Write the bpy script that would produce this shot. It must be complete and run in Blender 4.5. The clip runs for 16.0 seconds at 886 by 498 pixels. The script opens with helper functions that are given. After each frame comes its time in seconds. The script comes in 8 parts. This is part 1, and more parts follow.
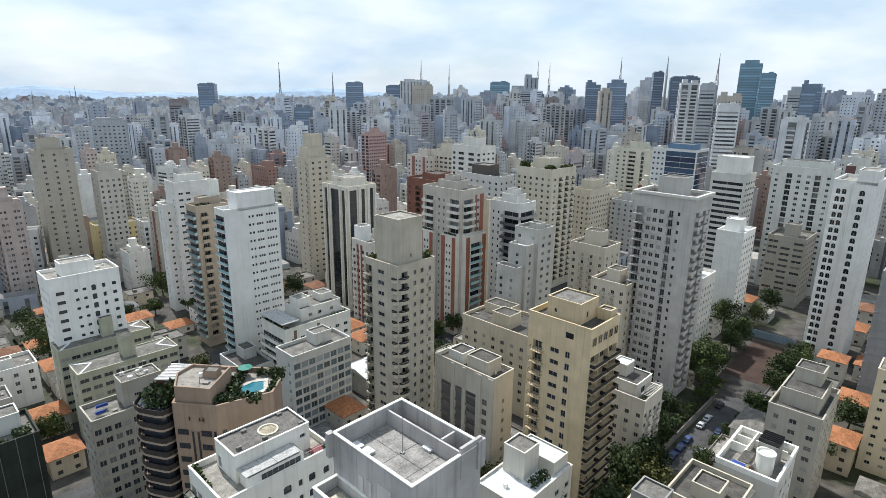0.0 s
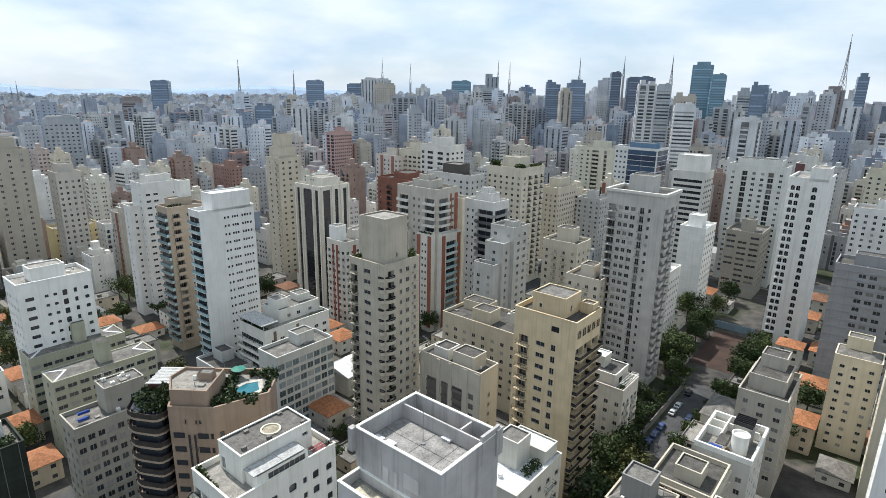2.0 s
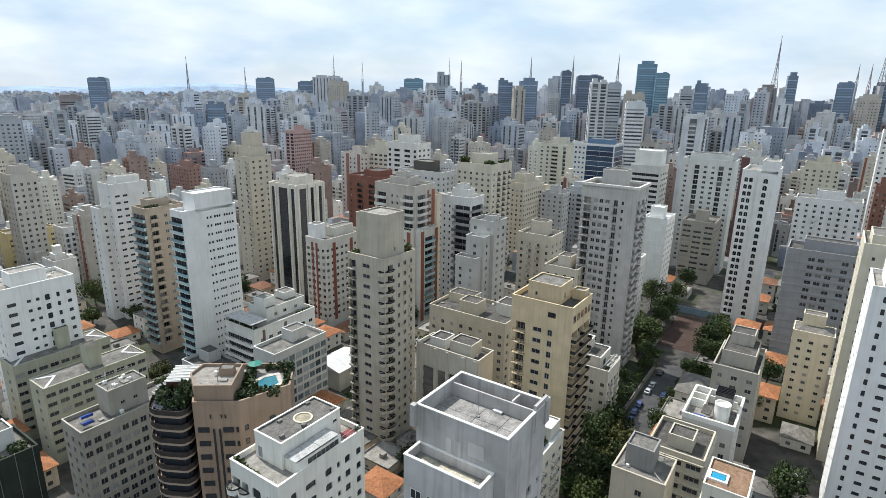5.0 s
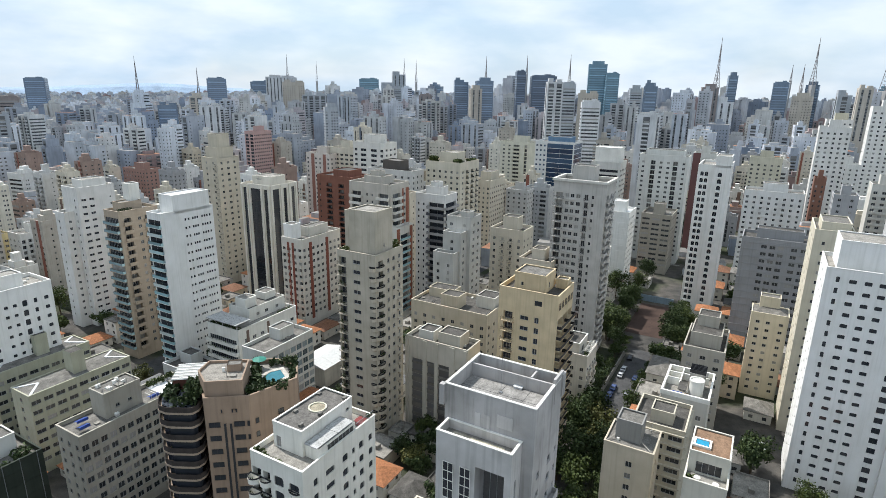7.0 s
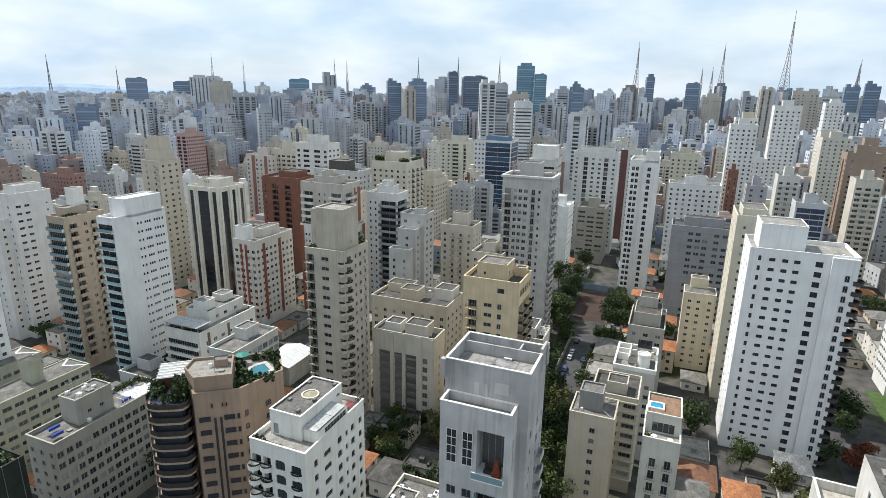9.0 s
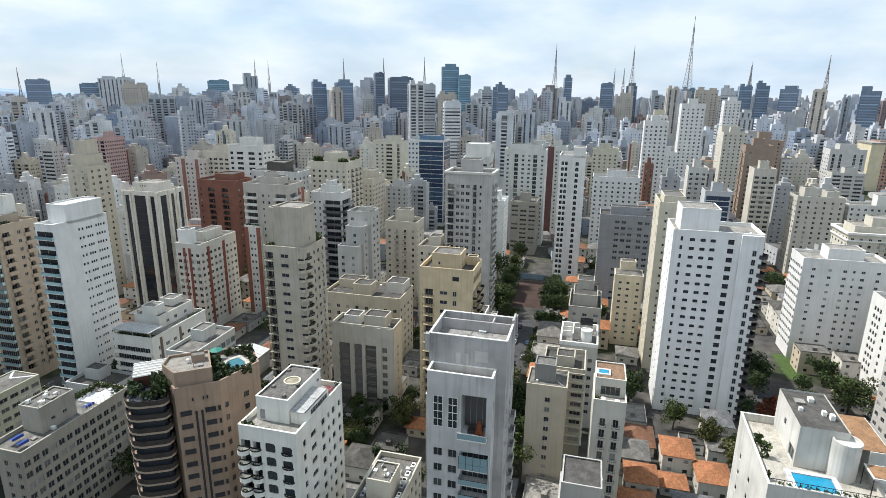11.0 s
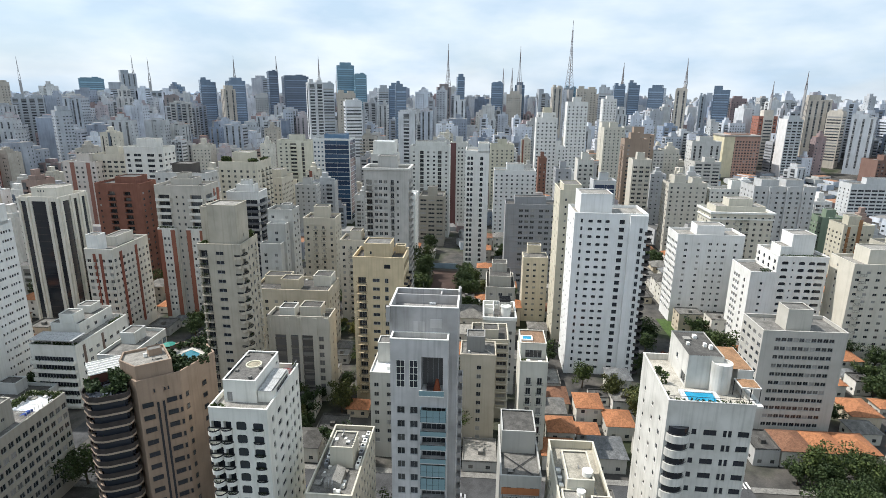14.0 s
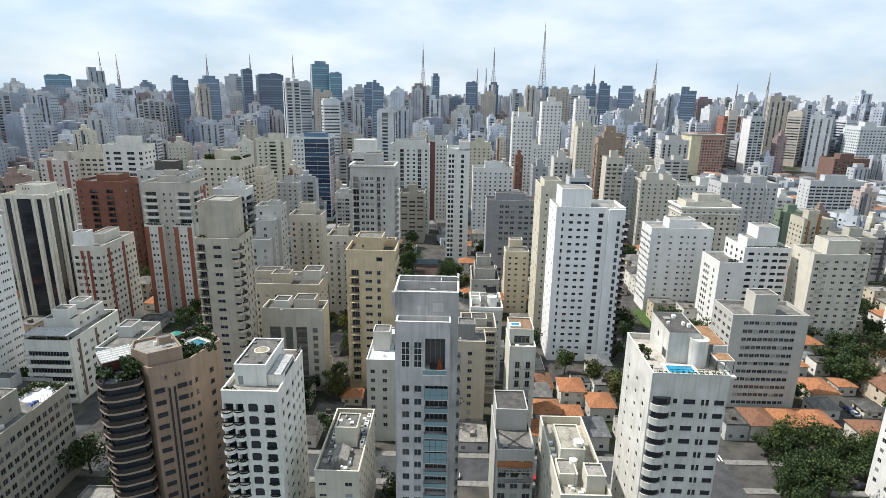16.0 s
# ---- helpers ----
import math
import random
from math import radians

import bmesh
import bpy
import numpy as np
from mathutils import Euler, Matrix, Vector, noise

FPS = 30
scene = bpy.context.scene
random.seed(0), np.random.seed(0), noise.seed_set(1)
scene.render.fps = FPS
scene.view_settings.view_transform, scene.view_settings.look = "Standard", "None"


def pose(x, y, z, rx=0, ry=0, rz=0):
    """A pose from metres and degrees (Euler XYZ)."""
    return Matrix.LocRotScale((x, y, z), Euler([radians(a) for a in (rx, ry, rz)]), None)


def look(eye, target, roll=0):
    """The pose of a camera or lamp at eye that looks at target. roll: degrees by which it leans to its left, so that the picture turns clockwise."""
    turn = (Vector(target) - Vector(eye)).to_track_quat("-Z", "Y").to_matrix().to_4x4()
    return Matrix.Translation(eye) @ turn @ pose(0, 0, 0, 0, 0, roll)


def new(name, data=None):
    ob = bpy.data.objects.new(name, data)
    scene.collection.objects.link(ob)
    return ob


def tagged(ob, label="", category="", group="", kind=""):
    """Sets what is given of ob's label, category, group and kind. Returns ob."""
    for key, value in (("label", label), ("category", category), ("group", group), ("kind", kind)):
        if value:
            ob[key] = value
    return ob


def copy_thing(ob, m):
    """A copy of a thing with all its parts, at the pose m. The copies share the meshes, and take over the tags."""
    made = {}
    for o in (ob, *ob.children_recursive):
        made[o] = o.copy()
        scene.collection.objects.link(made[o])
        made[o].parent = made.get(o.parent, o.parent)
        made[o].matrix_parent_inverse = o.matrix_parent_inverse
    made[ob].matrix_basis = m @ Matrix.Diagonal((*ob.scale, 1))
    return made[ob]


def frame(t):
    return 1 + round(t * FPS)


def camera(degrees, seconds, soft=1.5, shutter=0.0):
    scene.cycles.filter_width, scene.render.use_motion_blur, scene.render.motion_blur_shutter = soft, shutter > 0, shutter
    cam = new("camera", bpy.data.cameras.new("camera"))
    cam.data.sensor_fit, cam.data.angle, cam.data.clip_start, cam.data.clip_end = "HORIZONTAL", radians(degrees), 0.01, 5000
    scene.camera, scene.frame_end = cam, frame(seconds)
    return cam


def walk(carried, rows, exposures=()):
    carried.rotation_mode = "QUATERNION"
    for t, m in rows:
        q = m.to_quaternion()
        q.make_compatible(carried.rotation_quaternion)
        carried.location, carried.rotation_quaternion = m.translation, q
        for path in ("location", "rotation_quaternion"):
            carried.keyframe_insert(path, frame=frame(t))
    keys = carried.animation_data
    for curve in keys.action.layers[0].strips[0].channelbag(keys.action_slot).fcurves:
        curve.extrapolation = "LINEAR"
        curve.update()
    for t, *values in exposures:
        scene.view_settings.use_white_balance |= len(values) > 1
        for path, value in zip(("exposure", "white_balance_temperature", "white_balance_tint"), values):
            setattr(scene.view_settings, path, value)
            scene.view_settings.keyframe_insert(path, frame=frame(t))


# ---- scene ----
cam = camera(76.0, 16.0, soft=0.72)
PATH = [
    (0, (1.397, 0.848, 99.472), (1.287, 2.772, 98.937), 0.7),
    (0.5, (0.084, 0.423, 99.451), (0.01, 2.348, 98.915), 0.8),
    (1, (-1.535, -0.374, 99.536), (-1.565, 1.552, 99.001), 0.8),
    (1.5, (-3.051, -1.122, 99.892), (-3.048, 0.805, 99.355), 0.9),
    (2, (-5.007, -1.915, 100.09), (-4.976, 0.011, 99.552), 1.0),
    (2.5, (-6.755, -2.684, 100.204), (-6.705, -0.759, 99.666), 1.0),
    (3, (-8.938, -3.533, 100.239), (-8.866, -1.609, 99.699), 1.0),
    (3.5, (-10.799, -4.451, 100.293), (-10.711, -2.528, 99.753), 1.0),
    (4, (-13.004, -5.401, 100.294), (-12.873, -3.48, 99.754), 1.0),
    (4.2, (-14.132, -5.739, 100.25), (-13.98, -3.82, 99.71), 1.1),
    (6.3, (-23.54, -9.898, 100.9), (-23.24, -7.998, 100.354), 0.7),
    (6.5, (-24.768, -10.355, 100.691), (-24.445, -8.458, 100.147), 0.8),
    (7, (-27.649, -11.523, 100.573), (-27.279, -9.634, 100.031), 0.9),
    (7.5, (-30.219, -12.72, 100.623), (-29.815, -10.838, 100.08), 1.0),
    (8, (-33.092, -14.249, 100.741), (-32.615, -12.384, 100.2), 1.0),
    (8.5, (-35.612, -15.789, 100.843), (-35.068, -13.942, 100.304), 0.9),
    (9, (-38.591, -17.212, 100.772), (-37.988, -15.382, 100.235), 0.9),
    (9.2, (-39.787, -17.801, 100.589), (-39.157, -15.979, 100.056), 0.9),
    (11.3, (-51.37, -23.701, 100.836), (-50.497, -21.983, 100.302), 0.7),
    (11.5, (-52.447, -24.107, 100.985), (-51.554, -22.399, 100.45), 0.8),
    (12, (-55.151, -25.523, 101.134), (-54.223, -23.834, 100.599), 0.8),
    (12.5, (-57.719, -26.822, 101.207), (-56.753, -25.155, 100.672), 0.8),
    (13, (-60.633, -28.372, 101.373), (-59.573, -26.762, 100.839), 0.7),
    (13.5, (-62.95, -29.342, 101.421), (-61.839, -27.767, 100.888), 0.6),
    (14, (-65.526, -30.418, 101.516), (-64.375, -28.872, 100.981), 0.6),
    (14.5, (-67.796, -31.153, 101.553), (-66.618, -29.628, 101.018), 0.6),
    (15, (-70.303, -31.951, 101.65), (-69.104, -30.443, 101.114), 0.7),
    (15.5, (-72.497, -32.789, 101.727), (-71.283, -31.294, 101.191), 0.7),
    (16, (-74.984, -33.364, 101.475), (-73.756, -31.878, 100.939), 0.9),
]
walk(cam, [(t, look(eye, target, roll)) for t, eye, target, roll in PATH], exposures=((0, 0.6, 6380, 10), (16, 0.6, 6380, 10)))

# ---------------------------------------------------------------- world, sun, exposure
G = 49.5  # the street grid's turn from the x axis, degrees
world = bpy.data.worlds.new("sky")
scene.world = world
world.use_nodes = True
wn, wl_ = world.node_tree.nodes, world.node_tree.links
bg = wn["Background"]
sky = wn.new("ShaderNodeTexSky")
sky.sky_type, sky.sun_disc = "NISHITA", False
SUN_AZ, SUN_EL = 128.0, 56.0  # degrees from +x towards +y, degrees up
sky.sun_elevation, sky.sun_rotation = radians(SUN_EL), radians(90 - SUN_AZ)
sky.air_density, sky.dust_density, sky.ozone_density = 1.0, 1.5, 1.0
co = wn.new("ShaderNodeTexCoord")
mp = wn.new("ShaderNodeMapping")
mp.inputs["Scale"].default_value = (1.0, 1.0, 3.0)
n1 = wn.new("ShaderNodeTexNoise")
n1.inputs["Scale"].default_value, n1.inputs["Detail"].default_value, n1.inputs["Roughness"].default_value = 2.6, 8, 0.55
n1.inputs["Distortion"].default_value = 0.6
ramp = wn.new("ShaderNodeValToRGB")
ramp.color_ramp.elements[0].position, ramp.color_ramp.elements[1].position = 0.36, 0.62
ramp.color_ramp.elements[0].color, ramp.color_ramp.elements[1].color = (0.72, 0.72, 0.72, 1), (1, 1, 1, 1)
n2 = wn.new("ShaderNodeTexNoise")
n2.inputs["Scale"].default_value, n2.inputs["Detail"].default_value = 5.5, 6
cr2 = wn.new("ShaderNodeValToRGB")
cr2.color_ramp.elements[0].position, cr2.color_ramp.elements[1].position = 0.35, 0.65
cr2.color_ramp.elements[0].color, cr2.color_ramp.elements[1].color = (3.3, 4.2, 5.1, 1), (5.0, 5.5, 5.95, 1)
mix = wn.new("ShaderNodeMix")
mix.data_type = "RGBA"
wl_.new(co.outputs["Generated"], mp.inputs["Vector"])
wl_.new(mp.outputs["Vector"], n1.inputs["Vector"])
wl_.new(mp.outputs["Vector"], n2.inputs["Vector"])
wl_.new(n1.outputs["Fac"], ramp.inputs["Fac"])
wl_.new(n2.outputs["Fac"], cr2.inputs["Fac"])
wl_.new(ramp.outputs["Color"], mix.inputs["Factor"])
wl_.new(sky.outputs["Color"], mix.inputs["A"])
wl_.new(cr2.outputs["Color"], mix.inputs["B"])
wl_.new(mix.outputs["Result"], bg.inputs["Color"])
bg.inputs["Strength"].default_value = 0.12
sun = new("sun", bpy.data.lights.new("sun", "SUN"))
sun.data.energy, sun.data.angle, sun.data.color = 3.75, radians(0.8), (1.0, 0.97, 0.92)
sd = Vector((math.cos(radians(SUN_AZ)) * math.cos(radians(SUN_EL)), math.sin(radians(SUN_AZ)) * math.cos(radians(SUN_EL)), math.sin(radians(SUN_EL))))
sun.matrix_world = look(sd * 300, (0, 0, 0))

# ---------------------------------------------------------------- materials
MATS = {}


def shader(name, rough=0.8, metal=0.0, spec=0.3):
    m = bpy.data.materials.new(name)
    m.use_nodes = True
    b = m.node_tree.nodes["Principled BSDF"]
    b.inputs["Roughness"].default_value, b.inputs["Metallic"].default_value = rough, metal
    b.inputs["Specular IOR Level"].default_value = spec
    return m, m.node_tree.nodes, m.node_tree.links, b


def noise_node(n, l, scale, detail=4, stretch=None, coord="Object"):
    c = n.new("ShaderNodeTexCoord")
    t = n.new("ShaderNodeTexNoise")
    t.inputs["Scale"].default_value, t.inputs["Detail"].default_value = scale, detail
    if stretch:
        p = n.new("ShaderNodeMapping")
        p.inputs["Scale"].default_value = stretch
        l.new(c.outputs[coord], p.inputs["Vector"])
        l.new(p.outputs["Vector"], t.inputs["Vector"])
    else:
        l.new(c.outputs[coord], t.inputs["Vector"])
    return t


def ramp_node(n, l, src, stops):
    r = n.new("ShaderNodeValToRGB")
    e = r.color_ramp.elements
    e[0].position, e[0].color = stops[0][0], (*stops[0][1], 1)
    e[1].position, e[1].color = stops[-1][0], (*stops[-1][1], 1)
    for p, c in stops[1:-1]:
        k = e.new(p)
        k.color = (*c, 1)
    l.new(src, r.inputs["Fac"])
    return r


def mul_node(n, l, a, b, fac=1.0, kind="MULTIPLY"):
    m = n.new("ShaderNodeMix")
    m.data_type, m.blend_type = "RGBA", kind
    m.inputs["Factor"].default_value = fac
    for src, slot in ((a, "A"), (b, "B")):
        if hasattr(src, "links"):
            l.new(src, m.inputs[slot])
        else:
            m.inputs[slot].default_value = (*src, 1)
    return m.outputs["Result"]


def bump(n, l, src, b, strength=0.3, dist=0.02):
    k = n.new("ShaderNodeBump")
    k.inputs["Strength"].default_value, k.inputs["Distance"].default_value = strength, dist
    l.new(src, k.inputs["Height"])
    l.new(k.outputs["Normal"], b.inputs["Normal"])


def wall(rgb, stain=0.22, rough=0.85):
    """Painted render or concrete with rain streaks, patches and fine grain."""
    key = ("wall", tuple(rgb), stain)
    if key in MATS:
        return MATS[key]
    m, n, l, b = shader("wall_paint", rough)
    grey = sum(rgb) / 3
    rgb = ((rgb[0] * 0.9 + grey * 0.1) * 1.07, (rgb[1] * 0.9 + grey * 0.1) * 1.05, (rgb[2] * 0.9 + grey * 0.1) * 1.0)
    patch = noise_node(n, l, 0.2, 9)
    streak = noise_node(n, l, 1.0, 8, (1.5, 1.5, 0.06))
    grain = noise_node(n, l, 9.0, 3)
    lo = 1 - stain
    c = mul_node(n, l, rgb, ramp_node(n, l, patch.outputs["Fac"], [(0.3, (lo ** 0.6, lo ** 0.6, lo ** 0.6 * 0.98)), (0.65, (1, 1, 1))]).outputs["Color"])
    c = mul_node(n, l, c, ramp_node(n, l, streak.outputs["Fac"], [(0.3, (lo * 0.9, lo * 0.9, lo * 0.87)), (0.5, (1, 1, 1))]).outputs["Color"], 0.42)
    c = mul_node(n, l, c, ramp_node(n, l, grain.outputs["Fac"], [(0.3, (0.9, 0.9, 0.9)), (0.7, (1, 1, 1))]).outputs["Color"], 0.5)
    l.new(c, b.inputs["Base Color"])
    bump(n, l, grain.outputs["Fac"], b, 0.2, 0.02)
    MATS[key] = m
    return m


def roofing(rgb, light=1.6, scale=0.5):
    """Weathered flat-roof covering: pale dust over dark patches."""
    key = ("roof", tuple(rgb), light)
    if key in MATS:
        return MATS[key]
    m, n, l, b = shader("roof_covering", 0.9)
    big = noise_node(n, l, scale, 10)
    big.inputs["Roughness"].default_value = 0.68
    fine = noise_node(n, l, 5.0, 8)
    spots = noise_node(n, l, 1.7, 6)
    hi = tuple(min(0.8, v * (1 + (light - 1) * 0.6)) for v in rgb)
    c = ramp_node(n, l, big.outputs["Fac"], [(0.34, tuple(v * 0.66 for v in rgb)), (0.5, rgb), (0.68, hi)]).outputs["Color"]
    c = mul_node(n, l, c, ramp_node(n, l, fine.outputs["Fac"], [(0.38, (0.66, 0.66, 0.64)), (0.6, (1, 1, 1))]).outputs["Color"], 0.8)
    c = mul_node(n, l, c, ramp_node(n, l, spots.outputs["Fac"], [(0.3, (0.45, 0.45, 0.44)), (0.4, (1, 1, 1))]).outputs["Color"], 0.7)
    l.new(c, b.inputs["Base Color"])
    bump(n, l, fine.outputs["Fac"], b, 0.4, 0.04)
    MATS[key] = m
    return m


def plain(name, rgb, rough=0.6, metal=0.0, vary=0.25, scale=3.0):
    key = ("plain", name, tuple(rgb))
    if key in MATS:
        return MATS[key]
    m, n, l, b = shader(name, rough, metal)
    t = noise_node(n, l, scale, 4)
    lo = 1 - vary
    l.new(mul_node(n, l, rgb, ramp_node(n, l, t.outputs["Fac"], [(0.3, (lo, lo, lo)), (0.7, (1, 1, 1))]).outputs["Color"]), b.inputs["Base Color"])
    MATS[key] = m
    return m


def window_glass(name, island, stops, rough=0.12):
    """Panes that differ one from another: dark rooms, blinds, curtains."""
    key = ("glass", name, island)
    if key in MATS:
        return MATS[key]
    m, n, l, b = shader(name, rough, 0.0, 0.6)
    if island:
        src = n.new("ShaderNodeNewGeometry").outputs["Random Per Island"]
    else:
        src = n.new("ShaderNodeObjectInfo").outputs["Random"]
    r = ramp_node(n, l, src, stops)
    r.color_ramp.interpolation = "CONSTANT"
    l.new(r.outputs["Color"], b.inputs["Base Color"])
    MATS[key] = m
    return m


ROOMS = [(0.0, (0.024, 0.027, 0.031)), (0.3, (0.045, 0.049, 0.054)), (0.5, (0.032, 0.035, 0.038)), (0.68, (0.07, 0.07, 0.068)), (0.8, (0.16, 0.155, 0.145)), (0.9, (0.32, 0.31, 0.29)), (1.0, (0.4, 0.4, 0.38))]
DARK = [(0.0, (0.018, 0.021, 0.027)), (0.4, (0.028, 0.032, 0.04)), (0.75, (0.042, 0.047, 0.056)), (1.0, (0.06, 0.065, 0.07))]
TEAL = [(0.0, (0.28, 0.46, 0.5)), (0.35, (0.4, 0.56, 0.58)), (0.6, (0.2, 0.3, 0.32)), (0.8, (0.5, 0.58, 0.57)), (1.0, (0.42, 0.5, 0.5))]
GREYROOM = [(0.0, (0.03, 0.034, 0.04)), (0.3, (0.06, 0.066, 0.074)), (0.55, (0.1, 0.107, 0.115)), (0.75, (0.17, 0.175, 0.18)), (0.9, (0.3, 0.3, 0.29)), (1.0, (0.4, 0.4, 0.39))]
glass_grey = window_glass("far_window_glass", True, GREYROOM, 0.1)
glass_one = window_glass("window_glass", False, ROOMS)
glass_many = window_glass("window_glass", True, ROOMS)
glass_dark = window_glass("dark_glass", True, DARK, 0.08)
glass_teal = window_glass("teal_glass", True, TEAL, 0.1)
alu = plain("window_frame", (0.42, 0.43, 0.43), 0.45, 0.3)
dark_metal = plain("dark_metal", (0.035, 0.035, 0.038), 0.5, 0.3)
white_paint = wall((0.78, 0.78, 0.76), 0.22)
grey_metal = plain("grey_metal", (0.3, 0.31, 0.32), 0.5, 0.6)
roof_dark = roofing((0.085, 0.08, 0.073), 2.0)
roof_grey = roofing((0.16, 0.152, 0.138), 1.9)
roof_pale = roofing((0.27, 0.255, 0.228), 1.6)
roof_white = roofing((0.72, 0.73, 0.74), 1.1)
terracotta = roofing((0.34, 0.145, 0.068), 1.6, 1.2)
sheet_pale = roofing((0.42, 0.42, 0.41), 1.3, 1.4)
blue_tarp = plain("blue_tarp", (0.03, 0.07, 0.3), 0.4)
pool_water = plain("pool_water", (0.02, 0.26, 0.42), 0.06, 0, 0.2, 1.2)
pool_tile = plain("pool_tile", (0.2, 0.5, 0.62), 0.3)


def leaf_material(name, a, b_):
    key = ("leaf", name)
    if key in MATS:
        return MATS[key]
    m, n, l, b = shader(name, 0.7, 0, 0.25)
    isl = n.new("ShaderNodeNewGeometry").outputs["Random Per Island"]
    c = ramp_node(n, l, isl, [(0.0, a), (0.55, tuple((x + y) / 2 for x, y in zip(a, b_))), (1.0, b_)]).outputs["Color"]
    t = noise_node(n, l, 0.6, 3)
    c = mul_node(n, l, c, ramp_node(n, l, t.outputs["Fac"], [(0.3, (0.6, 0.6, 0.6)), (0.7, (1.0, 1.0, 0.95))]).outputs["Color"])
    c = mul_node(n, l, c, ramp_node(n, l, n.new("ShaderNodeObjectInfo").outputs["Random"], [(0.0, (0.62, 0.66, 0.6)), (0.5, (1, 1, 1)), (1.0, (1.35, 1.2, 0.9))]).outputs["Color"])
    l.new(c, b.inputs["Base Color"])
    MATS[key] = m
    return m


leaf_green = leaf_material("leaves", (0.022, 0.041, 0.014), (0.07, 0.1, 0.033))
leaf_olive = leaf_material("olive_leaves", (0.05, 0.06, 0.018), (0.13, 0.13, 0.04))
leaf_red = leaf_material("red_leaves", (0.09, 0.03, 0.02), (0.2, 0.07, 0.035))
bark = plain("bark", (0.1, 0.075, 0.05), 0.9)

# ---------------------------------------------------------------- mesh helpers


class MB:
    """Collects faces for one mesh."""

    def __init__(self):
        self.v, self.f, self.m = [], [], []

    def quad(self, a, b, c, d, mi=0):
        k = len(self.v)
        self.v += [a, b, c, d]
        self.f.append((k, k + 1, k + 2, k + 3))
        self.m.append(mi)

    def box(self, x0, y0, z0, x1, y1, z1, mi=0, bottom=True):
        k = len(self.v)
        self.v += [(x0, y0, z0), (x1, y0, z0), (x1, y1, z0), (x0, y1, z0), (x0, y0, z1), (x1, y0, z1), (x1, y1, z1), (x0, y1, z1)]
        fs = [(4, 5, 6, 7), (0, 1, 5, 4), (1, 2, 6, 5), (2, 3, 7, 6), (3, 0, 4, 7)] + ([(3, 2, 1, 0)] if bottom else [])
        self.f += [tuple(k + i for i in q) for q in fs]
        self.m += [mi] * len(fs)

    def prism(self, pts, z0, z1, mi=0, top=True):
        """A closed outline, anticlockwise from above, raised from z0 to z1."""
        k, n = len(self.v), len(pts)
        self.v += [(x, y, z0) for x, y in pts] + [(x, y, z1) for x, y in pts]
        for i in range(n):
            j = (i + 1) % n
            self.f.append((k + i, k + j, k + n + j, k + n + i))
            self.m.append(mi)
        if top:
            self.f.append(tuple(k + n + i for i in range(n)))
            self.f.append(tuple(k + i for i in reversed(range(n))))
            self.m += [mi, mi]

    def ring(self, pts, z0, z1, t, mi=0):
        """A wall of thickness t inside a closed outline."""
        inner = offset(pts, t)
        k, n = len(self.v), len(pts)
        self.v += [(x, y, z0) for x, y in pts] + [(x, y, z1) for x, y in pts] + [(x, y, z0) for x, y in inner] + [(x, y, z1) for x, y in inner]
        for i in range(n):
            j = (i + 1) % n
            self.f += [(k + i, k + j, k + n + j, k + n + i), (k + 2 * n + j, k + 2 * n + i, k + 3 * n + i, k + 3 * n + j), (k + n + i, k + n + j, k + 3 * n + j, k + 3 * n + i)]
            self.m += [mi] * 3

    def mesh(self, name, mats):
        me = bpy.data.meshes.new(name)
        me.from_pydata(self.v, [], self.f)
        for m in mats:
            me.materials.append(m)
        me.polygons.foreach_set("material_index", self.m)
        me.update()
        return me


def offset(pts, t):
    """The outline moved inwards by t (anticlockwise outlines)."""
    out, n = [], len(pts)
    for i in range(n):
        p, q, r = Vector(pts[i - 1]), Vector(pts[i]), Vector(pts[(i + 1) % n])
        a, b = (q - p).normalized(), (r - q).normalized()
        na, nb = Vector((-a.y, a.x)), Vector((-b.y, b.x))
        k = na + nb
        d = max(0.3, 1 + na.dot(nb))
        out.append(tuple(q + k * (t / d)))
    return out


def rect(x0, y0, x1, y1):
    return [(x0, y0), (x1, y0), (x1, y1), (x0, y1)]


def arc(cx, cy, r, a0, a1, n=10):
    return [(cx + r * math.cos(radians(a0 + (a1 - a0) * i / n)), cy + r * math.sin(radians(a0 + (a1 - a0) * i / n))) for i in range(n + 1)]


def part(name, mb, mats, parent, label=""):
    ob = new(name, mb if isinstance(mb, bpy.types.Mesh) else mb.mesh(name, mats))
    ob.parent = parent
    if label:
        tagged(ob, label)
    return ob


def thing(name, x, y, z, yaw, label, category, group="", kind=""):
    root = new(name)
    root.empty_display_size = 0.5
    root.matrix_world = pose(x, y, z, 0, 0, yaw)
    return tagged(root, label, category, group, kind)


# ---------------------------------------------------------------- windows, doors, balconies
SHARED = {}
TURN = {0: -90, 1: 0, 2: 180, 3: 90}


def shared(key, make):
    if key not in SHARED:
        SHARED[key] = make()
    return SHARED[key]


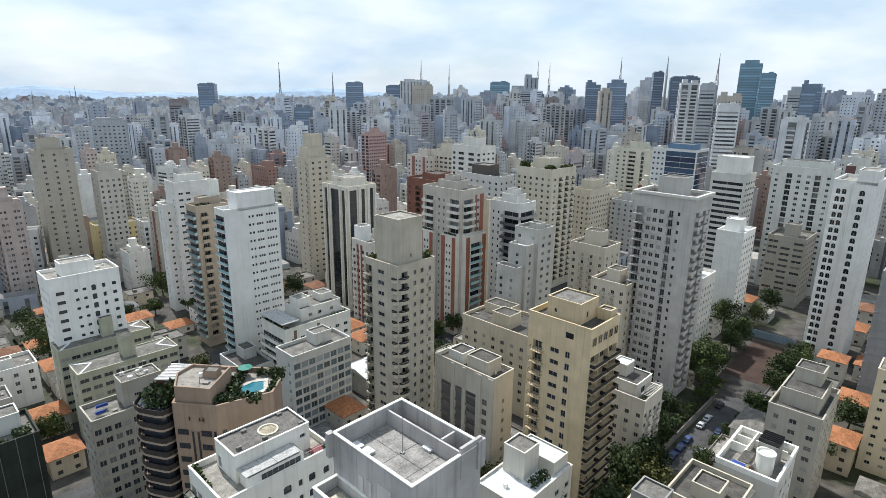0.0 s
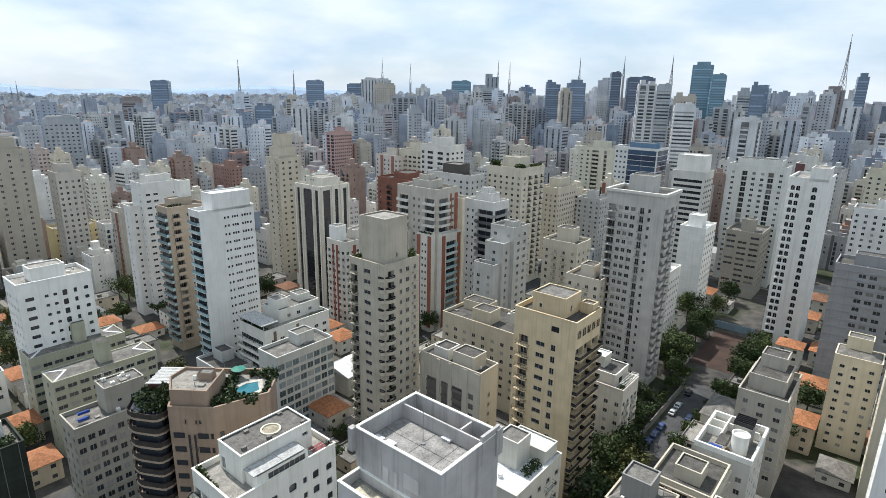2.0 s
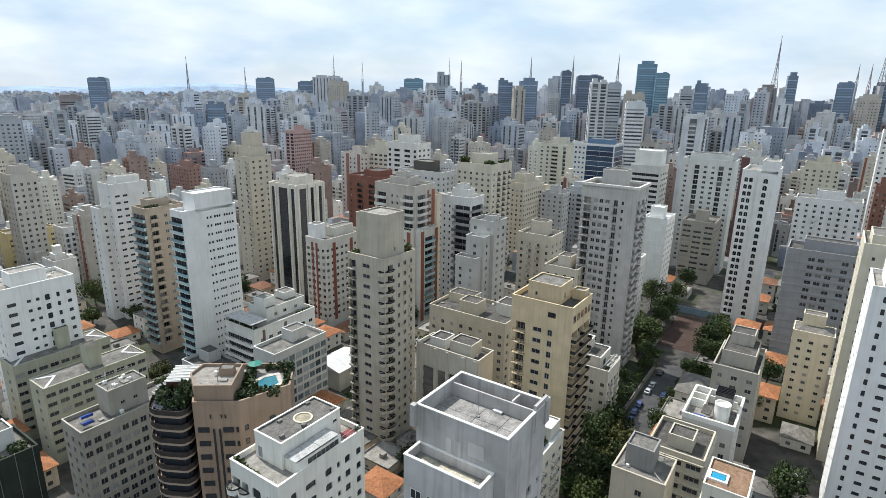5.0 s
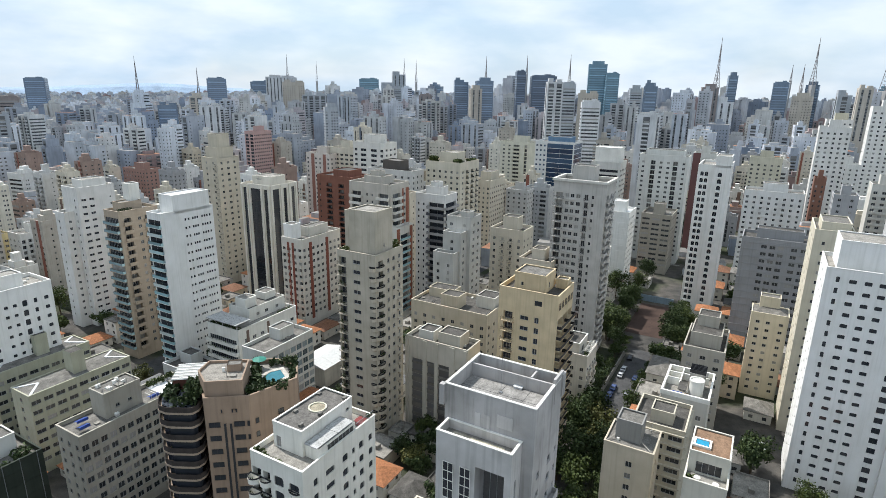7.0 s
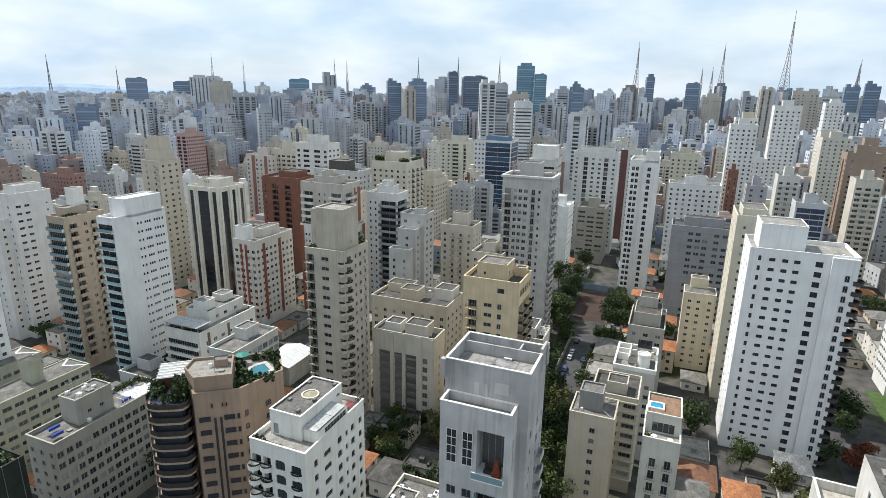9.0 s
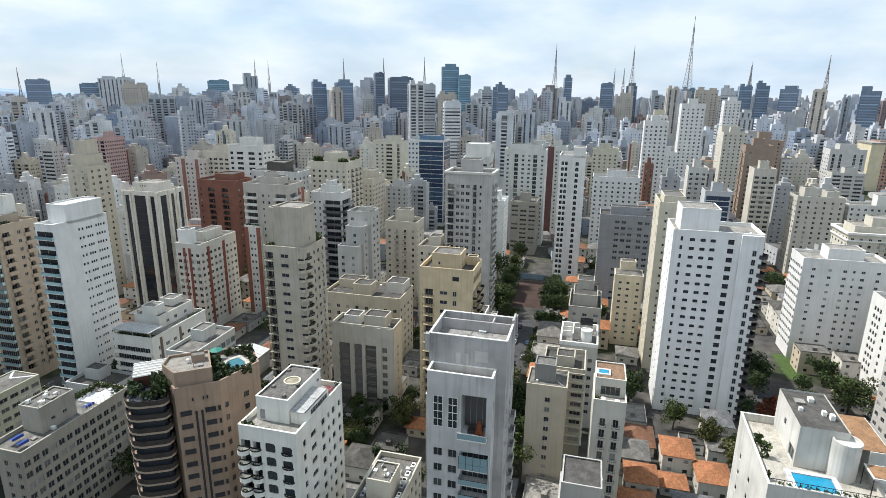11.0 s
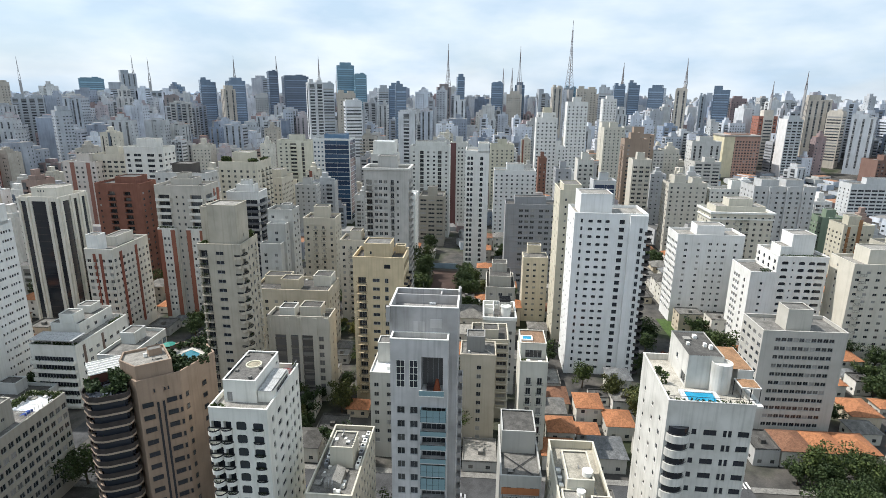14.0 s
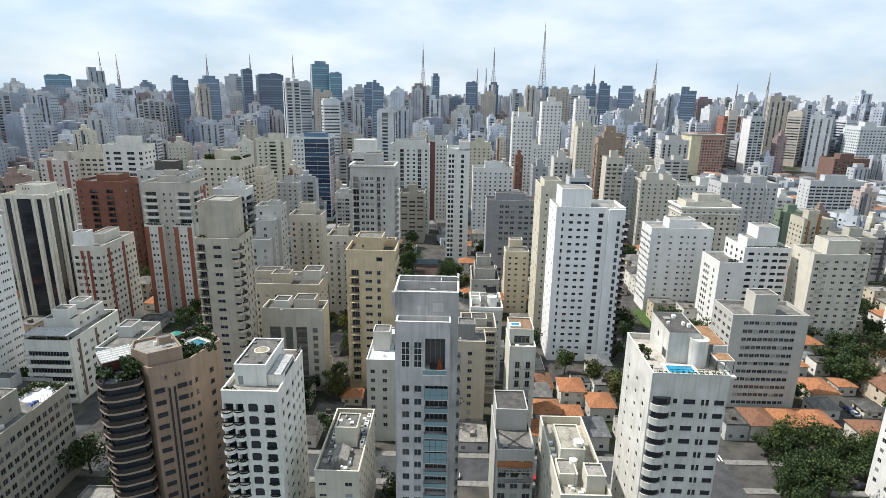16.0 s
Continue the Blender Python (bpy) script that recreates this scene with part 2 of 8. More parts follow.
def window_mesh(w, h, kind, rec):
    """A window seen from -y, its sill at z 0, its pane at y 0, the wall's face at y -rec."""
    mb = MB()
    f = 0.07
    x0, x1 = -w / 2, w / 2
    if kind in "ra":
        # rounded or arched opening: the wall's corner pieces lie in front of the pane
        r = min(w, h) * (0.3 if kind == "r" else 0.5)
        for cx, cz, a in ((x0 + r, h - r, 90), (x1 - r, h - r, 0)) + (((x0 + r, r, 180), (x1 - r, r, 270)) if kind == "r" else ()):
            sx, sz = (x0 if cx < 0 or a in (90, 180) else x1), (h if a in (0, 90) else 0)
            pts = [(cx + r * math.cos(radians(a + 18 * i)), cz + r * math.sin(radians(a + 18 * i))) for i in range(6)]
            for p, q in zip(pts, pts[1:]):
                k = len(mb.v)
                mb.v += [(sx, -rec + 0.01, sz), (q[0], -rec + 0.01, q[1]), (p[0], -rec + 0.01, p[1])]
                mb.f.append((k, k + 1, k + 2))
                mb.m.append(2)
    mb.quad((x0, 0, 0), (x1, 0, 0), (x1, 0, h), (x0, 0, h), 0)
    for a, b, c, d in ((x0, 0, x1, f), (x0, h - f, x1, h), (x0, f, x0 + f, h - f), (x1 - f, f, x1, h - f)):
        mb.box(a, -0.06, b, c, -0.002, d, 1, False)
    if w > 0.8:
        n = max(1, round(w / 1.0) - 1) if kind != "a" else 1
        for i in range(n):
            c = x0 + w * (i + 1) / (n + 1)
            mb.box(c - 0.03, -0.05, f, c + 0.03, -0.002, h - f, 1, False)
    if kind == "w" and h < 1.8:
        mb.box(x0 - 0.08, -rec - 0.07, -0.09, x1 + 0.08, -rec + 0.02, 0.0, 2)
    return mb


def balcony_mesh(w, d, style):
    """A balcony with its back on y 0, its floor slab at z -0.18 to 0, reaching to y -d."""
    mb = MB()
    if style == "round":
        pts = [(-w / 2, 0)] + [(w / 2 * math.cos(radians(a)), -d * math.sin(radians(a))) for a in range(180, -1, -15)][1:-1] + [(w / 2, 0)]
        pts = [(x, -abs(y)) for x, y in pts]
        mb.prism(pts, -0.2, 0, 0)
        mb.ring(pts, 0, 0.72, 0.12, 0)
        mb.ring(pts, 0.95, 1.02, 0.07, 2)
        mb.ring(offset(pts, 0.03), 0.72, 0.95, 0.02, 2)
    elif style == "bay":
        pts = [(-w / 2, 0)] + [(w / 2 * math.cos(radians(a)), -d * math.sin(radians(a))) for a in range(180, -1, -12)][1:-1] + [(w / 2, 0)]
        pts = [(x, -abs(y)) for x, y in pts]
        mb.prism(pts, -0.5, 0.95, 0)
        mb.prism(offset(pts, 0.3), 0.95, 2.42, 3)
        mb.ring(offset(pts, 0.05), 1.25, 1.31, 0.06, 2)
    elif style == "ledge":
        mb.box(-w / 2, -d, -0.18, w / 2, 0, 0.3, 0)
    else:
        mb.box(-w / 2, -d, -0.18, w / 2, 0, 0, 0)
        if style == "solid":
            for a in ((-w / 2, -d, w / 2, -d + 0.1), (-w / 2, -d + 0.1, -w / 2 + 0.1, 0), (w / 2 - 0.1, -d + 0.1, w / 2, 0)):
                mb.box(a[0], a[1], 0, a[2], a[3], 1.0, 0)
        elif style == "glass":
            for a in ((-w / 2, -d, w / 2, -d + 0.04), (-w / 2, -d + 0.04, -w / 2 + 0.04, 0), (w / 2 - 0.04, -d + 0.04, w / 2, 0)):
                mb.box(a[0], a[1], 0, a[2], a[3], 1.0, 1)
            mb.box(-w / 2, -d - 0.02, 1.0, w / 2, -d + 0.06, 1.06, 2)
        elif style == "dark":
            mb.box(-w / 2, -d, 0.12, w / 2, -d + 0.05, 0.95, 2)
            mb.box(-w / 2, -d + 0.05, 0.12, -w / 2 + 0.05, 0, 0.95, 2)
            mb.box(w / 2 - 0.05, -d + 0.05, 0.12, w / 2, 0, 0.95, 2)
        elif style == "closed":
            mb.box(-w / 2, -d, 0, w / 2, -d + 0.08, 1.0, 1)
            mb.box(-w / 2, -d + 0.03, 1.05, w / 2, -d + 0.08, 2.5, 1)
            mb.box(-w / 2, -d + 0.08, 0, -w / 2 + 0.08, 0, 2.5, 1)
            mb.box(w / 2 - 0.08, -d + 0.08, 0, w / 2, 0, 2.5, 1)
            for i in range(5):
                x = -w / 2 + 0.03 + (w - 0.06) * i / 4
                mb.box(x - 0.03, -d - 0.01, 0, x + 0.03, -d + 0.1, 2.5, 2)
        else:  # iron rails
            for z in (0.15, 0.95):
                mb.box(-w / 2, -d, z, w / 2, -d + 0.04, z + 0.05, 2)
                mb.box(-w / 2, -d + 0.04, z, -w / 2 + 0.04, 0, z + 0.05, 2)
                mb.box(w / 2 - 0.04, -d + 0.04, z, w / 2, 0, z + 0.05, 2)
            n = max(3, int(w / 0.45))
            for i in range(n + 1):
                x = -w / 2 + 0.02 + (w - 0.04) * i / n
                mb.box(x - 0.02, -d + 0.005, 0, x + 0.02, -d + 0.035, 0.95, 2, False)
    return mb


def even(W, n, w, sill=0.95, h=1.25, kind="w", lo=None, hi=None):
    """n openings of width w at even steps between lo and hi along a face."""
    lo, hi = lo if lo is not None else 0, hi if hi is not None else W
    step = (hi - lo) / n
    return [(lo + step * (i + 0.5), w, sill, h, kind) for i in range(n)]


def facade(root, mb, wins, k, ox, oy, W, z0, top, cols, nfl, fh, zf):
    """One face of a body: wall strips with recessed openings. Openings go into wins."""
    ca, sa = math.cos(radians(TURN[k])), math.sin(radians(TURN[k]))

    def P(s, out, z):
        return (ox + ca * s + sa * out, oy + sa * s - ca * out, z)

    def strip(a, b, za, zb):
        if b - a > 1e-4 and zb - za > 1e-4:
            mb.quad(P(a, 0, za), P(b, 0, za), P(b, 0, zb), P(a, 0, zb))

    cur = 0.0
    for c in sorted(cols, key=lambda q: q[0]):
        s, w, sill, h, kind = c[:5]
        a, b = s - w / 2, s + w / 2
        if a < cur - 1e-4 or b > W + 1e-4:
            continue
        strip(cur, a, z0, top)
        cur = b
        rec = 0.35 if kind == "s" else (2.8 if kind == "L" else 1.1 if kind == "l" else (0.3 if kind in "ra" else 0.16))
        rows = [(zf + sill, zf + nfl * fh - 0.4)] if kind == "s" else [(zf + i * fh + sill, zf + i * fh + sill + h) for i in range(nfl)]
        zc = z0
        for i, (za, zb) in enumerate(rows):
            strip(a, b, zc, za)
            zc = zb
            mb.quad(P(a, 0, za), P(a, -rec, za), P(a, -rec, zb), P(a, 0, zb))
            mb.quad(P(b, -rec, za), P(b, 0, za), P(b, 0, zb), P(b, -rec, zb))
            mb.quad(P(a, 0, za), P(b, 0, za), P(b, -rec, za), P(a, -rec, za))
            mb.quad(P(a, -rec, zb), P(b, -rec, zb), P(b, 0, zb), P(a, 0, zb))
            wins.append((k, P(s, -rec, za), w, zb - za, kind, rec, i))
        strip(a, b, zc, top)
    strip(cur, W, z0, top)


def block(root, x0, y0, x1, y1, z0, top, wm, faces=None, balc=None, fh=2.9, zf=4.0, single=True, par=1.0, roof=None, bands=None, fins=None, glass=None, skip=1.2, nfl=None, lip=2, frame=None, proud=0.12, plain_roof=False):
    """A box-shaped body with its facades, floor ledges, ribs, roof and parapet, as parts of root."""
    faces, balc, roof = faces or {}, balc or {}, roof or roof_grey
    nfl = nfl or max(1, int((top - max(skip, par + 0.2) - z0 - zf) / fh + 0.05))
    W = {0: y1 - y0, 1: x1 - x0, 2: x1 - x0, 3: y1 - y0}
    org = {0: (x0, y1), 1: (x0, y0), 2: (x1, y1), 3: (x1, y0)}
    mb, wins = MB(), []
    for k in range(4):
        facade(root, mb, wins, k, *org[k], W[k], z0, top - par, faces.get(k, []), nfl, fh, z0 + zf)
    part("wall", mb, [wm], root)
    # roof and parapet
    rb = MB()
    rb.box(x0 + 0.2, y0 + 0.2, top - par - 0.35, x1 - 0.2, y1 - 0.2, top - par + 0.004, 0)
    pb = MB()
    if plain_roof:
        rb.ring(rect(x0, y0, x1, y1), top - par, top + 0.002, 0.22, 1)
        part("roof", rb, [roof, wm], root)
    else:
        part("roof", rb, [roof], root)
    if not plain_roof:
        pb.ring(rect(x0, y0, x1, y1), top - par, top + 0.002, 0.22)
    if lip and not plain_roof:
        pb.ring(rect(x0 - 0.07, y0 - 0.07, x1 + 0.07, y1 + 0.07), top, top + 0.12, 0.36, 1)
    if pb.f:
        part("parapet", pb, [wm, white_paint if lip != 2 else wm], root)
    # openings
    fm = frame or alu
    if single:
        for k, p, w, h, kind, rec, i in wins:
            g = glass or glass_one
            key = ("win", round(w, 2), round(h, 2), kind, rec, wm.name, g.name, fm.name)
            me = shared(key, lambda: window_mesh(w, h, kind, rec).mesh("window", [g, fm, wm]))
            ob = new("window", me)
            ob.parent = root
            ob.matrix_local = pose(*p, 0, 0, TURN[k])
    elif wins:
        jb = MB()
        for k, p, w, h, kind, rec, i in wins:
            c, s = math.cos(radians(TURN[k])), math.sin(radians(TURN[k]))

            def Q(x, y, z):
                return (p[0] + c * x - s * y, p[1] + s * x + c * y, p[2] + z)
            if kind in "ra":
                src, o = window_mesh(w, h, kind, rec), len(jb.v)
                jb.v += [Q(*v) for v in src.v]
                jb.f += [tuple(o + q for q in f) for f in src.f]
                jb.m += src.m
                continue
            jb.quad(Q(-w / 2, 0, 0), Q(w / 2, 0, 0), Q(w / 2, 0, h), Q(-w / 2, 0, h), 0)
            if w > 0.9 and kind != "s":
                jb.quad(Q(-0.04, -0.03, 0), Q(0.04, -0.03, 0), Q(0.04, -0.03, h), Q(-0.04, -0.03, h), 1)
            if kind == "s":
                for j in range(1, int(h / fh)):
                    jb.quad(Q(-w / 2, -0.03, j * fh), Q(w / 2, -0.03, j * fh), Q(w / 2, -0.03, j * fh + 0.12), Q(-w / 2, -0.03, j * fh + 0.12), 1)
        tagged(part("glazing", jb, [glass or glass_many, fm, wm], root), kind="stuff")
    # balconies
    jb = MB()
    for k, lst in balc.items():
        ca, sa = math.cos(radians(TURN[k])), math.sin(radians(TURN[k]))
        for s, w, d, style, *rest in lst:
            lo, hi = rest[0] if rest else (0, nfl)
            px_, py_ = org[k][0] + ca * s, org[k][1] + sa * s
            me = shared(("balc", w, d, style, wm.name), lambda: balcony_mesh(w, d, style).mesh("balcony", [wm, glass_teal, dark_metal, glass_dark]))
            for i in range(lo, min(hi, nfl)):
                z = z0 + zf + i * fh
                if single:
                    ob = new("balcony", me)
                    ob.parent = root
                    ob.matrix_local = pose(px_, py_, z, 0, 0, TURN[k])
                else:
                    src = balcony_mesh(w, d, style) if i == lo else src
                    o = len(jb.v)
                    jb.v += [(px_ + ca * v[0] - sa * v[1], py_ + sa * v[0] + ca * v[1], z + v[2]) for v in src.v]
                    jb.f += [tuple(o + q for q in f) for f in src.f]
                    jb.m += src.m
    if jb.f:
        tagged(part("balcony_work", jb, [wm, glass_teal, dark_metal, glass_dark], root), kind="stuff")
    # ledges at each floor and upright ribs
    eb = MB()
    for k in bands or ():
        ca, sa = math.cos(radians(TURN[k])), math.sin(radians(TURN[k]))
        for i in range(nfl + 1):
            z = z0 + zf + i * fh - 0.2
            a, b = (org[k][0] + sa * proud, org[k][1] - ca * proud), (org[k][0] + ca * W[k] - sa * 0.0, org[k][1] + sa * W[k] + ca * 0.0)
            eb.box(min(a[0], b[0]), min(a[1], b[1]), z, max(a[0], b[0]), max(a[1], b[1]), z + 0.22)
    for k, lst in (fins or {}).items():
        ca, sa = math.cos(radians(TURN[k])), math.sin(radians(TURN[k]))
        for s, w, d in lst:
            a = (org[k][0] + ca * (s - w / 2) + sa * d, org[k][1] + sa * (s - w / 2) - ca * d)
            b = (org[k][0] + ca * (s + w / 2), org[k][1] + sa * (s + w / 2))
            eb.box(min(a[0], b[0]), min(a[1], b[1]), z0 + 1, max(a[0], b[0]), max(a[1], b[1]), top - 0.3)
    if eb.f:
        tagged(part("ledge_work", eb, [wm], root), kind="stuff")
    return nfl


def cap(root, x0, y0, w, d, z, h, wm, roof=None, lipped=True, openings=()):
    """A lift house, tank room or penthouse on a roof."""
    mb, wins = MB(), []
    W = {0: d, 1: w, 2: w, 3: d}
    org = {0: (x0, y0 + d), 1: (x0, y0), 2: (x0 + w, y0 + d), 3: (x0 + w, y0)}
    for k in range(4):
        facade(root, mb, wins, k, *org[k], W[k], z, z + h, [o[1] for o in openings if o[0] == k], 1, h, z)
    mb.quad((x0, y0, z + h - 0.3), (x0 + w, y0, z + h - 0.3), (x0 + w, y0 + d, z + h - 0.3), (x0, y0 + d, z + h - 0.3), 1)
    if lipped:
        mb.ring(rect(x0 - 0.06, y0 - 0.06, x0 + w + 0.06, y0 + d + 0.06), z + h - 0.05, z + h + 0.1, 0.3, 2)
    part("lift_house", mb, [wm, roof or roof_grey, white_paint if lipped == 2 else wm], root)
    for k, p, ww, hh, kind, rec, i in wins:
        me = shared(("win", round(ww, 2), round(hh, 2), kind, rec, wm.name, "", ""), lambda: window_mesh(ww, hh, kind, rec).mesh("window", [glass_one, alu, wm]))
        ob = new("window", me)
        ob.parent = root
        ob.matrix_local = pose(*p, 0, 0, TURN[k])


def tank(root, x, y, z, r, h, m=None, name="water_tank"):
    mb = MB()
    mb.prism(arc(x, y, r, 0, 345, 15), z, z + h, 0)
    mb.prism(arc(x, y, r * 1.06, 0, 345, 15), z + h, z + h + 0.12, 0)
    part(name, mb, [m or white_paint], root)


def clutter(root, x0, y0, x1, y1, z, n, seed):
    """Condensers, hatches, pipes and small boxes that stand about on a flat roof."""
    rnd = random.Random(seed)
    for i in range(n):
        x, y = rnd.uniform(x0, x1), rnd.uniform(y0, y1)
        kind = rnd.random()
        mb = MB()
        if kind < 0.4:
            a, b, c = rnd.uniform(0.5, 1.1), rnd.uniform(0.4, 0.8), rnd.uniform(0.4, 0.9)
            mb.box(x, y, z, x + a, y + b, z + c)
            mb.box(x + 0.05, y - 0.04, z + 0.1, x + a - 0.05, y, z + c - 0.1)
            part("condenser", mb, [white_paint], root)
        elif kind < 0.65:
            a = rnd.uniform(0.8, 1.6)
            mb.box(x, y, z, x + a, y + a, z + 0.25)
            mb.box(x - 0.08, y - 0.08, z + 0.25, x + a + 0.08, y + a + 0.08, z + 0.34)
            part("hatch", mb, [roof_pale], root)
        elif kind < 0.85:
            a = rnd.uniform(2, 5)
            mb.box(x, y, z + 0.1, min(x1, x + a), y + 0.1, z + 0.2)
            mb.box(x, y, z, x + 0.1, y + 0.1, z + 0.9)
            part("pipe", mb, [grey_metal], root)
        else:
            h = rnd.uniform(2, 4)
            mb.box(x, y, z, x + 0.06, y + 0.06, z + h)
            for q in range(4):
                mb.box(x - 0.5, y, z + h - 0.25 * q - 0.1, x + 0.56, y + 0.04, z + h - 0.25 * q - 0.06)
            part("aerial", mb, [grey_metal], root)


def plant_clumps(root, boxes, seed, mat=None, name="shrubs", size=0.28, per=26):
    """Leafy growth within boxes (x0, y0, z0, x1, y1, z1)."""
    rnd = random.Random(seed)
    mb = MB()
    for x0, y0, z0, x1, y1, z1 in boxes:
        n = int(per * max(1, (x1 - x0) * (y1 - y0) * (z1 - z0)) ** 0.8) + 20
        for i in range(n):
            c = Vector((rnd.uniform(x0, x1), rnd.uniform(y0, y1), z0 + (z1 - z0) * rnd.random() ** 0.8))
            a, b = Vector((rnd.gauss(0, 1), rnd.gauss(0, 1), rnd.gauss(0, 1))).normalized(), Vector((rnd.gauss(0, 1), rnd.gauss(0, 1), rnd.gauss(0, 1))).normalized()
            u, v = a * size * rnd.uniform(0.6, 1.5), a.cross(b).normalized() * size * rnd.uniform(0.5, 1.1)
            mb.quad(tuple(c - u), tuple(c + v), tuple(c + u), tuple(c - v))
    tagged(part(name, mb, [mat or leaf_green], root), kind="stuff")


U, V = Vector((math.cos(radians(G)), math.sin(radians(G)))), Vector((-math.sin(radians(G)), math.cos(radians(G))))
PLOTS = []  # taken ground: x, y, du, dv, yaw


def at(p, q, z=0.0):
    return (p * U.x + q * V.x, p * U.y + q * V.y, z)


def plot(x, y, du, dv, yaw=G):
    PLOTS.append((x, y, du, dv, yaw))


def tower(label, x, y, top, du, dv, rgb, faces=None, balc=None, yaw=G, stain=0.22, caps=None, single=True, category="apartment block", name="apartment_building", mess=2, group="", **kw):
    """A standing block: near corner x, y, its length du along the street grid and dv across it."""
    plot(x, y, du, dv, yaw)
    root = thing(name, x, y, 0, yaw, label, category, group)
    wm = wall(rgb, stain)
    block(root, 0, 0, du, dv, 0, top, wm, faces, balc, single=single, **kw)
    par = kw.get("par", 1.0)
    for c in (caps if caps is not None else [(du * 0.35, dv * 0.3, du * 0.4, dv * 0.4, 4.0)]):
        cap(root, c[0], c[1], c[2], c[3], top - par, c[4] + par, wall(c[5]) if len(c) > 5 else wm, kw.get("roof"))
    if mess:
        clutter(root, 0.8, 0.8, du - 1.8, dv - 1.8, top - par, mess, int(x * 7 + y * 3))
    return root, wm

# ---------------------------------------------------------------- the foreground towers
# grey rendered tower with a high walled roof
wm = wall((0.45, 0.44, 0.45), 0.5)
gx, gy = (-4.0 - 3.3 * U.x + 1.6 * V.x, 47.3 - 3.3 * U.y + 1.6 * V.y)
plot(gx, gy, 14, 13)
root = thing("apartment_building", gx, gy, 0, G, "grey rendered tower with walled flat roof and glazed balconies", "apartment block")
light = wall((0.55, 0.54, 0.55), 0.45)
block(root, 0, 0, 3.3, 10.8, 0, 46.4, light, {0: [(1.9, 1.5, 0.9, 1.5, "w"), (4.4, 1.5, 0.9, 1.5, "w"), (8.2, 4.6, 0.1, 2.3, "l")]}, {0: [(8.2, 4.9, 1.3, "glass", (0, 3)), (8.2, 4.9, 1.3, "closed", (3, 4)), (8.2, 4.9, 1.3, "glass", (4, 7)), (8.2, 4.9, 1.3, "closed", (7, 9)), (8.2, 4.9, 1.3, "glass", (9, 12)), (8.2, 4.9, 1.3, "closed", (12, 13))]}, zf=5, fh=3.0, skip=2, par=0.1, roof=roof_pale, lip=0, plain_roof=True)
block(root, 0, 0, 3.3, 10.8, 46.4, 57.4, light, {0: [(7.85, 4.1, 0.3, 7.2, "L")], 1: [(1.6, 0.5, 1.0, 5.4, "w")]}, zf=0, nfl=1, fh=9, par=1.3, roof=roof_pale, lip=1, glass=plain("terrace_back", (0.13, 0.125, 0.12), 0.6))
block(root, 3.3, -1.6, 13.7, 11.4, 0, 62.5, wm, {1: [(2.2, 0.9, 1.2, 0.9, "w"), (6.5, 1.2, 1.0, 1.2, "w"), (9, 0.7, 1.3, 0.7, "w")], 2: even(10.4, 3, 1.4)}, {1: [(7.8, 3.0, 0.9, "solid", (0, 14))]}, zf=5, fh=3.0, par=2.2, skip=8, roof=roofing((0.27, 0.26, 0.245), 1.6), lip=1)
for k in range(4):  # joints of the roof screed
    mb = MB()
    if k < 2:
        mb.box(3.6, 1.9 + 3.6 * k, 60.31, 10.9, 1.96 + 3.6 * k, 60.318)
    else:
        mb.box(5.2 + 2.7 * (k - 2), -1.3, 60.31, 5.26 + 2.7 * (k - 2), 11.1, 60.318)
    part("roof_joint", mb, [dark_metal], root)
for x0, y0, x1, y1, h in ((12.9, -1.9, 14.1, -1.3, 63.0), (2.6, 11.2, 3.4, 11.9, 62.62), (10.4, -1.66, 13.76, -1.3, 63.3)):
    mb = MB()
    mb.box(x0, y0, 59.6, x1, y1, h)
    part("parapet_step", mb, [wm], root)
mb = MB()  # the roof's dividing wall
mb.box(11.0, -1.4, 60.3, 11.25, 11.2, 62.2)
mb.box(11.25, 2.0, 60.3, 13.5, 2.25, 62.3)
mb.box(3.24, 7.1, 58.0, 3.3, 7.25, 61.6)
part("roof_wall", mb, [wm], root)
for x, y in ((5.0, 9.3), (5.2, 7.6), (10.5, 3.2)):
    mb = MB()
    mb.box(x, y, 60.3, x + 1.0, y + 1.2, 60.55)
    mb.box(x - 0.06, y - 0.06, 60.55, x + 1.06, y + 1.26, 60.63)
    part("hatch", mb, [roof_white], root)
mb = MB()
mb.box(8.2, 5.2, 60.3, 8.6, 5.6, 60.45)
mb.box(8.37, 5.37, 60.45, 8.42, 5.42, 65.5)
part("aerial", mb, [grey_metal], root)
for y0, y1, z0, z1 in ((1.4, 3.6, 58.4, 60.2), (4.6, 5.5, 57.6, 59.6), (6.0, 6.8, 57.6, 59.6)):
    mb = MB()
    mb.box(3.22, y0, z0, 3.31, y1, z1)
    part("wall_panel", mb, [light], root, "repainted paler patch of render")
mb = MB()  # seat on the double-height terrace
mb.box(0.4, 1.6, 46.7, 1.4, 4.0, 47.1, 0)
mb.box(1.3, 1.6, 47.1, 1.6, 4.0, 47.7, 0)
part("terrace_seat", mb, [plain("dark_cloth", (0.06, 0.05, 0.05))], root)
mb = MB()
for k in range(6):
    mb.prism(arc(0.3, 2.0, 0.75 - 0.09 * k, 0, 324, 9), 46.6 + 0.45 * k, 47.05 + 0.45 * k)
part("folded_parasol", mb, [plain("red_cloth", (0.22, 0.06, 0.025), 0.8)], root, "folded red cloth parasol")
mb = MB()
mb.box(-1.3, 0.6, 46.4, 0, 5.3, 46.6, 0)
mb.box(-1.3, 0.6, 46.6, -1.22, 5.3, 47.6, 1)
mb.box(-1.3, 0.6, 47.6, -1.2, 5.3, 47.68, 0)
part("terrace_balcony", mb, [white_paint, glass_teal], root)
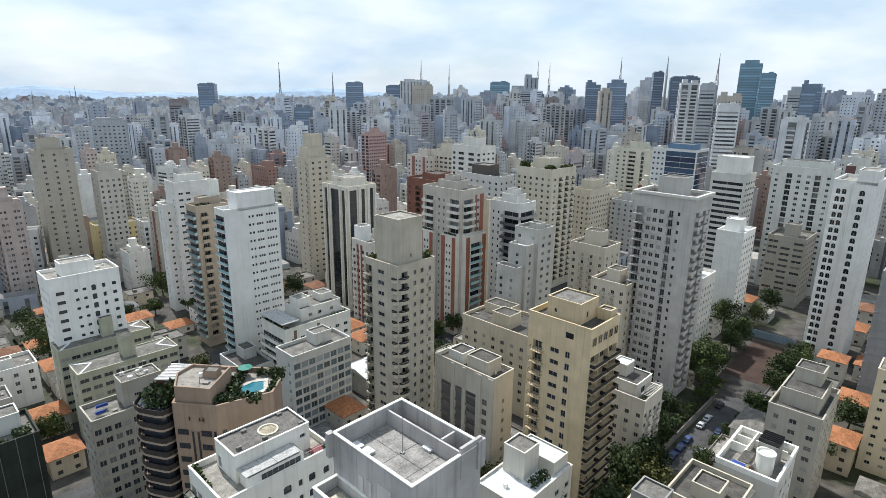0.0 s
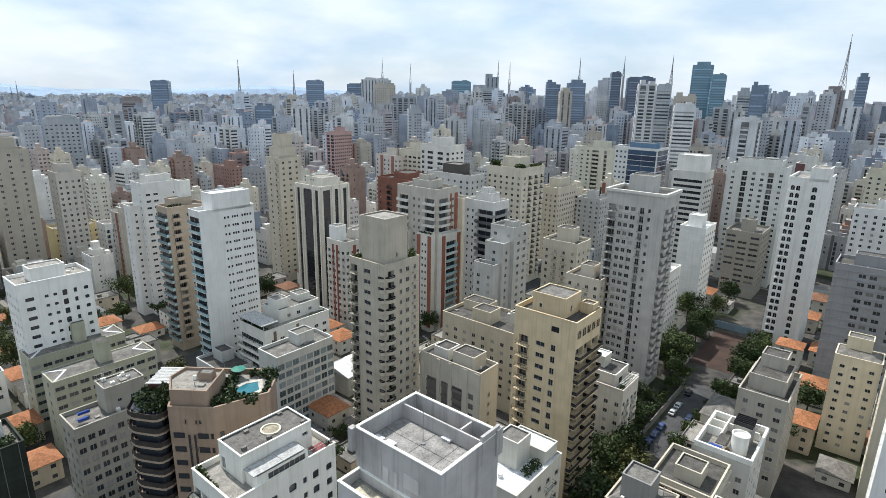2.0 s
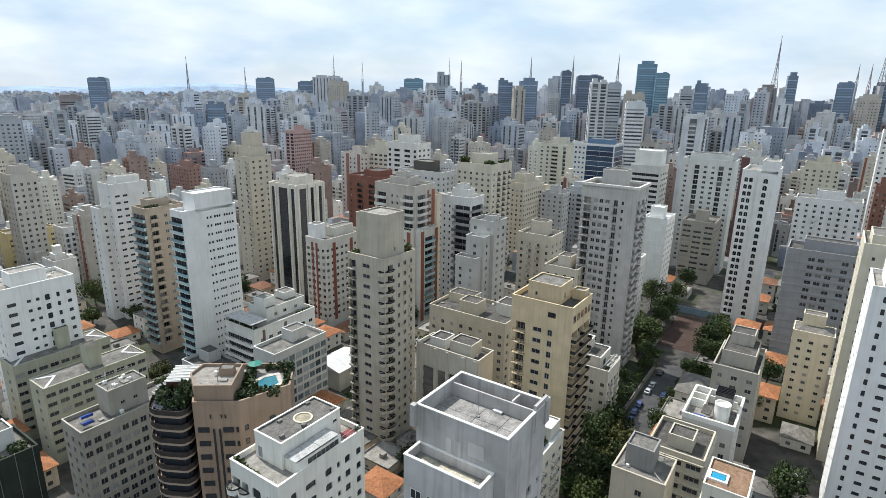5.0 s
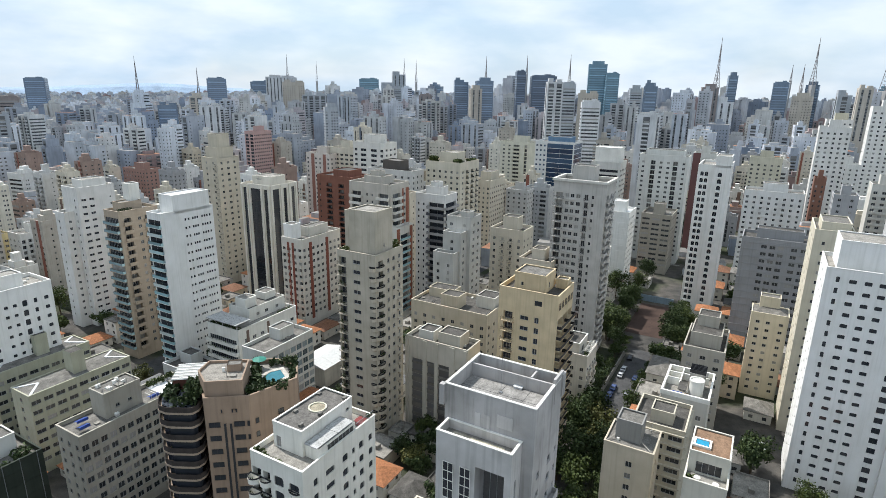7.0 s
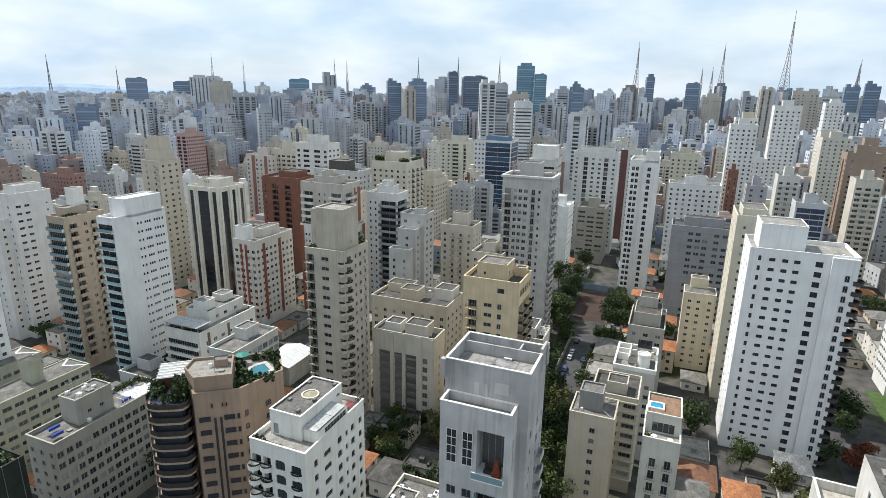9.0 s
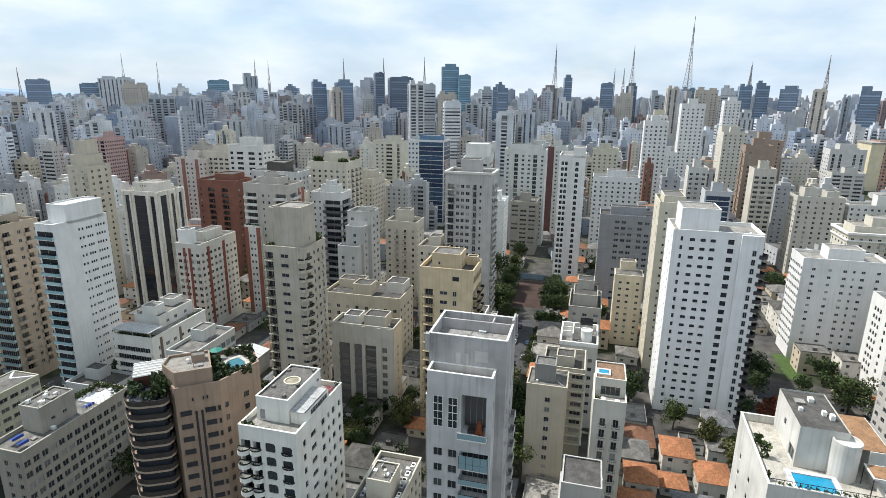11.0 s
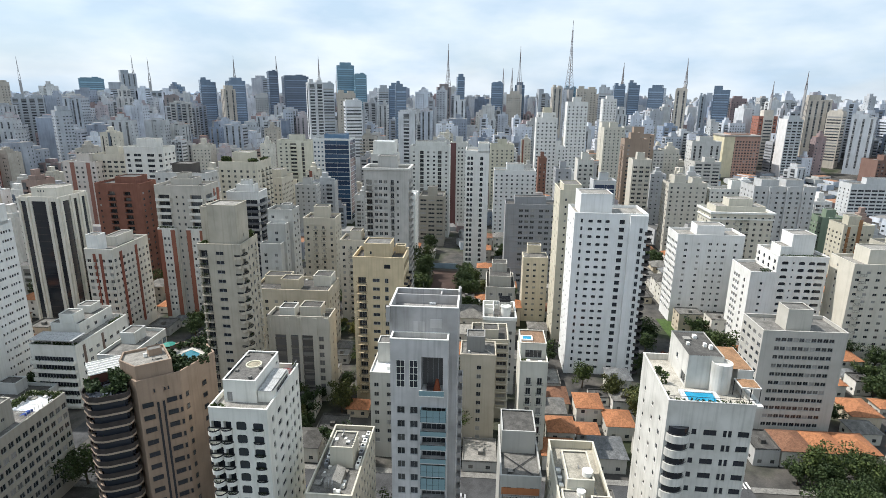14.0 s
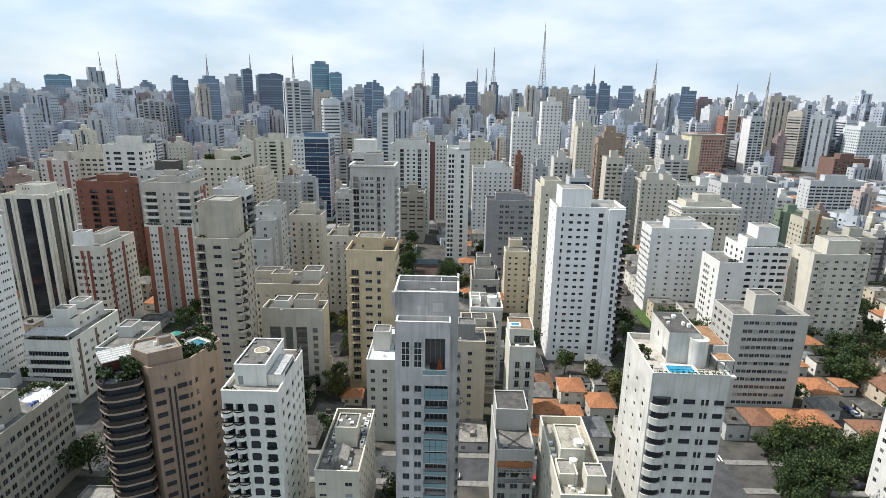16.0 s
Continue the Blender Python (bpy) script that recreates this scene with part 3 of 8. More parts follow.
for s in (1.9, 4.4):
    mb = window_mesh(1.6, 5.6, "w", 0.06)
    for z in (1.4, 2.8, 4.2):
        mb.box(-0.75, -0.05, z - 0.05, 0.75, -0.002, z + 0.05, 1, False)
    mb.box(-0.04, -0.05, 0.07, 0.04, -0.002, 5.5, 1, False)
    ob = part("tall_window", mb, [glass_dark, white_paint, light], root)
    ob.matrix_local = pose(-0.07, 10.8 - s, 47.6, 0, 0, -90)
mb = MB()
mb.box(1.0, 2.0, 56.1, 2.6, 9.5, 56.14)
part("gravel_bed", mb, [roofing((0.5, 0.46, 0.36), 1.4)], root)

# white tower with a ring on its penthouse roof
hx, hy = -34.3, 68.6
plot(hx, hy, 20, 12)
root = thing("apartment_building", hx, hy, 0, G, "white rendered tower with rounded balconies and a roof ring", "apartment block")
wm = wall((0.74, 0.735, 0.7), 0.25)
block(root, 0, 0, 19.5, 11.8, 0, 41.3, wm,
      {0: [(1.3, 2.0, 0.1, 2.3, "l"), (3.6, 1.6, 0.1, 2.3, "l"), (6.4, 2.1, 0.5, 2.0, "r"), (9.8, 2.1, 0.8, 1.5, "r")],
       1: [(3.0, 1.1, 0.8, 1.5, "r"), (6.6, 2.2, 0.9, 1.2, "r"), (10.6, 1.5, 0.8, 1.5, "r"), (13.0, 0.8, 1.0, 1.2, "r"), (15.2, 1.3, 0.8, 1.5, "r"), (18.0, 1.2, 0.8, 1.4, "r")], 2: even(19.5, 4, 1.3)},
      {0: [(1.0, 2.6, 1.5, "round"), (3.4, 2.4, 1.0, "round"), (9.8, 2.4, 0.6, "round")]}, fh=2.95, zf=3.5, par=1.0, roof=roof_pale, glass=glass_dark, frame=dark_metal)
cap(root, 4.0, 3.6, 13.3, 6.7, 40.3, 4.9, wm, roofing((0.13, 0.122, 0.112), 1.7), 2, [(0, (1.2, 1.1, 0.2, 2.1, "w")), (1, (12.0, 1.1, 2.6, 0.7, "r"))])
cap(root, 4.5, 0.3, 9.5, 3.2, 40.3, 2.6, wm, roofing((0.42, 0.43, 0.44), 1.2), False, [(1, (5.5, 7.0, 0.7, 1.4, "w"))])
mb = MB()  # painted landing ring, raised kerb
mb.ring(arc(11.5, 6.8, 1.7, 0, 345, 23), 44.9, 45.12, 0.28)
mb.prism(arc(11.5, 6.8, 1.45, 0, 345, 23), 44.8, 44.95, 1)
part("landing_ring", mb, [wall((0.6, 0.58, 0.46), 0.4), roofing((0.34, 0.3, 0.22), 1.3)], root, "cream painted ring on dark roofing")
mb = MB()
mb.box(16.2, 1.0, 40.3, 19.0, 3.2, 40.36)
part("red_deck", mb, [plain("red_paint", (0.22, 0.04, 0.04))], root)
plant_clumps(root, [(0.3, 8.6, 40.3, 1.2, 11.4, 41.6), (0.3, 5.0, 40.2, 0.9, 8.0, 41.1), (17.6, 0.3, 40.4, 19.2, 0.9, 41.9), (13, 10.6, 40.4, 19, 11.4, 41.7)], 3)
for i in range(12):  # planters on the balconies
    for s0, reach in ((1.0, 1.1), (3.4, 0.6), (9.8, 0.3)):
        if (i * 7 + int(s0 * 3)) % 3:
            plant_clumps(root, [(-reach - 0.3, 11.8 - s0 - 0.7, 3.5 + 2.95 * i + 0.1, -reach + 0.2, 11.8 - s0 + 0.6, 3.5 + 2.95 * i + 1.2)], 400 + i, None, "leaves", 0.17, 6)
for x, y, h in ((5.2, 5.0, 0.5), (8.0, 8.9, 0.35), (9.4, 4.4, 0.6), (14.8, 9.4, 0.3), (15.9, 4.3, 0.45)):
    mb = MB()
    mb.box(x, y, 44.9, x + 0.8, y + 0.5, 44.9 + h)
    mb.box(x - 0.05, y - 0.05, 44.9 + h, x + 0.85, y + 0.55, 44.95 + h)
    part("roof_vent", mb, [roof_grey], root)
mb = MB()
mb.box(4.1, 0.5, 42.95, 9.4, 3.3, 43.05)
mb.box(9.4, 0.4, 42.95, 13.6, 3.4, 43.15)
part("awning", mb, [sheet_pale], root, "pale ribbed awning over the terrace")
mb = MB()
for i in range(20):
    mb.box(14.2 + i * 0.26, 0.25, 41.4, 14.24 + i * 0.26, 0.29, 42.3)
mb.box(14.2, 0.24, 42.3, 19.4, 0.3, 42.36)
part("railing", mb, [grey_metal], root)

# brown tower with a roof garden and pool
tx, ty = -47.0, 88.6
plot(-62, 88, 26, 14, 12)
root = thing("apartment_building", -62.7, 95.5, 0, 0, "brown rendered tower with roof garden, pool and dark bands", "apartment block")
tan = wall((0.315, 0.228, 0.17), 0.34)
tan_dark = plain("dark_parapet", (0.055, 0.045, 0.04), 0.75, 0.0, 0.4, 0.8)


def loc(pts):
    return [(x + 62.7, y - 95.5) for x, y in pts]


shaft = loc([(-53.5, 90.8), (-45.2, 90.3), (-36.4, 96.2), (-36.6, 101.5), (-40.9, 105.8), (-53, 106), (-55.2, 96.9)])
wing = loc([(-62.9, 96.2), (-62.2, 92.6), (-60.4, 91.2), (-55.6, 90.2), (-54.4, 91.6), (-54.2, 96), (-54.2, 104), (-59.5, 102.5)])
mb = MB()
mb.prism(shaft, 0, 42.6, 0, False)
mb.ring(shaft, 42.6, 43.6, 0.4, 0)
mb.prism(offset(shaft, 0.4), 42.2, 42.6, 1)
part("wall", mb, [tan, roof_pale], root)
for i in range(1):  # cut corners of the wing
    wing = [(p[0] * a + q[0] * (1 - a), p[1] * a + q[1] * (1 - a)) for p, q in zip(wing, wing[1:] + wing[:1]) for a in (0.86, 0.14)]
mb = MB()
mb.prism(offset(wing, 0.7), 0, 41.8, 0, True)
part("glazed_bay", mb, [glass_dark], root, "dark glazed bay between brown parapets")
for i in range(14):
    z = 2.4 + i * 2.95
    mb = MB()
    mb.prism(wing, z - 0.22, z + 0.2, 0)
    mb.ring(offset(wing, 0.05), z + 0.16, z + 1.22, 0.07, 1)
    mb.ring(offset(wing, 0.02), z + 1.22, z + 1.28, 0.1, 1)
    balcony = part("balcony", mb, [wall((0.36, 0.28, 0.22), 0.3), tan_dark], root, "dark parapet over a pale slab edge")
    if i % 2 == 0:
        bx, by = wing[2 + i % 3]
        plant_clumps(balcony, [(bx + 0.3, by + 0.5, z + 0.2, bx + 1.5, by + 1.3, z + 1.35)], 300 + i, None, "leaves", 0.2, 12)
pent = loc([(-53.2, 91.6), (-46.2, 91.2), (-46.0, 100.0), (-54.0, 100.6), (-55.3, 96.6)])
mb = MB()
mb.prism(pent, 42.6, 46.0, 0, False)
mb.ring(pent, 46.0, 46.6, 0.3, 0)
mb.prism(offset(pent, 0.3), 45.9, 46.05, 1)
part("penthouse", mb, [tan, roofing((0.27, 0.25, 0.22), 1.5)], root)
clutter(root, 9.0, -2.5, 14.5, 3, 46.05, 5, 5)
cap(root, 13.0, 0.5, 2.6, 2.2, 46.0, 1.6, tan, None, False)
# windows in the front and the long slits
a, b = Vector(shaft[0]), Vector(shaft[1])
d = (b - a).normalized()
ang = math.degrees(math.atan2(d.y, d.x))
for i in range(13):
    for s, w in ((1.7, 2.1), (6.3, 2.0), (8.0, 0.5)):
        p = a + d * s
        me = shared(("tanwin", w), lambda: window_mesh(w, 1.1, "w", 0.1).mesh("window", [glass_dark, dark_metal, tan]))
        ob = new("window", me)
        ob.parent = root
        ob.matrix_local = pose(p.x + d.y * 0.08, p.y - d.x * 0.08, 1.8 + i * 2.95, 0, 0, ang)
for s in (3.6, 4.7):
    p = a + d * s
    ob = part("window_slit", window_mesh(0.6, 36, "s", 0.1), [glass_dark, tan, tan], root)
    ob.matrix_local = pose(p.x + d.y * 0.08, p.y - d.x * 0.08, 2, 0, 0, ang)
for s in (3.2, 5.2, 5.9):
    p = a + d * s
    ob = part("window", window_mesh(0.45, 0.9, "w", 0.1), [glass_dark, tan, tan], root)
    ob.matrix_local = pose(p.x + d.y * 0.08, p.y - d.x * 0.08, 40.2, 0, 0, ang)
a, b = Vector(shaft[1]), Vector(shaft[2])
d = (b - a).normalized()
ang = math.degrees(math.atan2(d.y, d.x))
for i in range(13):
    for s, w in ((1.4, 0.7), (6.5, 1.2)):
        p = a + d * s
        me = shared(("tanwin", w), lambda: window_mesh(w, 1.1, "w", 0.1).mesh("window", [glass_one, dark_metal, tan]))
        ob = new("window", me)
        ob.parent = root
        ob.matrix_local = pose(p.x + d.y * 0.08, p.y - d.x * 0.08, 1.8 + i * 2.95, 0, 0, ang)
pool = loc([(-43.6, 95.0), (-40.6, 96.0), (-39.0, 98.2), (-40.2, 101.4), (-42.2, 100.6), (-44.0, 98.0)])
mb = MB()
mb.ring(pool, 42.6, 43.0, -0.9, 1)
mb.prism(pool, 42.6, 42.92, 0)
part("pool", mb, [plain("garden_pool_water", (0.03, 0.16, 0.2), 0.06, 0, 0.25, 1.0), roofing((0.5, 0.47, 0.42), 1.2)], root, "turquoise pool with pale stone edge")
mb = MB()
for i in range(8):
    a0, a1 = math.radians(45 * i), math.radians(45 * (i + 1))
    k = len(mb.v)
    mb.v += [(18.2, 7.6, 45.4), (18.2 + 1.5 * math.cos(a0), 7.6 + 1.5 * math.sin(a0), 44.9), (18.2 + 1.5 * math.cos(a1), 7.6 + 1.5 * math.sin(a1), 44.9)]
    mb.f.append((k, k + 1, k + 2))
    mb.m.append(0)
mb.box(18.17, 7.57, 42.6, 18.23, 7.63, 45.4)
part("parasol", mb, [plain("green_canvas", (0.03, 0.2, 0.15))], root, "green canvas parasol")
plant_clumps(root, [(16.9, -3.6, 42.6, 20, -1.0, 44.3), (20, -2.2, 42.6, 24.5, 0.2, 43.9), (17, 1, 42.6, 18.8, 6, 44.2), (20, 8.2, 42.6, 25, 9.6, 44.1), (24.6, 1, 42.6, 26, 7, 43.8),
                    (0.8, -1.2, 41.8, 3.4, 4.0, 43.2), (3.2, -4.0, 41.8, 7.6, -2.6, 43.4), (5.2, -3, 42, 8.0, 2.5, 44.8), (8.0, -2.6, 43.0, 9.0, 3, 44.0), (18.6, -1.0, 42.6, 20.2, 1.2, 44.6), (23.4, 6.6, 42.6, 26, 9.4, 44.6), (16.8, 4, 42.6, 18.0, 9.5, 44.8)], 8, None, "shrubs", 0.34)
mb = MB()
mb.box(2.0, 3.0, 41.8, 8.3, 9.5, 43.95, 0)
mb.box(1.8, 2.7, 43.95, 8.4, 9.7, 44.05, 1)
garden_room = part("garden_room", mb, [plain("dark_red_paint", (0.13, 0.05, 0.035), 0.7), sheet_pale], root, "dark red roof room under a pale sheet roof")
for i in range(6):
    mb = MB()
    mb.box(1.7, 2.9 + i * 1.25, 44.05, 8.5, 3.05 + i * 1.25, 44.2)
    part("roof_batten", mb, [white_paint], garden_room)

# slender beige tower with a tall blank roof block
root, wm = tower("slender beige tower with stacked curved corner balconies", -17.5, 134.0, 57.5, 13.2, 13.0, (0.47, 0.43, 0.36),
                 {0: [(1.7, 2.4, 0.1, 2.2, "l"), (6.6, 2.4, 0.9, 1.1, "w")], 1: [(2.4, 2.0, 0.1, 2.2, "l"), (6.0, 0.9, 0.9, 1.2, "w"), (8.6, 1.2, 0.9, 1.2, "w"), (11.4, 0.9, 0.9, 1.2, "w")], 2: even(13.2, 3, 1.2)},
                 {1: [(2.0, 3.4, 1.1, "round"), (11.2, 1.8, 0.6, "ledge")], 0: [(1.6, 3.0, 0.8, "iron"), (12.0, 1.9, 0.9, "round")]}, fh=2.9, par=0.9, caps=[], mess=0, roof=roof_grey, glass=glass_dark, stain=0.34)
plant_clumps(root, [(-0.7, 10.2 + 0.5 * (k % 3), 4.2 + 2.9 * k, -0.2, 12.4, 5.3 + 2.9 * k) for k in range(17)] + [(1.0 + 0.8 * (k % 2), -0.9, 4.2 + 5.8 * k, 2.6, -0.4, 5.2 + 5.8 * k) for k in range(8)], 44, None, "leaves", 0.2, 4)
cap(root, 1.6, 1.2, 8.2, 8.6, 56.6, 12.3, wm, roof_pale, True, [(1, (4.2, 0.5, 2.0, 1.0, "w")), (1, (4.9, 0.1, 2.0, 0.1, "w"))])
cap(root, 3.4, 9.8, 6.2, 3.0, 56.6, 11.4, wm, roof_pale)
plant_clumps(root, [(10.5, 0.4, 56.6, 12.6, 2.4, 59.2), (0.4, 10.8, 56.6, 2.8, 12.6, 58.0)], 4)

# yellow tower with arched top balconies
root, wm = tower("ochre yellow tower with stacked balconies and dark shaded side", 27.0, 114.7, 50.7, 12.8, 16.3, (0.62, 0.5, 0.325),
                 {0: [(2.8, 2.6, 0.1, 2.3, "l"), (7.4, 2.3, 0.9, 1.15, "w"), (10.8, 1.2, 0.6, 1.6, "w")], 1: [(2.3, 3.6, 0.1, 2.4, "l"), (6.4, 3.8, 0.1, 2.4, "l"), (10.5, 3.6, 0.1, 2.4, "l")], 2: even(12.8, 3, 1.4)},
                 {0: [(2.8, 3.4, 1.0, "iron")], 1: [(3.4, 6.0, 1.2, "dark"), (9.6, 5.8, 1.2, "dark")]}, fh=2.95, zf=3.2, skip=5.0, par=1.2, caps=[], mess=0, roof=roof_dark, stain=0.34, glass=glass_dark)
cap(root, 2.8, 4.6, 7.8, 8.6, 49.5, 4.9, wm, roof_grey, True, [(0, (2.2, 0.7, 1.4, 1.0, "w")), (1, (3.2, 0.8, 1.0, 1.5, "w"))])
cap(root, 9.6, 0.8, 2.6, 3.2, 49.5, 2.6, wm, roof_grey)
mb = MB()
for i in range(4):
    mb.box(-0.07, 4.3 - 0.05, 47.1, 0.02, 6.2, 48.4)
part("dark_panel", mb, [glass_dark], root)
for i in range(5):
    ob = part("arched_window", window_mesh(1.7, 2.1, "a", 0.02), [glass_dark, wm, wm], root)
    ob.matrix_local = pose(1.6 + i * 2.4, -0.04, 46.4, 0, 0, 0)

# white-roofed low tower beside it
root, wm = tower("pale tower with white sheet roof and roof terrace", 11.1, 88.2, 26.7, 17.6, 10.5, (0.55, 0.54, 0.5),
                 {0: even(10.5, 3, 1.3), 1: even(17.6, 5, 1.4)}, {1: [(12.5, 3.2, 0.9, "iron"), (5.0, 3.2, 0.9, "iron")]}, par=0.4, roof=roof_white, caps=[], mess=2)
cap(root, 6.8, 4.4, 5.0, 5.0, 26.3, 6.2, wm, roof_grey)
cap(root, 12.2, 1.0, 5.0, 9.2, 26.3, 3.0, wm, roof_white)
plant_clumps(root, [(6.2, 1.2, 26.4, 11.6, 3.2, 27.6)], 6)

# small pale tower with stepped roof terraces behind the yellow one
sx, sy = 134 * U.x + 52.5 * V.x, 134 * U.y + 52.5 * V.y
root, wm = tower("small pale tower with stepped roof terraces and glass awning", sx, sy, 22.0, 11.0, 12.5, (0.56, 0.54, 0.5),
                 {0: even(12.5, 4, 1.2), 1: even(11, 4, 1.5)}, {1: [(3, 2.4, 0.8, "solid"), (8, 2.4, 0.8, "solid")]}, caps=[], mess=3, roof=roof_grey, stain=0.32)
cap(root, 1.0, 3.0, 9.0, 9.0, 21.0, 4.2, wm, roof_dark, 2, [(0, (3, 1.6, 0.2, 2.2, "w")), (1, (4, 2.4, 0.2, 2.2, "w"))])
cap(root, 3.5, 7.5, 4.5, 4.2, 25.0, 3.4, wm, roof_white, 2)
mb = MB()
for i in range(12):
    mb.box(1.0 + i * 0.8, -0.2, 23.3, 1.1 + i * 0.8, 1.8, 23.4)
mb.box(1.0, -0.2, 23.2, 10, -0.1, 23.3)
mb.box(1.0, 1.7, 23.2, 10, 1.8, 23.3)
for x in (1.0, 9.9):
    mb.box(x, -0.2, 21.9, x + 0.1, -0.1, 23.2)
part("pergola", mb, [white_paint], root)
plant_clumps(root, [(0.5, 0.5, 21, 3, 1.5, 22.6)], 61)

# left foreground: gridded slab, two roofed slabs, white block, dark block
root, wm = tower("beige concrete slab with a dense grid of square windows", -84.5, 109.6, 26.0, 29.4, 9.4, (0.38, 0.36, 0.315),
                 {0: even(9.4, 3, 1.1, 0.85, 1.25), 1: even(29.4, 14, 1.5, 0.75, 1.5)}, fh=2.75, zf=2.0, par=0.9, roof=roof_grey, caps=[], mess=6)
cap(root, 8.0, 3.2, 9.0, 5.8, 25.1, 6.4, wm, roof_grey, True, [(1, (3, 1, 2, 0.8, "w")), (1, (6, 1, 2, 0.8, "w"))])
clutter(root, 9, 4, 15, 8, 31.2, 8, 77)
for k in range(10):  # rails of the tank house and the terrace
    mb = MB()
    x, y = (8.1 + 1.9 * (k % 5), 3.3 if k < 5 else 8.8)
    mb.box(x, y, 31.4, x + 0.06, y + 0.06, 33.0)
    mb.box(x, y, 32.9, min(17, x + 1.9), y + 0.05, 32.96)
    part("railing", mb, [grey_metal], root)
mb = MB()
mb.box(21.6, 0.5, 25.1, 29.0, 9.0, 25.22)
part("terrace_floor", mb, [roof_white], root, "white painted terrace floor")
for k in range(5):
    mb = MB()
    mb.box(17.6 + 1.2 * k, 0.4, 25.1, 17.68 + 1.2 * k, 0.48, 27.4)
    mb.box(17.6 + 1.2 * k, 0.4, 27.3, 17.68 + 1.2 * k, 3.0, 27.4)
    part("pergola_frame", mb, [white_paint], root)
for i, (x, y, w) in enumerate(((1.5, 2.0, 2.2), (2.4, 5.0, 2.6), (17.5, 1.0, 2.6))):
    mb = MB()
    k = len(mb.v)
    mb.v += [(x, y, 26.9), (x + w, y, 26.9), (x + w, y + 1.6, 26.3), (x, y + 1.6, 26.3), (x, y, 26.3), (x + w, y, 26.2)]
    mb.f += [(k, k + 1, k + 2, k + 3), (k, k + 4, k + 5, k + 1)]
    mb.m += [0, 0]
    part("tarpaulin", mb, [blue_tarp], root, "crumpled blue tarpaulin")
plant_clumps(root, [(24.5, 0.3, 25.3, 29.1, 1.1, 26.8), (28.2, 1.0, 25.3, 29.1, 8.6, 26.7), (21.6, 7.6, 25.1, 28.5, 9.0, 26.9)], 12)
for nm, (x, y), top, du in (("front", (-106.4, 135.3), 23.2, 27.1), ("back", (-120.5, 147.0), 24.0, 26.0)):
    root, wm = tower("olive grey slab with continuous ribbon windows and tented roof", x, y, top, du, 9.0, (0.4, 0.4, 0.31),
                     {0: even(9, 1, 1.2), 1: even(du, 9, 2.3, 0.9, 1.2)}, fh=2.8, zf=2.5, par=0.5, roof=roof_dark, caps=[], mess=2, group="olive slabs", single=True)
    cap(root, 12.5, 2.2, 3.4, 4.2, top - 0.5, 7.0, wm, roof_dark, False)
    mb = MB()  # sloping roof planes and the pale hip lines on them
    k = len(mb.v)
    mb.v += [(0.3, 0.3, top - 0.2), (du - 0.3, 0.3, top - 0.2), (du - 0.3, 8.7, top - 0.2), (0.3, 8.7, top - 0.2), (4.6, 4.5, top + 0.5), (du - 4.6, 4.5, top + 0.5)]
    mb.f += [(k, k + 1, k + 5, k + 4), (k + 1, k + 2, k + 5), (k + 2, k + 3, k + 4, k + 5), (k + 3, k, k + 4)]
    mb.m += [0] * 4
    part("hipped_roof", mb, [roof_grey], root)
    for p, q in ((0, 4), (3, 4), (1, 5), (2, 5)):
        a, b = Vector(mb.v[k + p]), Vector(mb.v[k + q])
        nrm = Vector((-(b - a).y, (b - a).x, 0)).normalized() * 0.3
        up, hb = Vector((0, 0, 0.1)), MB()
        hb.quad(*[tuple(v + up) for v in (a - nrm, b - nrm, b + nrm, a + nrm)])
        hb.quad(*[tuple(v + up * w) for v, w in ((a - nrm, -0.5), (b - nrm, -0.5), (b - nrm, 1), (a - nrm, 1))])
        hb.quad(*[tuple(v + up * w) for v, w in ((a + nrm, -0.5), (b + nrm, -0.5), (b + nrm, 1), (a + nrm, 1))])
        part("hip_flashing", hb, [roof_white], root)
root, wm = tower("white rendered tower with small rounded windows", -122.9, 150.4, 45.1, 19.3, 12.0, (0.8, 0.8, 0.8),
                 {0: even(12, 4, 1.0, 0.9, 1.1, "r"), 1: [(2.8, 2.2, 0.8, 1.1, "r"), (7.0, 1.0, 0.9, 0.9, "r"), (9.2, 1.0, 0.9, 0.9, "r"), (11.7, 1.3, 0.4, 1.8, "r"), (14.5, 0.9, 0.7, 1.4, "r"), (17.4, 1.2, 0.9, 1.1, "r")]}, glass=glass_dark, frame=dark_metal, fh=2.9, roof=roof_pale, caps=[(4.5, 3, 9, 6, 3.2)], stain=0.2)
root, wm = tower("block wrapped in dark green netting with planted roof terrace", -95.5, 82.5, 33.0, 17.0, 12.0, (0.03, 0.04, 0.03),
                 {}, stain=0.6, fh=2.9, zf=2, roof=roof_grey, caps=[(10, 5, 5, 5, 3.0, (0.6, 0.6, 0.58)), (2, 6, 4, 4, 2.4, (0.42, 0.42, 0.4))], bands=(0, 1), proud=0.08, mess=7)
for k in range(6):  # scaffold tubes under the net
    mb = MB()
    mb.box(1.4 + 2.9 * k, -0.2, 0, 1.5 + 2.9 * k, -0.1, 33.4)
    part("scaffold_pole", mb, [grey_metal], root)
plant_clumps(root, [(1, 1, 32, 6, 3, 33.9), (13, 1, 32, 16, 4, 33.7), (2, 7, 32, 6, 10, 33.4), (7, 0.5, 32, 12, 1.5, 33.3)], 13)
mb = MB()
mb.prism(rect(7, 2.5, 9.5, 4.5), 32.0, 32.3, 0)
part("plunge_pool", mb, [pool_water], root)
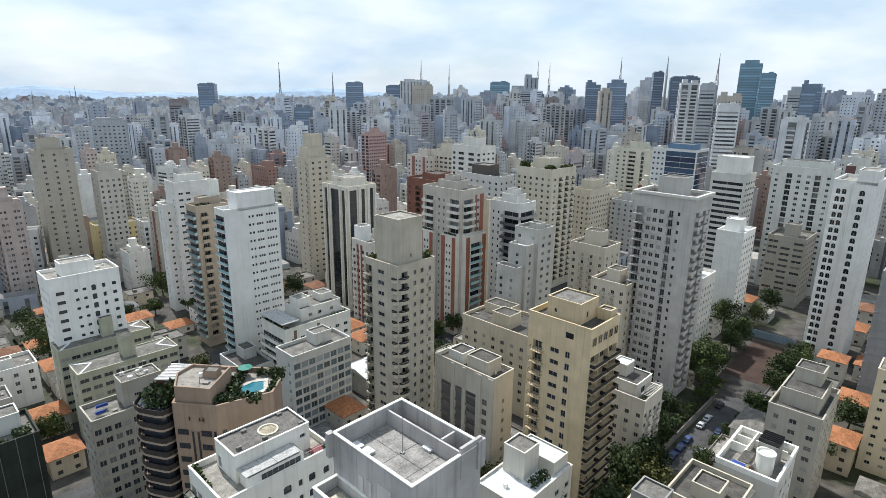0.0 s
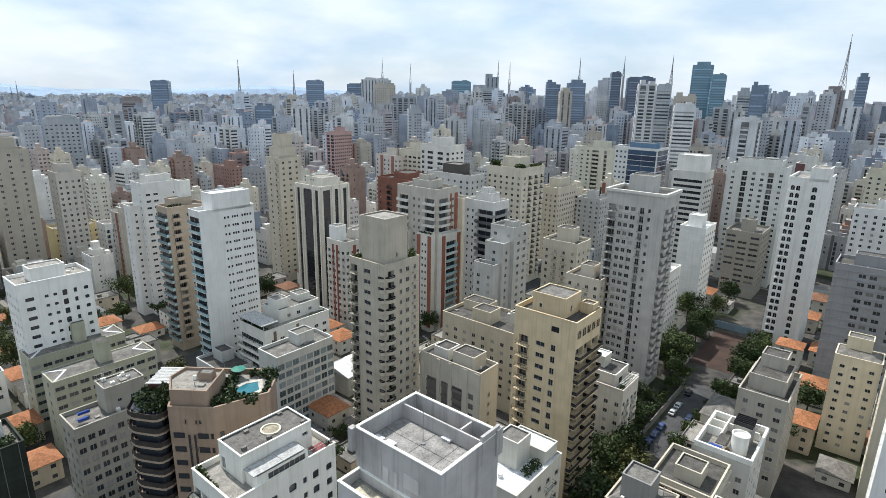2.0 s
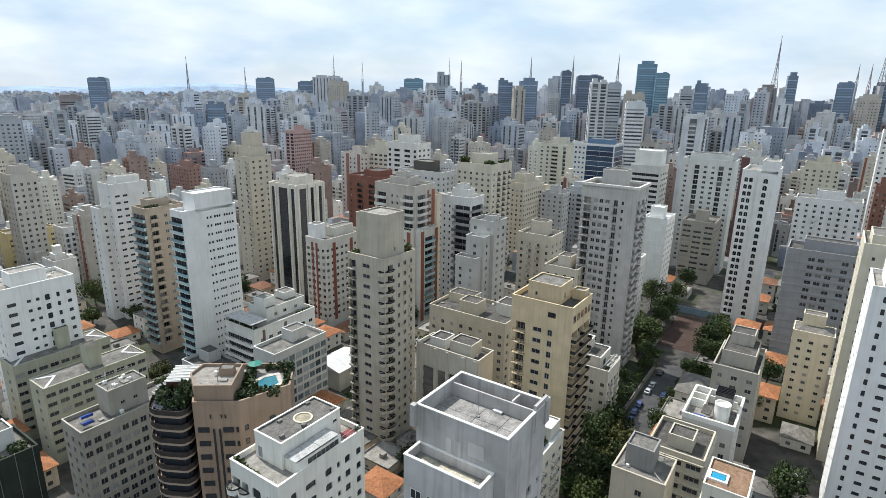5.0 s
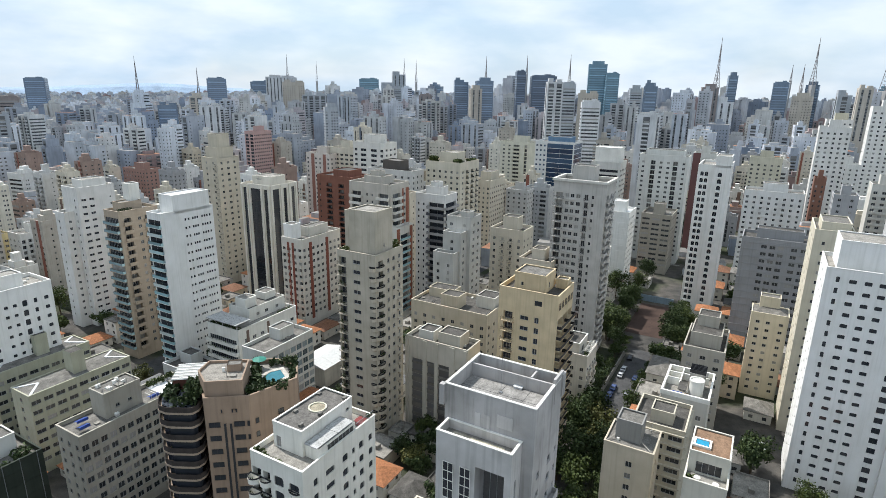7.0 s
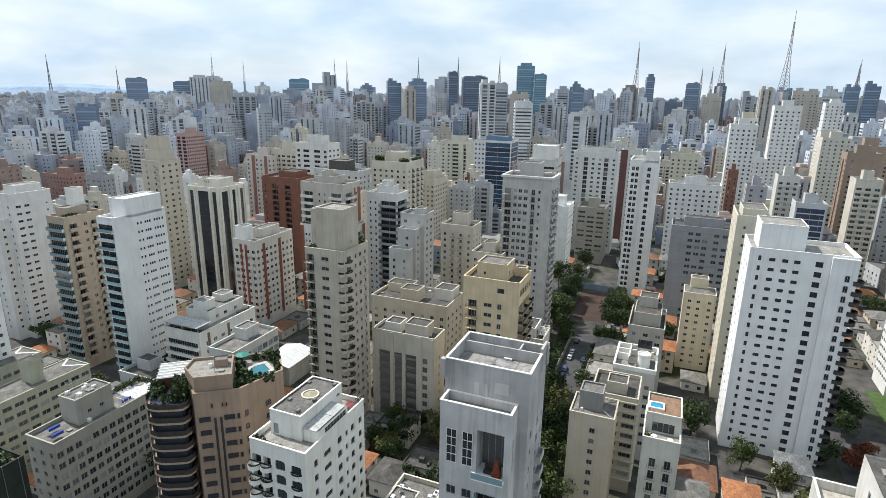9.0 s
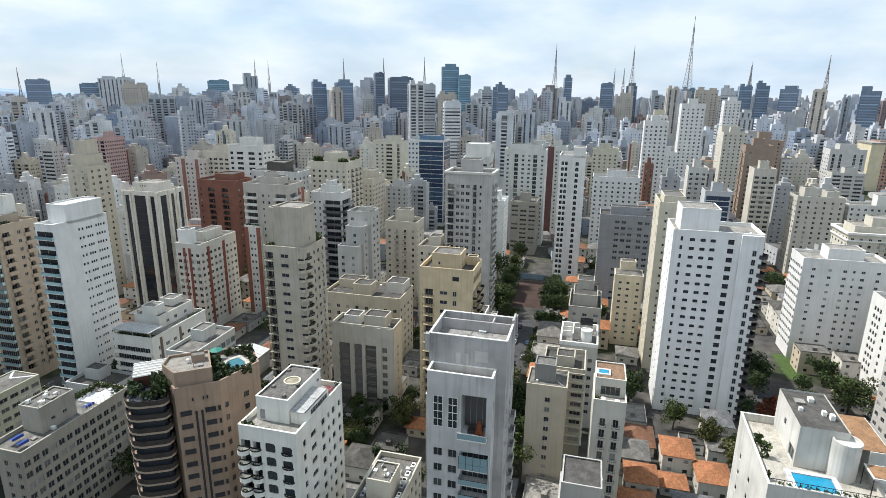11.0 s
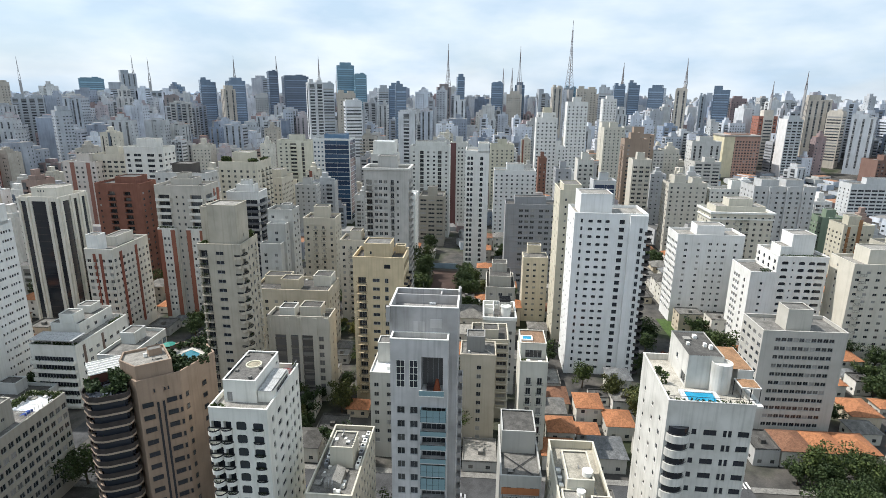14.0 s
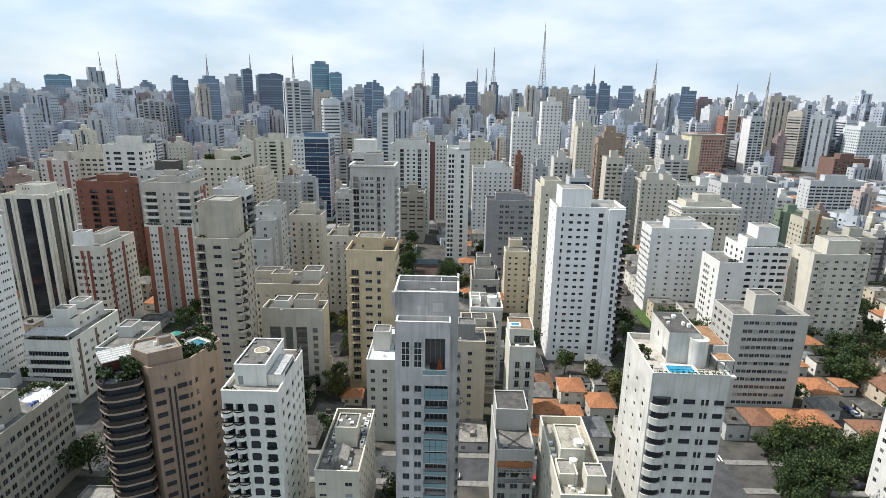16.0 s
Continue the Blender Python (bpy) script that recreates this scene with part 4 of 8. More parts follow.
for x, y, t, w, d, c in ((-118, 100, 16, 9, 8, (0.6, 0.6, 0.58)), (-128, 118, 14, 10, 10, (0.5, 0.5, 0.48)), (-112, 84, 12, 10, 9, (0.66, 0.66, 0.64)), (-140, 132, 12, 12, 10, (0.45, 0.44, 0.42)), (-146, 150, 14, 12, 12, (0.7, 0.7, 0.68))):
    tower("small white flat-roofed building with roof terrace", x, y, t, w, d, c, {1: even(w, 3, 1.2), 0: even(d, 3, 1.2)}, single=False, caps=[(2, 2, 4, 3, 2.6)], roof=roof_grey, mess=4)

# stepped white block and glazed slab behind the garden tower
root, wm = tower("white stepped block with wide ribbon balconies", -60.6, 171.2, 22.5, 26.9, 15.3, (0.66, 0.66, 0.64),
                 {0: [(7.6, 13.0, 0.5, 1.6, "w")], 1: [(3, 0.7, 0.6, 1.5, "w")] + even(26.9, 6, 1.7, 0.9, 1.2, "w", 5, 26.5)}, {0: [(7.6, 14.4, 1.2, "solid")]}, fh=3.0, zf=1.5, caps=[], roof=roof_pale, glass=glass_dark, mess=4)
cap(root, 9, 4.5, 17, 10, 21.5, 4.6, wm, roof_grey, True, [(1, (4, 1.4, 1.2, 1.2, "w")), (1, (8, 1.4, 1.2, 1.2, "w")), (1, (13, 1.4, 1.2, 1.2, "w"))])
cap(root, 9, 6, 5, 5, 26.0, 3.4, wm, roof_pale)
cap(root, 19, 7, 5, 5, 26.0, 2.6, wm, roof_grey)
plant_clumps(root, [(0.5, 0.6, 21.6, 2.0, 14.4, 22.8), (19, 0.6, 21.6, 26, 2, 22.6)], 15)
for i in range(6):
    plant_clumps(root, [(-1.15, 1.0, 1.5 + 3 * i + 0.6, -0.7, 14.2, 1.5 + 3 * i + 1.5)], 500 + i, None, "leaves", 0.22, 5)
mb = MB()
mb.box(-0.6, 0.4, 24.3, 6.0, 14.8, 24.5)
for y in (0.5, 7.5, 14.5):
    mb.box(0.1, y, 21.5, 0.3, y + 0.2, 24.3)
part("terrace_roof", mb, [sheet_pale], root, "pale sheet roof over a planted terrace")
for x0 in (3.4, 12.6):
    mb = MB()
    mb.box(x0, -0.1, 1, x0 + 1.1, 0.02, 21.4)
    part("wall_panel", mb, [wall((0.17, 0.12, 0.1), 0.3)], root, "dark brown vertical strip")
root, wm = tower("pale slab with blue-grey ribbon glazing", -49.0, 144.5, 26.5, 20.1, 9.4, (0.52, 0.53, 0.52),
                 {0: [(7, 1.0, 0.9, 1.2, "w")], 1: even(20.1, 8, 2.1, 0.5, 1.9)}, fh=2.8, zf=2, roof=roof_grey, caps=[(10, 4, 6, 4.5, 2.6)], bands=(1,), glass=window_glass("slab_glass", False, [(0.0, (0.1, 0.14, 0.16)), (0.3, (0.22, 0.27, 0.29)), (0.55, (0.05, 0.07, 0.08)), (0.75, (0.34, 0.37, 0.38)), (1.0, (0.3, 0.3, 0.3))]))
plant_clumps(root, [(12, 0.5, 22.6, 19.5, 1.4, 23.8)], 16)

root = thing("shed", *at(107, 135)[:2], 0, G, "long shed with a bright white sheet roof", "shed")
plot(*at(107, 135)[:2], 16, 13)
mb = MB()
mb.box(0, 0, 0, 15.5, 12.5, 7.2)
part("wall", mb, [wall((0.5, 0.48, 0.44), 0.4)], root)
mb = MB()
for k in range(3):
    x0 = -0.3 + 5.4 * k
    mb.v += [(x0, -0.4, 7.2), (x0 + 5.35, -0.4, 7.2), (x0 + 5.35, 12.9, 7.2), (x0, 12.9, 7.2), (x0, 6.2, 8.6), (x0 + 5.35, 6.2, 8.6)]
    mb.f += [tuple(6 * k + q for q in f) for f in ((0, 1, 5, 4), (2, 3, 4, 5), (1, 2, 5), (3, 0, 4))]
    mb.m += [0] * 4
part("roof", mb, [plain("white_sheet", (0.56, 0.56, 0.54), 0.5, 0.0, 0.15, 1.2)], root, "bright white corrugated sheet")

root, wm = tower("low dark-roofed block with blue ribbon windows", *at(79, 164.5)[:2], 9.5, 11, 17.5, (0.5, 0.52, 0.54), {0: even(17.5, 3, 4.6, 0.8, 1.3), 1: even(11, 2, 4.2, 0.8, 1.3)}, zf=0.4, fh=2.9, caps=[(5, 9, 4.5, 6, 2.8)], roof=roof_dark, mess=4, glass=window_glass("slab_glass", False, DARK), skip=1.0)
# tall white and brown towers of the left middle ground
root, wm = tower("white tower with glazed balcony bays on its narrow side", -84.4, 186.1, 59.4, 20.7, 7.4, (0.72, 0.73, 0.74),
                 {0: [(3.7, 6.4, 0.4, 2.1, "w")], 1: [(9.2, 0.72, 1.0, 0.85, "w"), (10.5, 0.72, 1.0, 0.85, "w"), (12.2, 0.72, 1.0, 0.85, "w"), (13.1, 0.72, 1.0, 0.85, "w"), (14.0, 0.72, 1.0, 0.85, "w"), (16.0, 0.72, 1.0, 0.85, "w"), (17.0, 0.72, 1.0, 0.85, "w"), (18.0, 0.72, 1.0, 0.85, "w"), (19.2, 0.72, 1.0, 0.85, "w")]},
                 {0: [(3.7, 7.0, 0.8, "glass")]}, fh=3.0, zf=3.5, stain=0.2, caps=[(5.0, 0.0, 14.5, 7.2, 5.4)], roof=roof_white, glass=glass_dark, single=False)
root, wm = tower("white tower with narrow dark windows in columns", -129.8, 238.6, 59.9, 15.5, 11.0, (0.68, 0.68, 0.68),
                 {0: [(8.6, 0.8, 0.9, 1.0, "w")], 1: [(2.4, 1.9, 1.0, 0.9, "w"), (5.6, 1.9, 1.0, 0.9, "w"), (13.4, 0.7, 1.0, 0.7, "w")]}, fh=2.9, stain=0.22, caps=[(4, 3, 10, 7, 2.6)], roof=roof_pale, glass=glass_dark, single=False)
block(root, -4.0, 4, 0, 11, 0, 50, wm, {0: [(2.5, 0.8, 0.9, 1.0, "w")], 1: [(2, 1.0, 0.9, 1.0, "w")]}, single=False, glass=glass_dark)
root, wm = tower("brown and glass tower with white balcony slabs", -102.9, 202.9, 57.0, 15.0, 9.0, (0.4, 0.33, 0.26),
                 {0: [(4.5, 7.6, 0.3, 2.2, "w")], 1: [(3.0, 2.6, 0.1, 2.2, "l"), (7.6, 1.2, 0.9, 1.2, "w"), (10.6, 1.8, 0.1, 2.2, "l"), (13.6, 1.0, 0.9, 1.1, "w")]},
                 {0: [(4.5, 8.2, 1.0, "glass")], 1: [(3.0, 3.2, 0.9, "solid"), (10.6, 2.6, 0.7, "solid")]}, fh=3.0, caps=[(3, 3, 8, 5, 2.5), (8, 5, 4, 4, 8.5, (0.72, 0.72, 0.7))], roof=roof_pale)
plant_clumps(root, [(1, 1, 56, 6, 2.6, 57.6)], 17)
# cream tower with setbacks
root, wm = tower("tall cream tower with stepped top", -83.9, 285.8, 66.0, 13.5, 11.5, (0.53, 0.485, 0.4),
                 {0: [(3.5, 1.2, 0.9, 1.1, "w"), (8.5, 1.2, 0.9, 1.1, "w")], 1: [(2.6, 1.2, 0.9, 1.1, "w"), (6.6, 1.6, 0.9, 1.1, "w"), (10.6, 1.2, 0.9, 1.1, "w")]}, {0: [(10.6, 1.7, 0.7, "iron")]}, caps=[(1.5, 1.5, 10, 8.5, 5.0), (3.0, 2.5, 7.5, 6.5, 11.5)], roof=roof_grey, bands=(1,), single=False)
# dark-striped tower
root = thing("office_building", -55.2, 244.8, 0, G, "white tower with tall dark glass stripes", "office block")
plot(-55.2, 244.8, 16.5, 18.3)
wm = wall((0.66, 0.63, 0.57), 0.22)
block(root, 0, 0, 16.5, 18.3, 0, 58.5, wm, {0: [(2.4, 2.2, 0, 2, "s"), (9.0, 6.0, 0, 2, "s"), (15.3, 2.2, 0, 2, "s")], 1: [(3.4, 4.0, 0, 2, "s"), (9.0, 2.0, 0, 2, "s"), (13.9, 2.0, 0, 2, "s")]},
      glass=glass_dark, single=False, frame=plain("bronze_frame", (0.06, 0.05, 0.045), 0.4, 0.5), skip=0.6, zf=2, fins={0: [(0.6, 0.9, 0.5), (4.4, 0.8, 0.5), (13.3, 0.8, 0.5), (17.6, 0.9, 0.5)], 1: [(0.6, 0.9, 0.5), (6.4, 0.8, 0.5), (11.4, 0.8, 0.5), (15.8, 0.9, 0.5)]}, par=1.2, roof=roof_pale)
cap(root, 3.5, 3.5, 9.5, 11, 57.3, 4.4, wm, roof_pale, True, [(0, (3, 0.6, 2.6, 0.8, "w")), (0, (4.2, 0.6, 2.6, 0.8, "w")), (0, (5.4, 0.6, 2.6, 0.8, "w"))])
# white and brick-red striped slab
root, wm = tower("white slab with brick-red window panels and roof tank", -41.6, 222.9, 39.4, 24.7, 11.7, (0.6, 0.58, 0.54),
                 {0: even(11.7, 4, 1.5), 1: even(24.7, 9, 1.4)}, {0: [(2.4, 3.2, 0.8, "solid"), (9.4, 3.2, 0.8, "solid")]}, caps=[(1, 6, 5, 5, 5.5, (0.76, 0.77, 0.78)), (9, 4, 12, 5, 3.0)], roof=roof_grey, single=False)
red = wall((0.24, 0.075, 0.05), 0.25)
mb = MB()
for s in (4.2, 14.6):
    mb.box(s, -0.1, 3, s + 1.7, 0.02, 37.5)
for s in (4.6, 7.2):
    mb.box(-0.1, s, 3, 0.02, s + 1.2, 37.5)
part("red_panel", mb, [red], root)

# ---------------------------------------------------------------- centre: slabs before and behind the beige tower
root, wm = tower("beige slab with dark vertical window stripes", 7.3, 128.8, 30.5, 8.0, 20.6, (0.5, 0.47, 0.41),
                 {0: [(4.0, 3.7, 0.2, 1.7, "s"), (8.7, 2.6, 0.2, 1.7, "s"), (13.0, 3.7, 0.2, 1.7, "s"), (17.6, 1.6, 0.5, 1.7, "w")], 1: [(4, 1.0, 0.9, 1.1, "w")]}, fh=2.85, zf=1.5, caps=[(1, 3, 5.5, 7, 3.0), (1.5, 12, 5, 5, 2.2, (0.6, 0.6, 0.58))], roof=roof_dark, skip=4.6, fins={0: [(0.5, 1.0, 0.3), (6.6, 1.1, 0.3), (10.6, 1.1, 0.3), (15.7, 1.6, 0.3), (19.6, 1.6, 0.3)]}, glass=window_glass("grey_panels", True, [(0.0, (0.09, 0.085, 0.08)), (0.5, (0.13, 0.125, 0.12)), (1.0, (0.07, 0.07, 0.07))], 0.4), single=False, frame=wall((0.3, 0.28, 0.25)), mess=8)
for i in range(8):  # sun blinds and rails across the dark bays
    for s0, w in ((4.0, 3.7), (8.7, 2.6), (13.0, 3.7)):
        mb = MB()
        mb.box(-0.02, 20.6 - s0 - w / 2, 2.3 + 2.85 * i, 0.1, 20.6 - s0 + w / 2, 2.3 + 2.85 * i + (0.7 if (i + int(s0)) % 3 else 1.3))
        part("blind", mb, [wall((0.2, 0.19, 0.175), 0.4)], root)
root, wm = tower("low beige block with cluttered dark roofs", 21.0, 158.5, 28.0, 16.0, 30.0, (0.52, 0.46, 0.36),
                 {0: even(30, 8, 1.3), 1: even(16, 4, 1.3)}, caps=[(2, 12, 6, 7, 3.5), (8, 1, 7, 7, 3.2, (0.62, 0.6, 0.55)), (9, 18, 6, 10, 2.4)], roof=roof_dark, mess=10, single=False)
brick_red = wall((0.29, 0.105, 0.065), 0.3)
root, wm = tower("brick and cream tower with broad white balconies", -4.3, 224.2, 61.5, 14.0, 22.0, (0.48, 0.45, 0.41),
                 {0: [(3.8, 5.0, 0.1, 2.3, "l"), (9.6, 0.8, 0.9, 1.1, "w"), (12.4, 0.8, 0.9, 1.1, "w"), (18.2, 5.0, 0.1, 2.3, "l")], 1: [(4.4, 5.4, 0.1, 2.3, "l"), (10.6, 1.4, 0.9, 1.1, "w")]},
                 {}, single=False, caps=[(3, 6, 8, 10, 2.6), (5, 9, 4, 5, 4.6)], roof=roof_grey, fh=3.0, glass=glass_grey)
pale = wall((0.62, 0.61, 0.58), 0.25)
for i in range(13, 18):  # white balconies of the upper floors
    for k, px_, py_, w in ((0, 0, 22 - 3.8, 6.2), (0, 0, 22 - 18.2, 6.2), (1, 4.4, 0, 6.4)):
        ob = new("balcony", shared(("upper", w), lambda: balcony_mesh(w, 1.4, "solid").mesh("balcony", [pale, glass_teal, dark_metal, glass_dark])))
        ob.parent = root
        ob.matrix_local = pose(px_, py_, 4 + 3.0 * i, 0, 0, TURN[k])
for y0 in (0.6, 13.6):  # the lower floors' bays, each with brick edges
    block(root, -2.4, y0, 0.0, y0 + 7.8, 0, 43.2, pale, {0: [(2.9, 0.9, 0.9, 1.1, "w"), (4.6, 0.9, 0.9, 1.1, "w")]}, single=False, fh=3.0, zf=4, glass=glass_grey, plain_roof=True, roof=roof_grey)
    for a in (0.0, 5.9):
        mb = MB()
        mb.box(-2.54, y0 + a, 2, -2.38, y0 + a + 1.9, 42.4)
        part("brick_panel", mb, [brick_red], root, "red-brown brick facing")
    plant_clumps(root, [(-2.2, y0 + 0.4, 42.4, -1.4, y0 + 7.2, 43.8)], int(y0), None, "shrubs", 0.3)
block(root, 0.8, -2.4, 13.4, 0.0, 0, 43.2, pale, {1: [(6.4, 6.6, 0.1, 2.3, "l")]}, {1: [(6.4, 7.0, 0.7, "glass")]}, single=False, fh=3.0, zf=4, glass=glass_grey, plain_roof=True, roof=roof_grey)
for x0 in (0.9, 10.9):
    mb = MB()
    mb.box(x0, -2.54, 2, x0 + 2.2, -2.38, 42.4)
    part("brick_panel", mb, [brick_red], root, "red-brown brick facing")
for x0, x1, z0 in ((8.6, 9.7, 43.4), (11.6, 13.8, 43.4)):
    mb = MB()
    mb.box(x0, -0.14, z0, x1, 0.02, 59)
    part("brick_panel", mb, [brick_red], root, "red-brown brick facing")
root, wm = tower("narrow beige slab tower with blank wall", 7.5, 250.9, 53.2, 6.0, 11.8, (0.56, 0.51, 0.43), {1: [(3, 0.8, 0.9, 1.0, "w")]}, caps=[], single=False)
root, wm = tower("red brick tower with green glazed bays", -18.3, 295.5, 54.1, 16.1, 24.2, (0.24, 0.1, 0.07),
                 {0: [(2, 0.9, 0.9, 1.1, "w"), (8.6, 3.6, 0.1, 2.4, "l"), (17, 3.6, 0.1, 2.4, "l")], 1: even(16.1, 3, 1.6)}, {0: [(8.6, 4.4, 0.9, "round"), (17, 4.4, 0.9, "round")]}, fh=3.1, caps=[(2, 3, 11, 11, 3.2), (5, 5, 8, 8, 1.8)], roof=roof_dark, single=False, stain=0.3)
root, wm = tower("white tower with dark wrap-round balconies", 19.2, 224.6, 56.5, 10.9, 15.0, (0.62, 0.62, 0.62),
                 {0: [(1.6, 0.8, 0.9, 1.1, "w"), (4.2, 0.8, 0.9, 1.1, "w"), (10.6, 7.6, 0.1, 2.4, "l")], 1: [(5.4, 9.0, 0.1, 2.4, "l")]}, {}, caps=[(2, 3, 6, 8, 3.0), (3, 5, 4, 4, 5)], roof=roof_pale, single=False, glass=glass_dark)
parapet_grey = plain("smoked_parapet", (0.1, 0.102, 0.11), 0.5, 0.0, 0.4, 0.5)
for i in range(17):
    for k, px_, py_, w in ((0, 0, 15 - 10.6, 8.6), (1, 5.4, 0, 10.6)):
        ob = new("balcony", shared(("wrap", w, i % 2), lambda: balcony_mesh(w, 1.3 + 0.35 * (i % 2), "solid").mesh("balcony", [parapet_grey if i % 2 else wall((0.3, 0.3, 0.31), 0.3), glass_teal, dark_metal, glass_dark])))
        ob.parent = root
        ob.matrix_local = pose(px_, py_, 4 + 2.9 * i, 0, 0, TURN[k])
root, wm = tower("grey stepped tower with blank walls", 24.3, 198.5, 52.3, 9.8, 10.7, (0.44, 0.44, 0.43),
                 {0: [(2.2, 1.2, 0.9, 1.2, "w"), (8.2, 1.2, 0.9, 1.2, "w")], 1: [(3, 1.6, 0.9, 1.2, "w"), (7, 1.6, 0.9, 1.2, "w")]}, caps=[(1, 1, 4, 4, 2.0)], roof=roof_grey, single=False)
block(root, -5.0, 1.5, 0, 9.5, 0, 47.0, wm, {0: [(4, 1.2, 0.9, 1.2, "w")], 1: [(2.4, 1.2, 0.9, 1.2, "w")]}, single=False, roof=roof_white)
block(root, -9.0, 2.5, -5.0, 11.5, 0, 39.5, wm, {0: even(9, 2, 1.2)}, single=False, roof=roof_dark)
root, wm = tower("cream tower with corniced roof and small balconies", 51.9, 214.8, 42.1, 12.2, 15.5, (0.56, 0.52, 0.44),
                 {0: even(15.5, 4, 1.1), 1: even(12.2, 3, 1.1)}, {0: [(5.8, 2.2, 0.7, "iron"), (9.7, 2.2, 0.7, "iron")]}, caps=[(3, 4, 6, 7, 5.0)], roof=roof_dark, single=False, bands=(0,))
root, wm = tower("cream tower with corniced roof and small balconies", 52.3, 182.5, 38.0, 12.0, 13.0, (0.56, 0.51, 0.43),
                 {0: even(13, 4, 1.1), 1: even(12, 3, 1.1)}, {0: [(4.8, 2.0, 0.7, "iron"), (8, 2.0, 0.7, "iron")]}, caps=[(3, 4, 6, 5, 3.5)], roof=roof_dark, single=False)
root, wm = tower("cream tower with planted roof terraces", 38.7, 282.5, 63.0, 22.2, 21.6, (0.6, 0.555, 0.46),
                 {0: even(21.6, 6, 1.3), 1: [(3, 1.6, 0.9, 1.2, "w"), (8, 2.6, 0.1, 2.2, "l"), (14, 2.6, 0.1, 2.2, "l"), (19.5, 1.6, 0.9, 1.2, "w")]}, {1: [(8, 3.4, 1.0, "round"), (14, 3.4, 1.0, "round"), (19.5, 3, 1.0, "round")]}, caps=[(6, 6, 11, 10, 4.5)], roof=roof_pale, single=False)
plant_clumps(root, [(0.5, 0.5, 62, 4, 5, 64.6), (0.5, 15, 62, 3, 20, 65.5), (10, 0.5, 62, 20, 2, 64)], 21, None, "shrubs", 0.5)
root, wm = tower("cream tower with long side balconies and white wall", 119.5, 390.1, 63.5, 14, 28.5, (0.57, 0.56, 0.48),
                 {0: [(3, 1.6, 0.9, 1.2, "w"), (7.5, 1.6, 0.9, 1.2, "w"), (13, 5, 0.1, 2.2, "l"), (20.6, 2.2, 0.1, 2.3, "l")]}, {0: [(13, 6, 1.0, "solid")]}, single=False)
root, wm = tower("beige tower with gabled top and many windows", 64.6, 315.1, 48.1, 22, 11.5, (0.57, 0.52, 0.43), {0: even(11.5, 4, 1.1), 1: even(22, 8, 1.1)}, single=False, caps=[(5, 2, 12, 7, 4.5)])
root, wm = tower("pale beige block with few windows", 136.0, 396.0, 36.0, 10, 17, (0.58, 0.54, 0.47), {0: even(17, 3, 1.2)}, single=False)
root, wm = tower("grey block with small windows", 92.0, 325.0, 40.0, 10, 14.7, (0.46, 0.47, 0.48), {0: even(14.7, 4, 1.2), 1: even(10, 3, 1.2)}, single=False)
root, wm = tower("white tower with brown ribbon windows", 4.2, 345.3, 67.7, 13.5, 24.7, (0.68, 0.67, 0.65),
                 {0: [(2.4, 2.0, 0.4, 1.6, "w"), (8.2, 4.4, 0.4, 1.6, "w"), (16.4, 4.4, 0.4, 1.6, "w"), (22.4, 2.0, 0.4, 1.6, "w")], 1: even(13.5, 3, 2)}, glass=glass_dark, single=False, caps=[(3, 6, 8, 12, 4.6)], fh=3.2)
root, wm = tower("pale grey tower with dark mansard roof", 13.0, 285.4, 58.5, 12, 28.8, (0.56, 0.56, 0.56), {0: even(28.8, 7, 1.3), 1: even(12, 3, 1.3)}, caps=[(2, 9, 9, 11, 4.6, (0.1, 0.09, 0.085))], single=False)
root, wm = tower("cream tower with ribbed top storeys", -14.0, 366.3, 62.5, 12, 20.4, (0.58, 0.54, 0.46), {0: even(20.4, 5, 2.6)}, single=False, bands=(0,))
root, wm = tower("white and brick-pink tower", -29.5, 370.4, 58.5, 12, 20.9, (0.6, 0.55, 0.52), {0: even(20.9, 6, 1.3), 1: even(12, 3, 1.3)}, single=False)
mb = MB()
mb.box(-0.12, 13.5, 2, 0.02, 16.2, 58)
mb.box(-0.12, 3.5, 2, 0.02, 6.0, 58)
part("brick_panel", mb, [wall((0.3, 0.14, 0.11))], root)
root, wm = tower("tall pink tower with ribbon windows", -92.3, 495.2, 63.9, 19.9, 11.0, (0.47, 0.31, 0.3), {0: even(11, 2, 3.6, 0.3, 2.0), 1: even(19.9, 9, 1.3)}, single=False, bands=(1,), glass=glass_dark)
root, wm = tower("brick-brown block with barrel roof", -170.2, 459.3, 37.5, 14, 27.8, (0.34, 0.2, 0.17), {0: even(27.8, 8, 1.2), 1: even(14, 4, 1.2)}, single=False)
root, wm = tower("white and blue glass office tower", 136.2, 359.9, 66.5, 19.4, 28.3, (0.62, 0.64, 0.66), {0: even(9, 3, 1.3, lo=0, hi=8.5) + [(18.2, 18.6, 0.15, 3.1, "w")], 1: [(9.6, 18.6, 0.15, 3.1, "w")]}, glass=window_glass("blue_glass", True, [(0.0, (0.012, 0.03, 0.07)), (0.4, (0.018, 0.045, 0.09)), (0.7, (0.03, 0.07, 0.13)), (1.0, (0.04, 0.09, 0.15))], 0.08), single=False, caps=[(3, 4, 12, 16, 3.0, (0.12, 0.22, 0.36))], fh=3.4, name="office_building", category="office block")
root, wm = tower("white-roofed tower with dark ribbon windows", 140.0, 300.0, 60.0, 16, 17.5, (0.55, 0.55, 0.54), {0: [(8.7, 15, 0.5, 1.5, "w")], 1: even(16, 4, 2.4)}, glass=glass_dark, single=False, caps=[(1.5, 1.5, 12, 14.5, 8.5, (0.7, 0.7, 0.68))], fh=3.1, roof=roof_white)
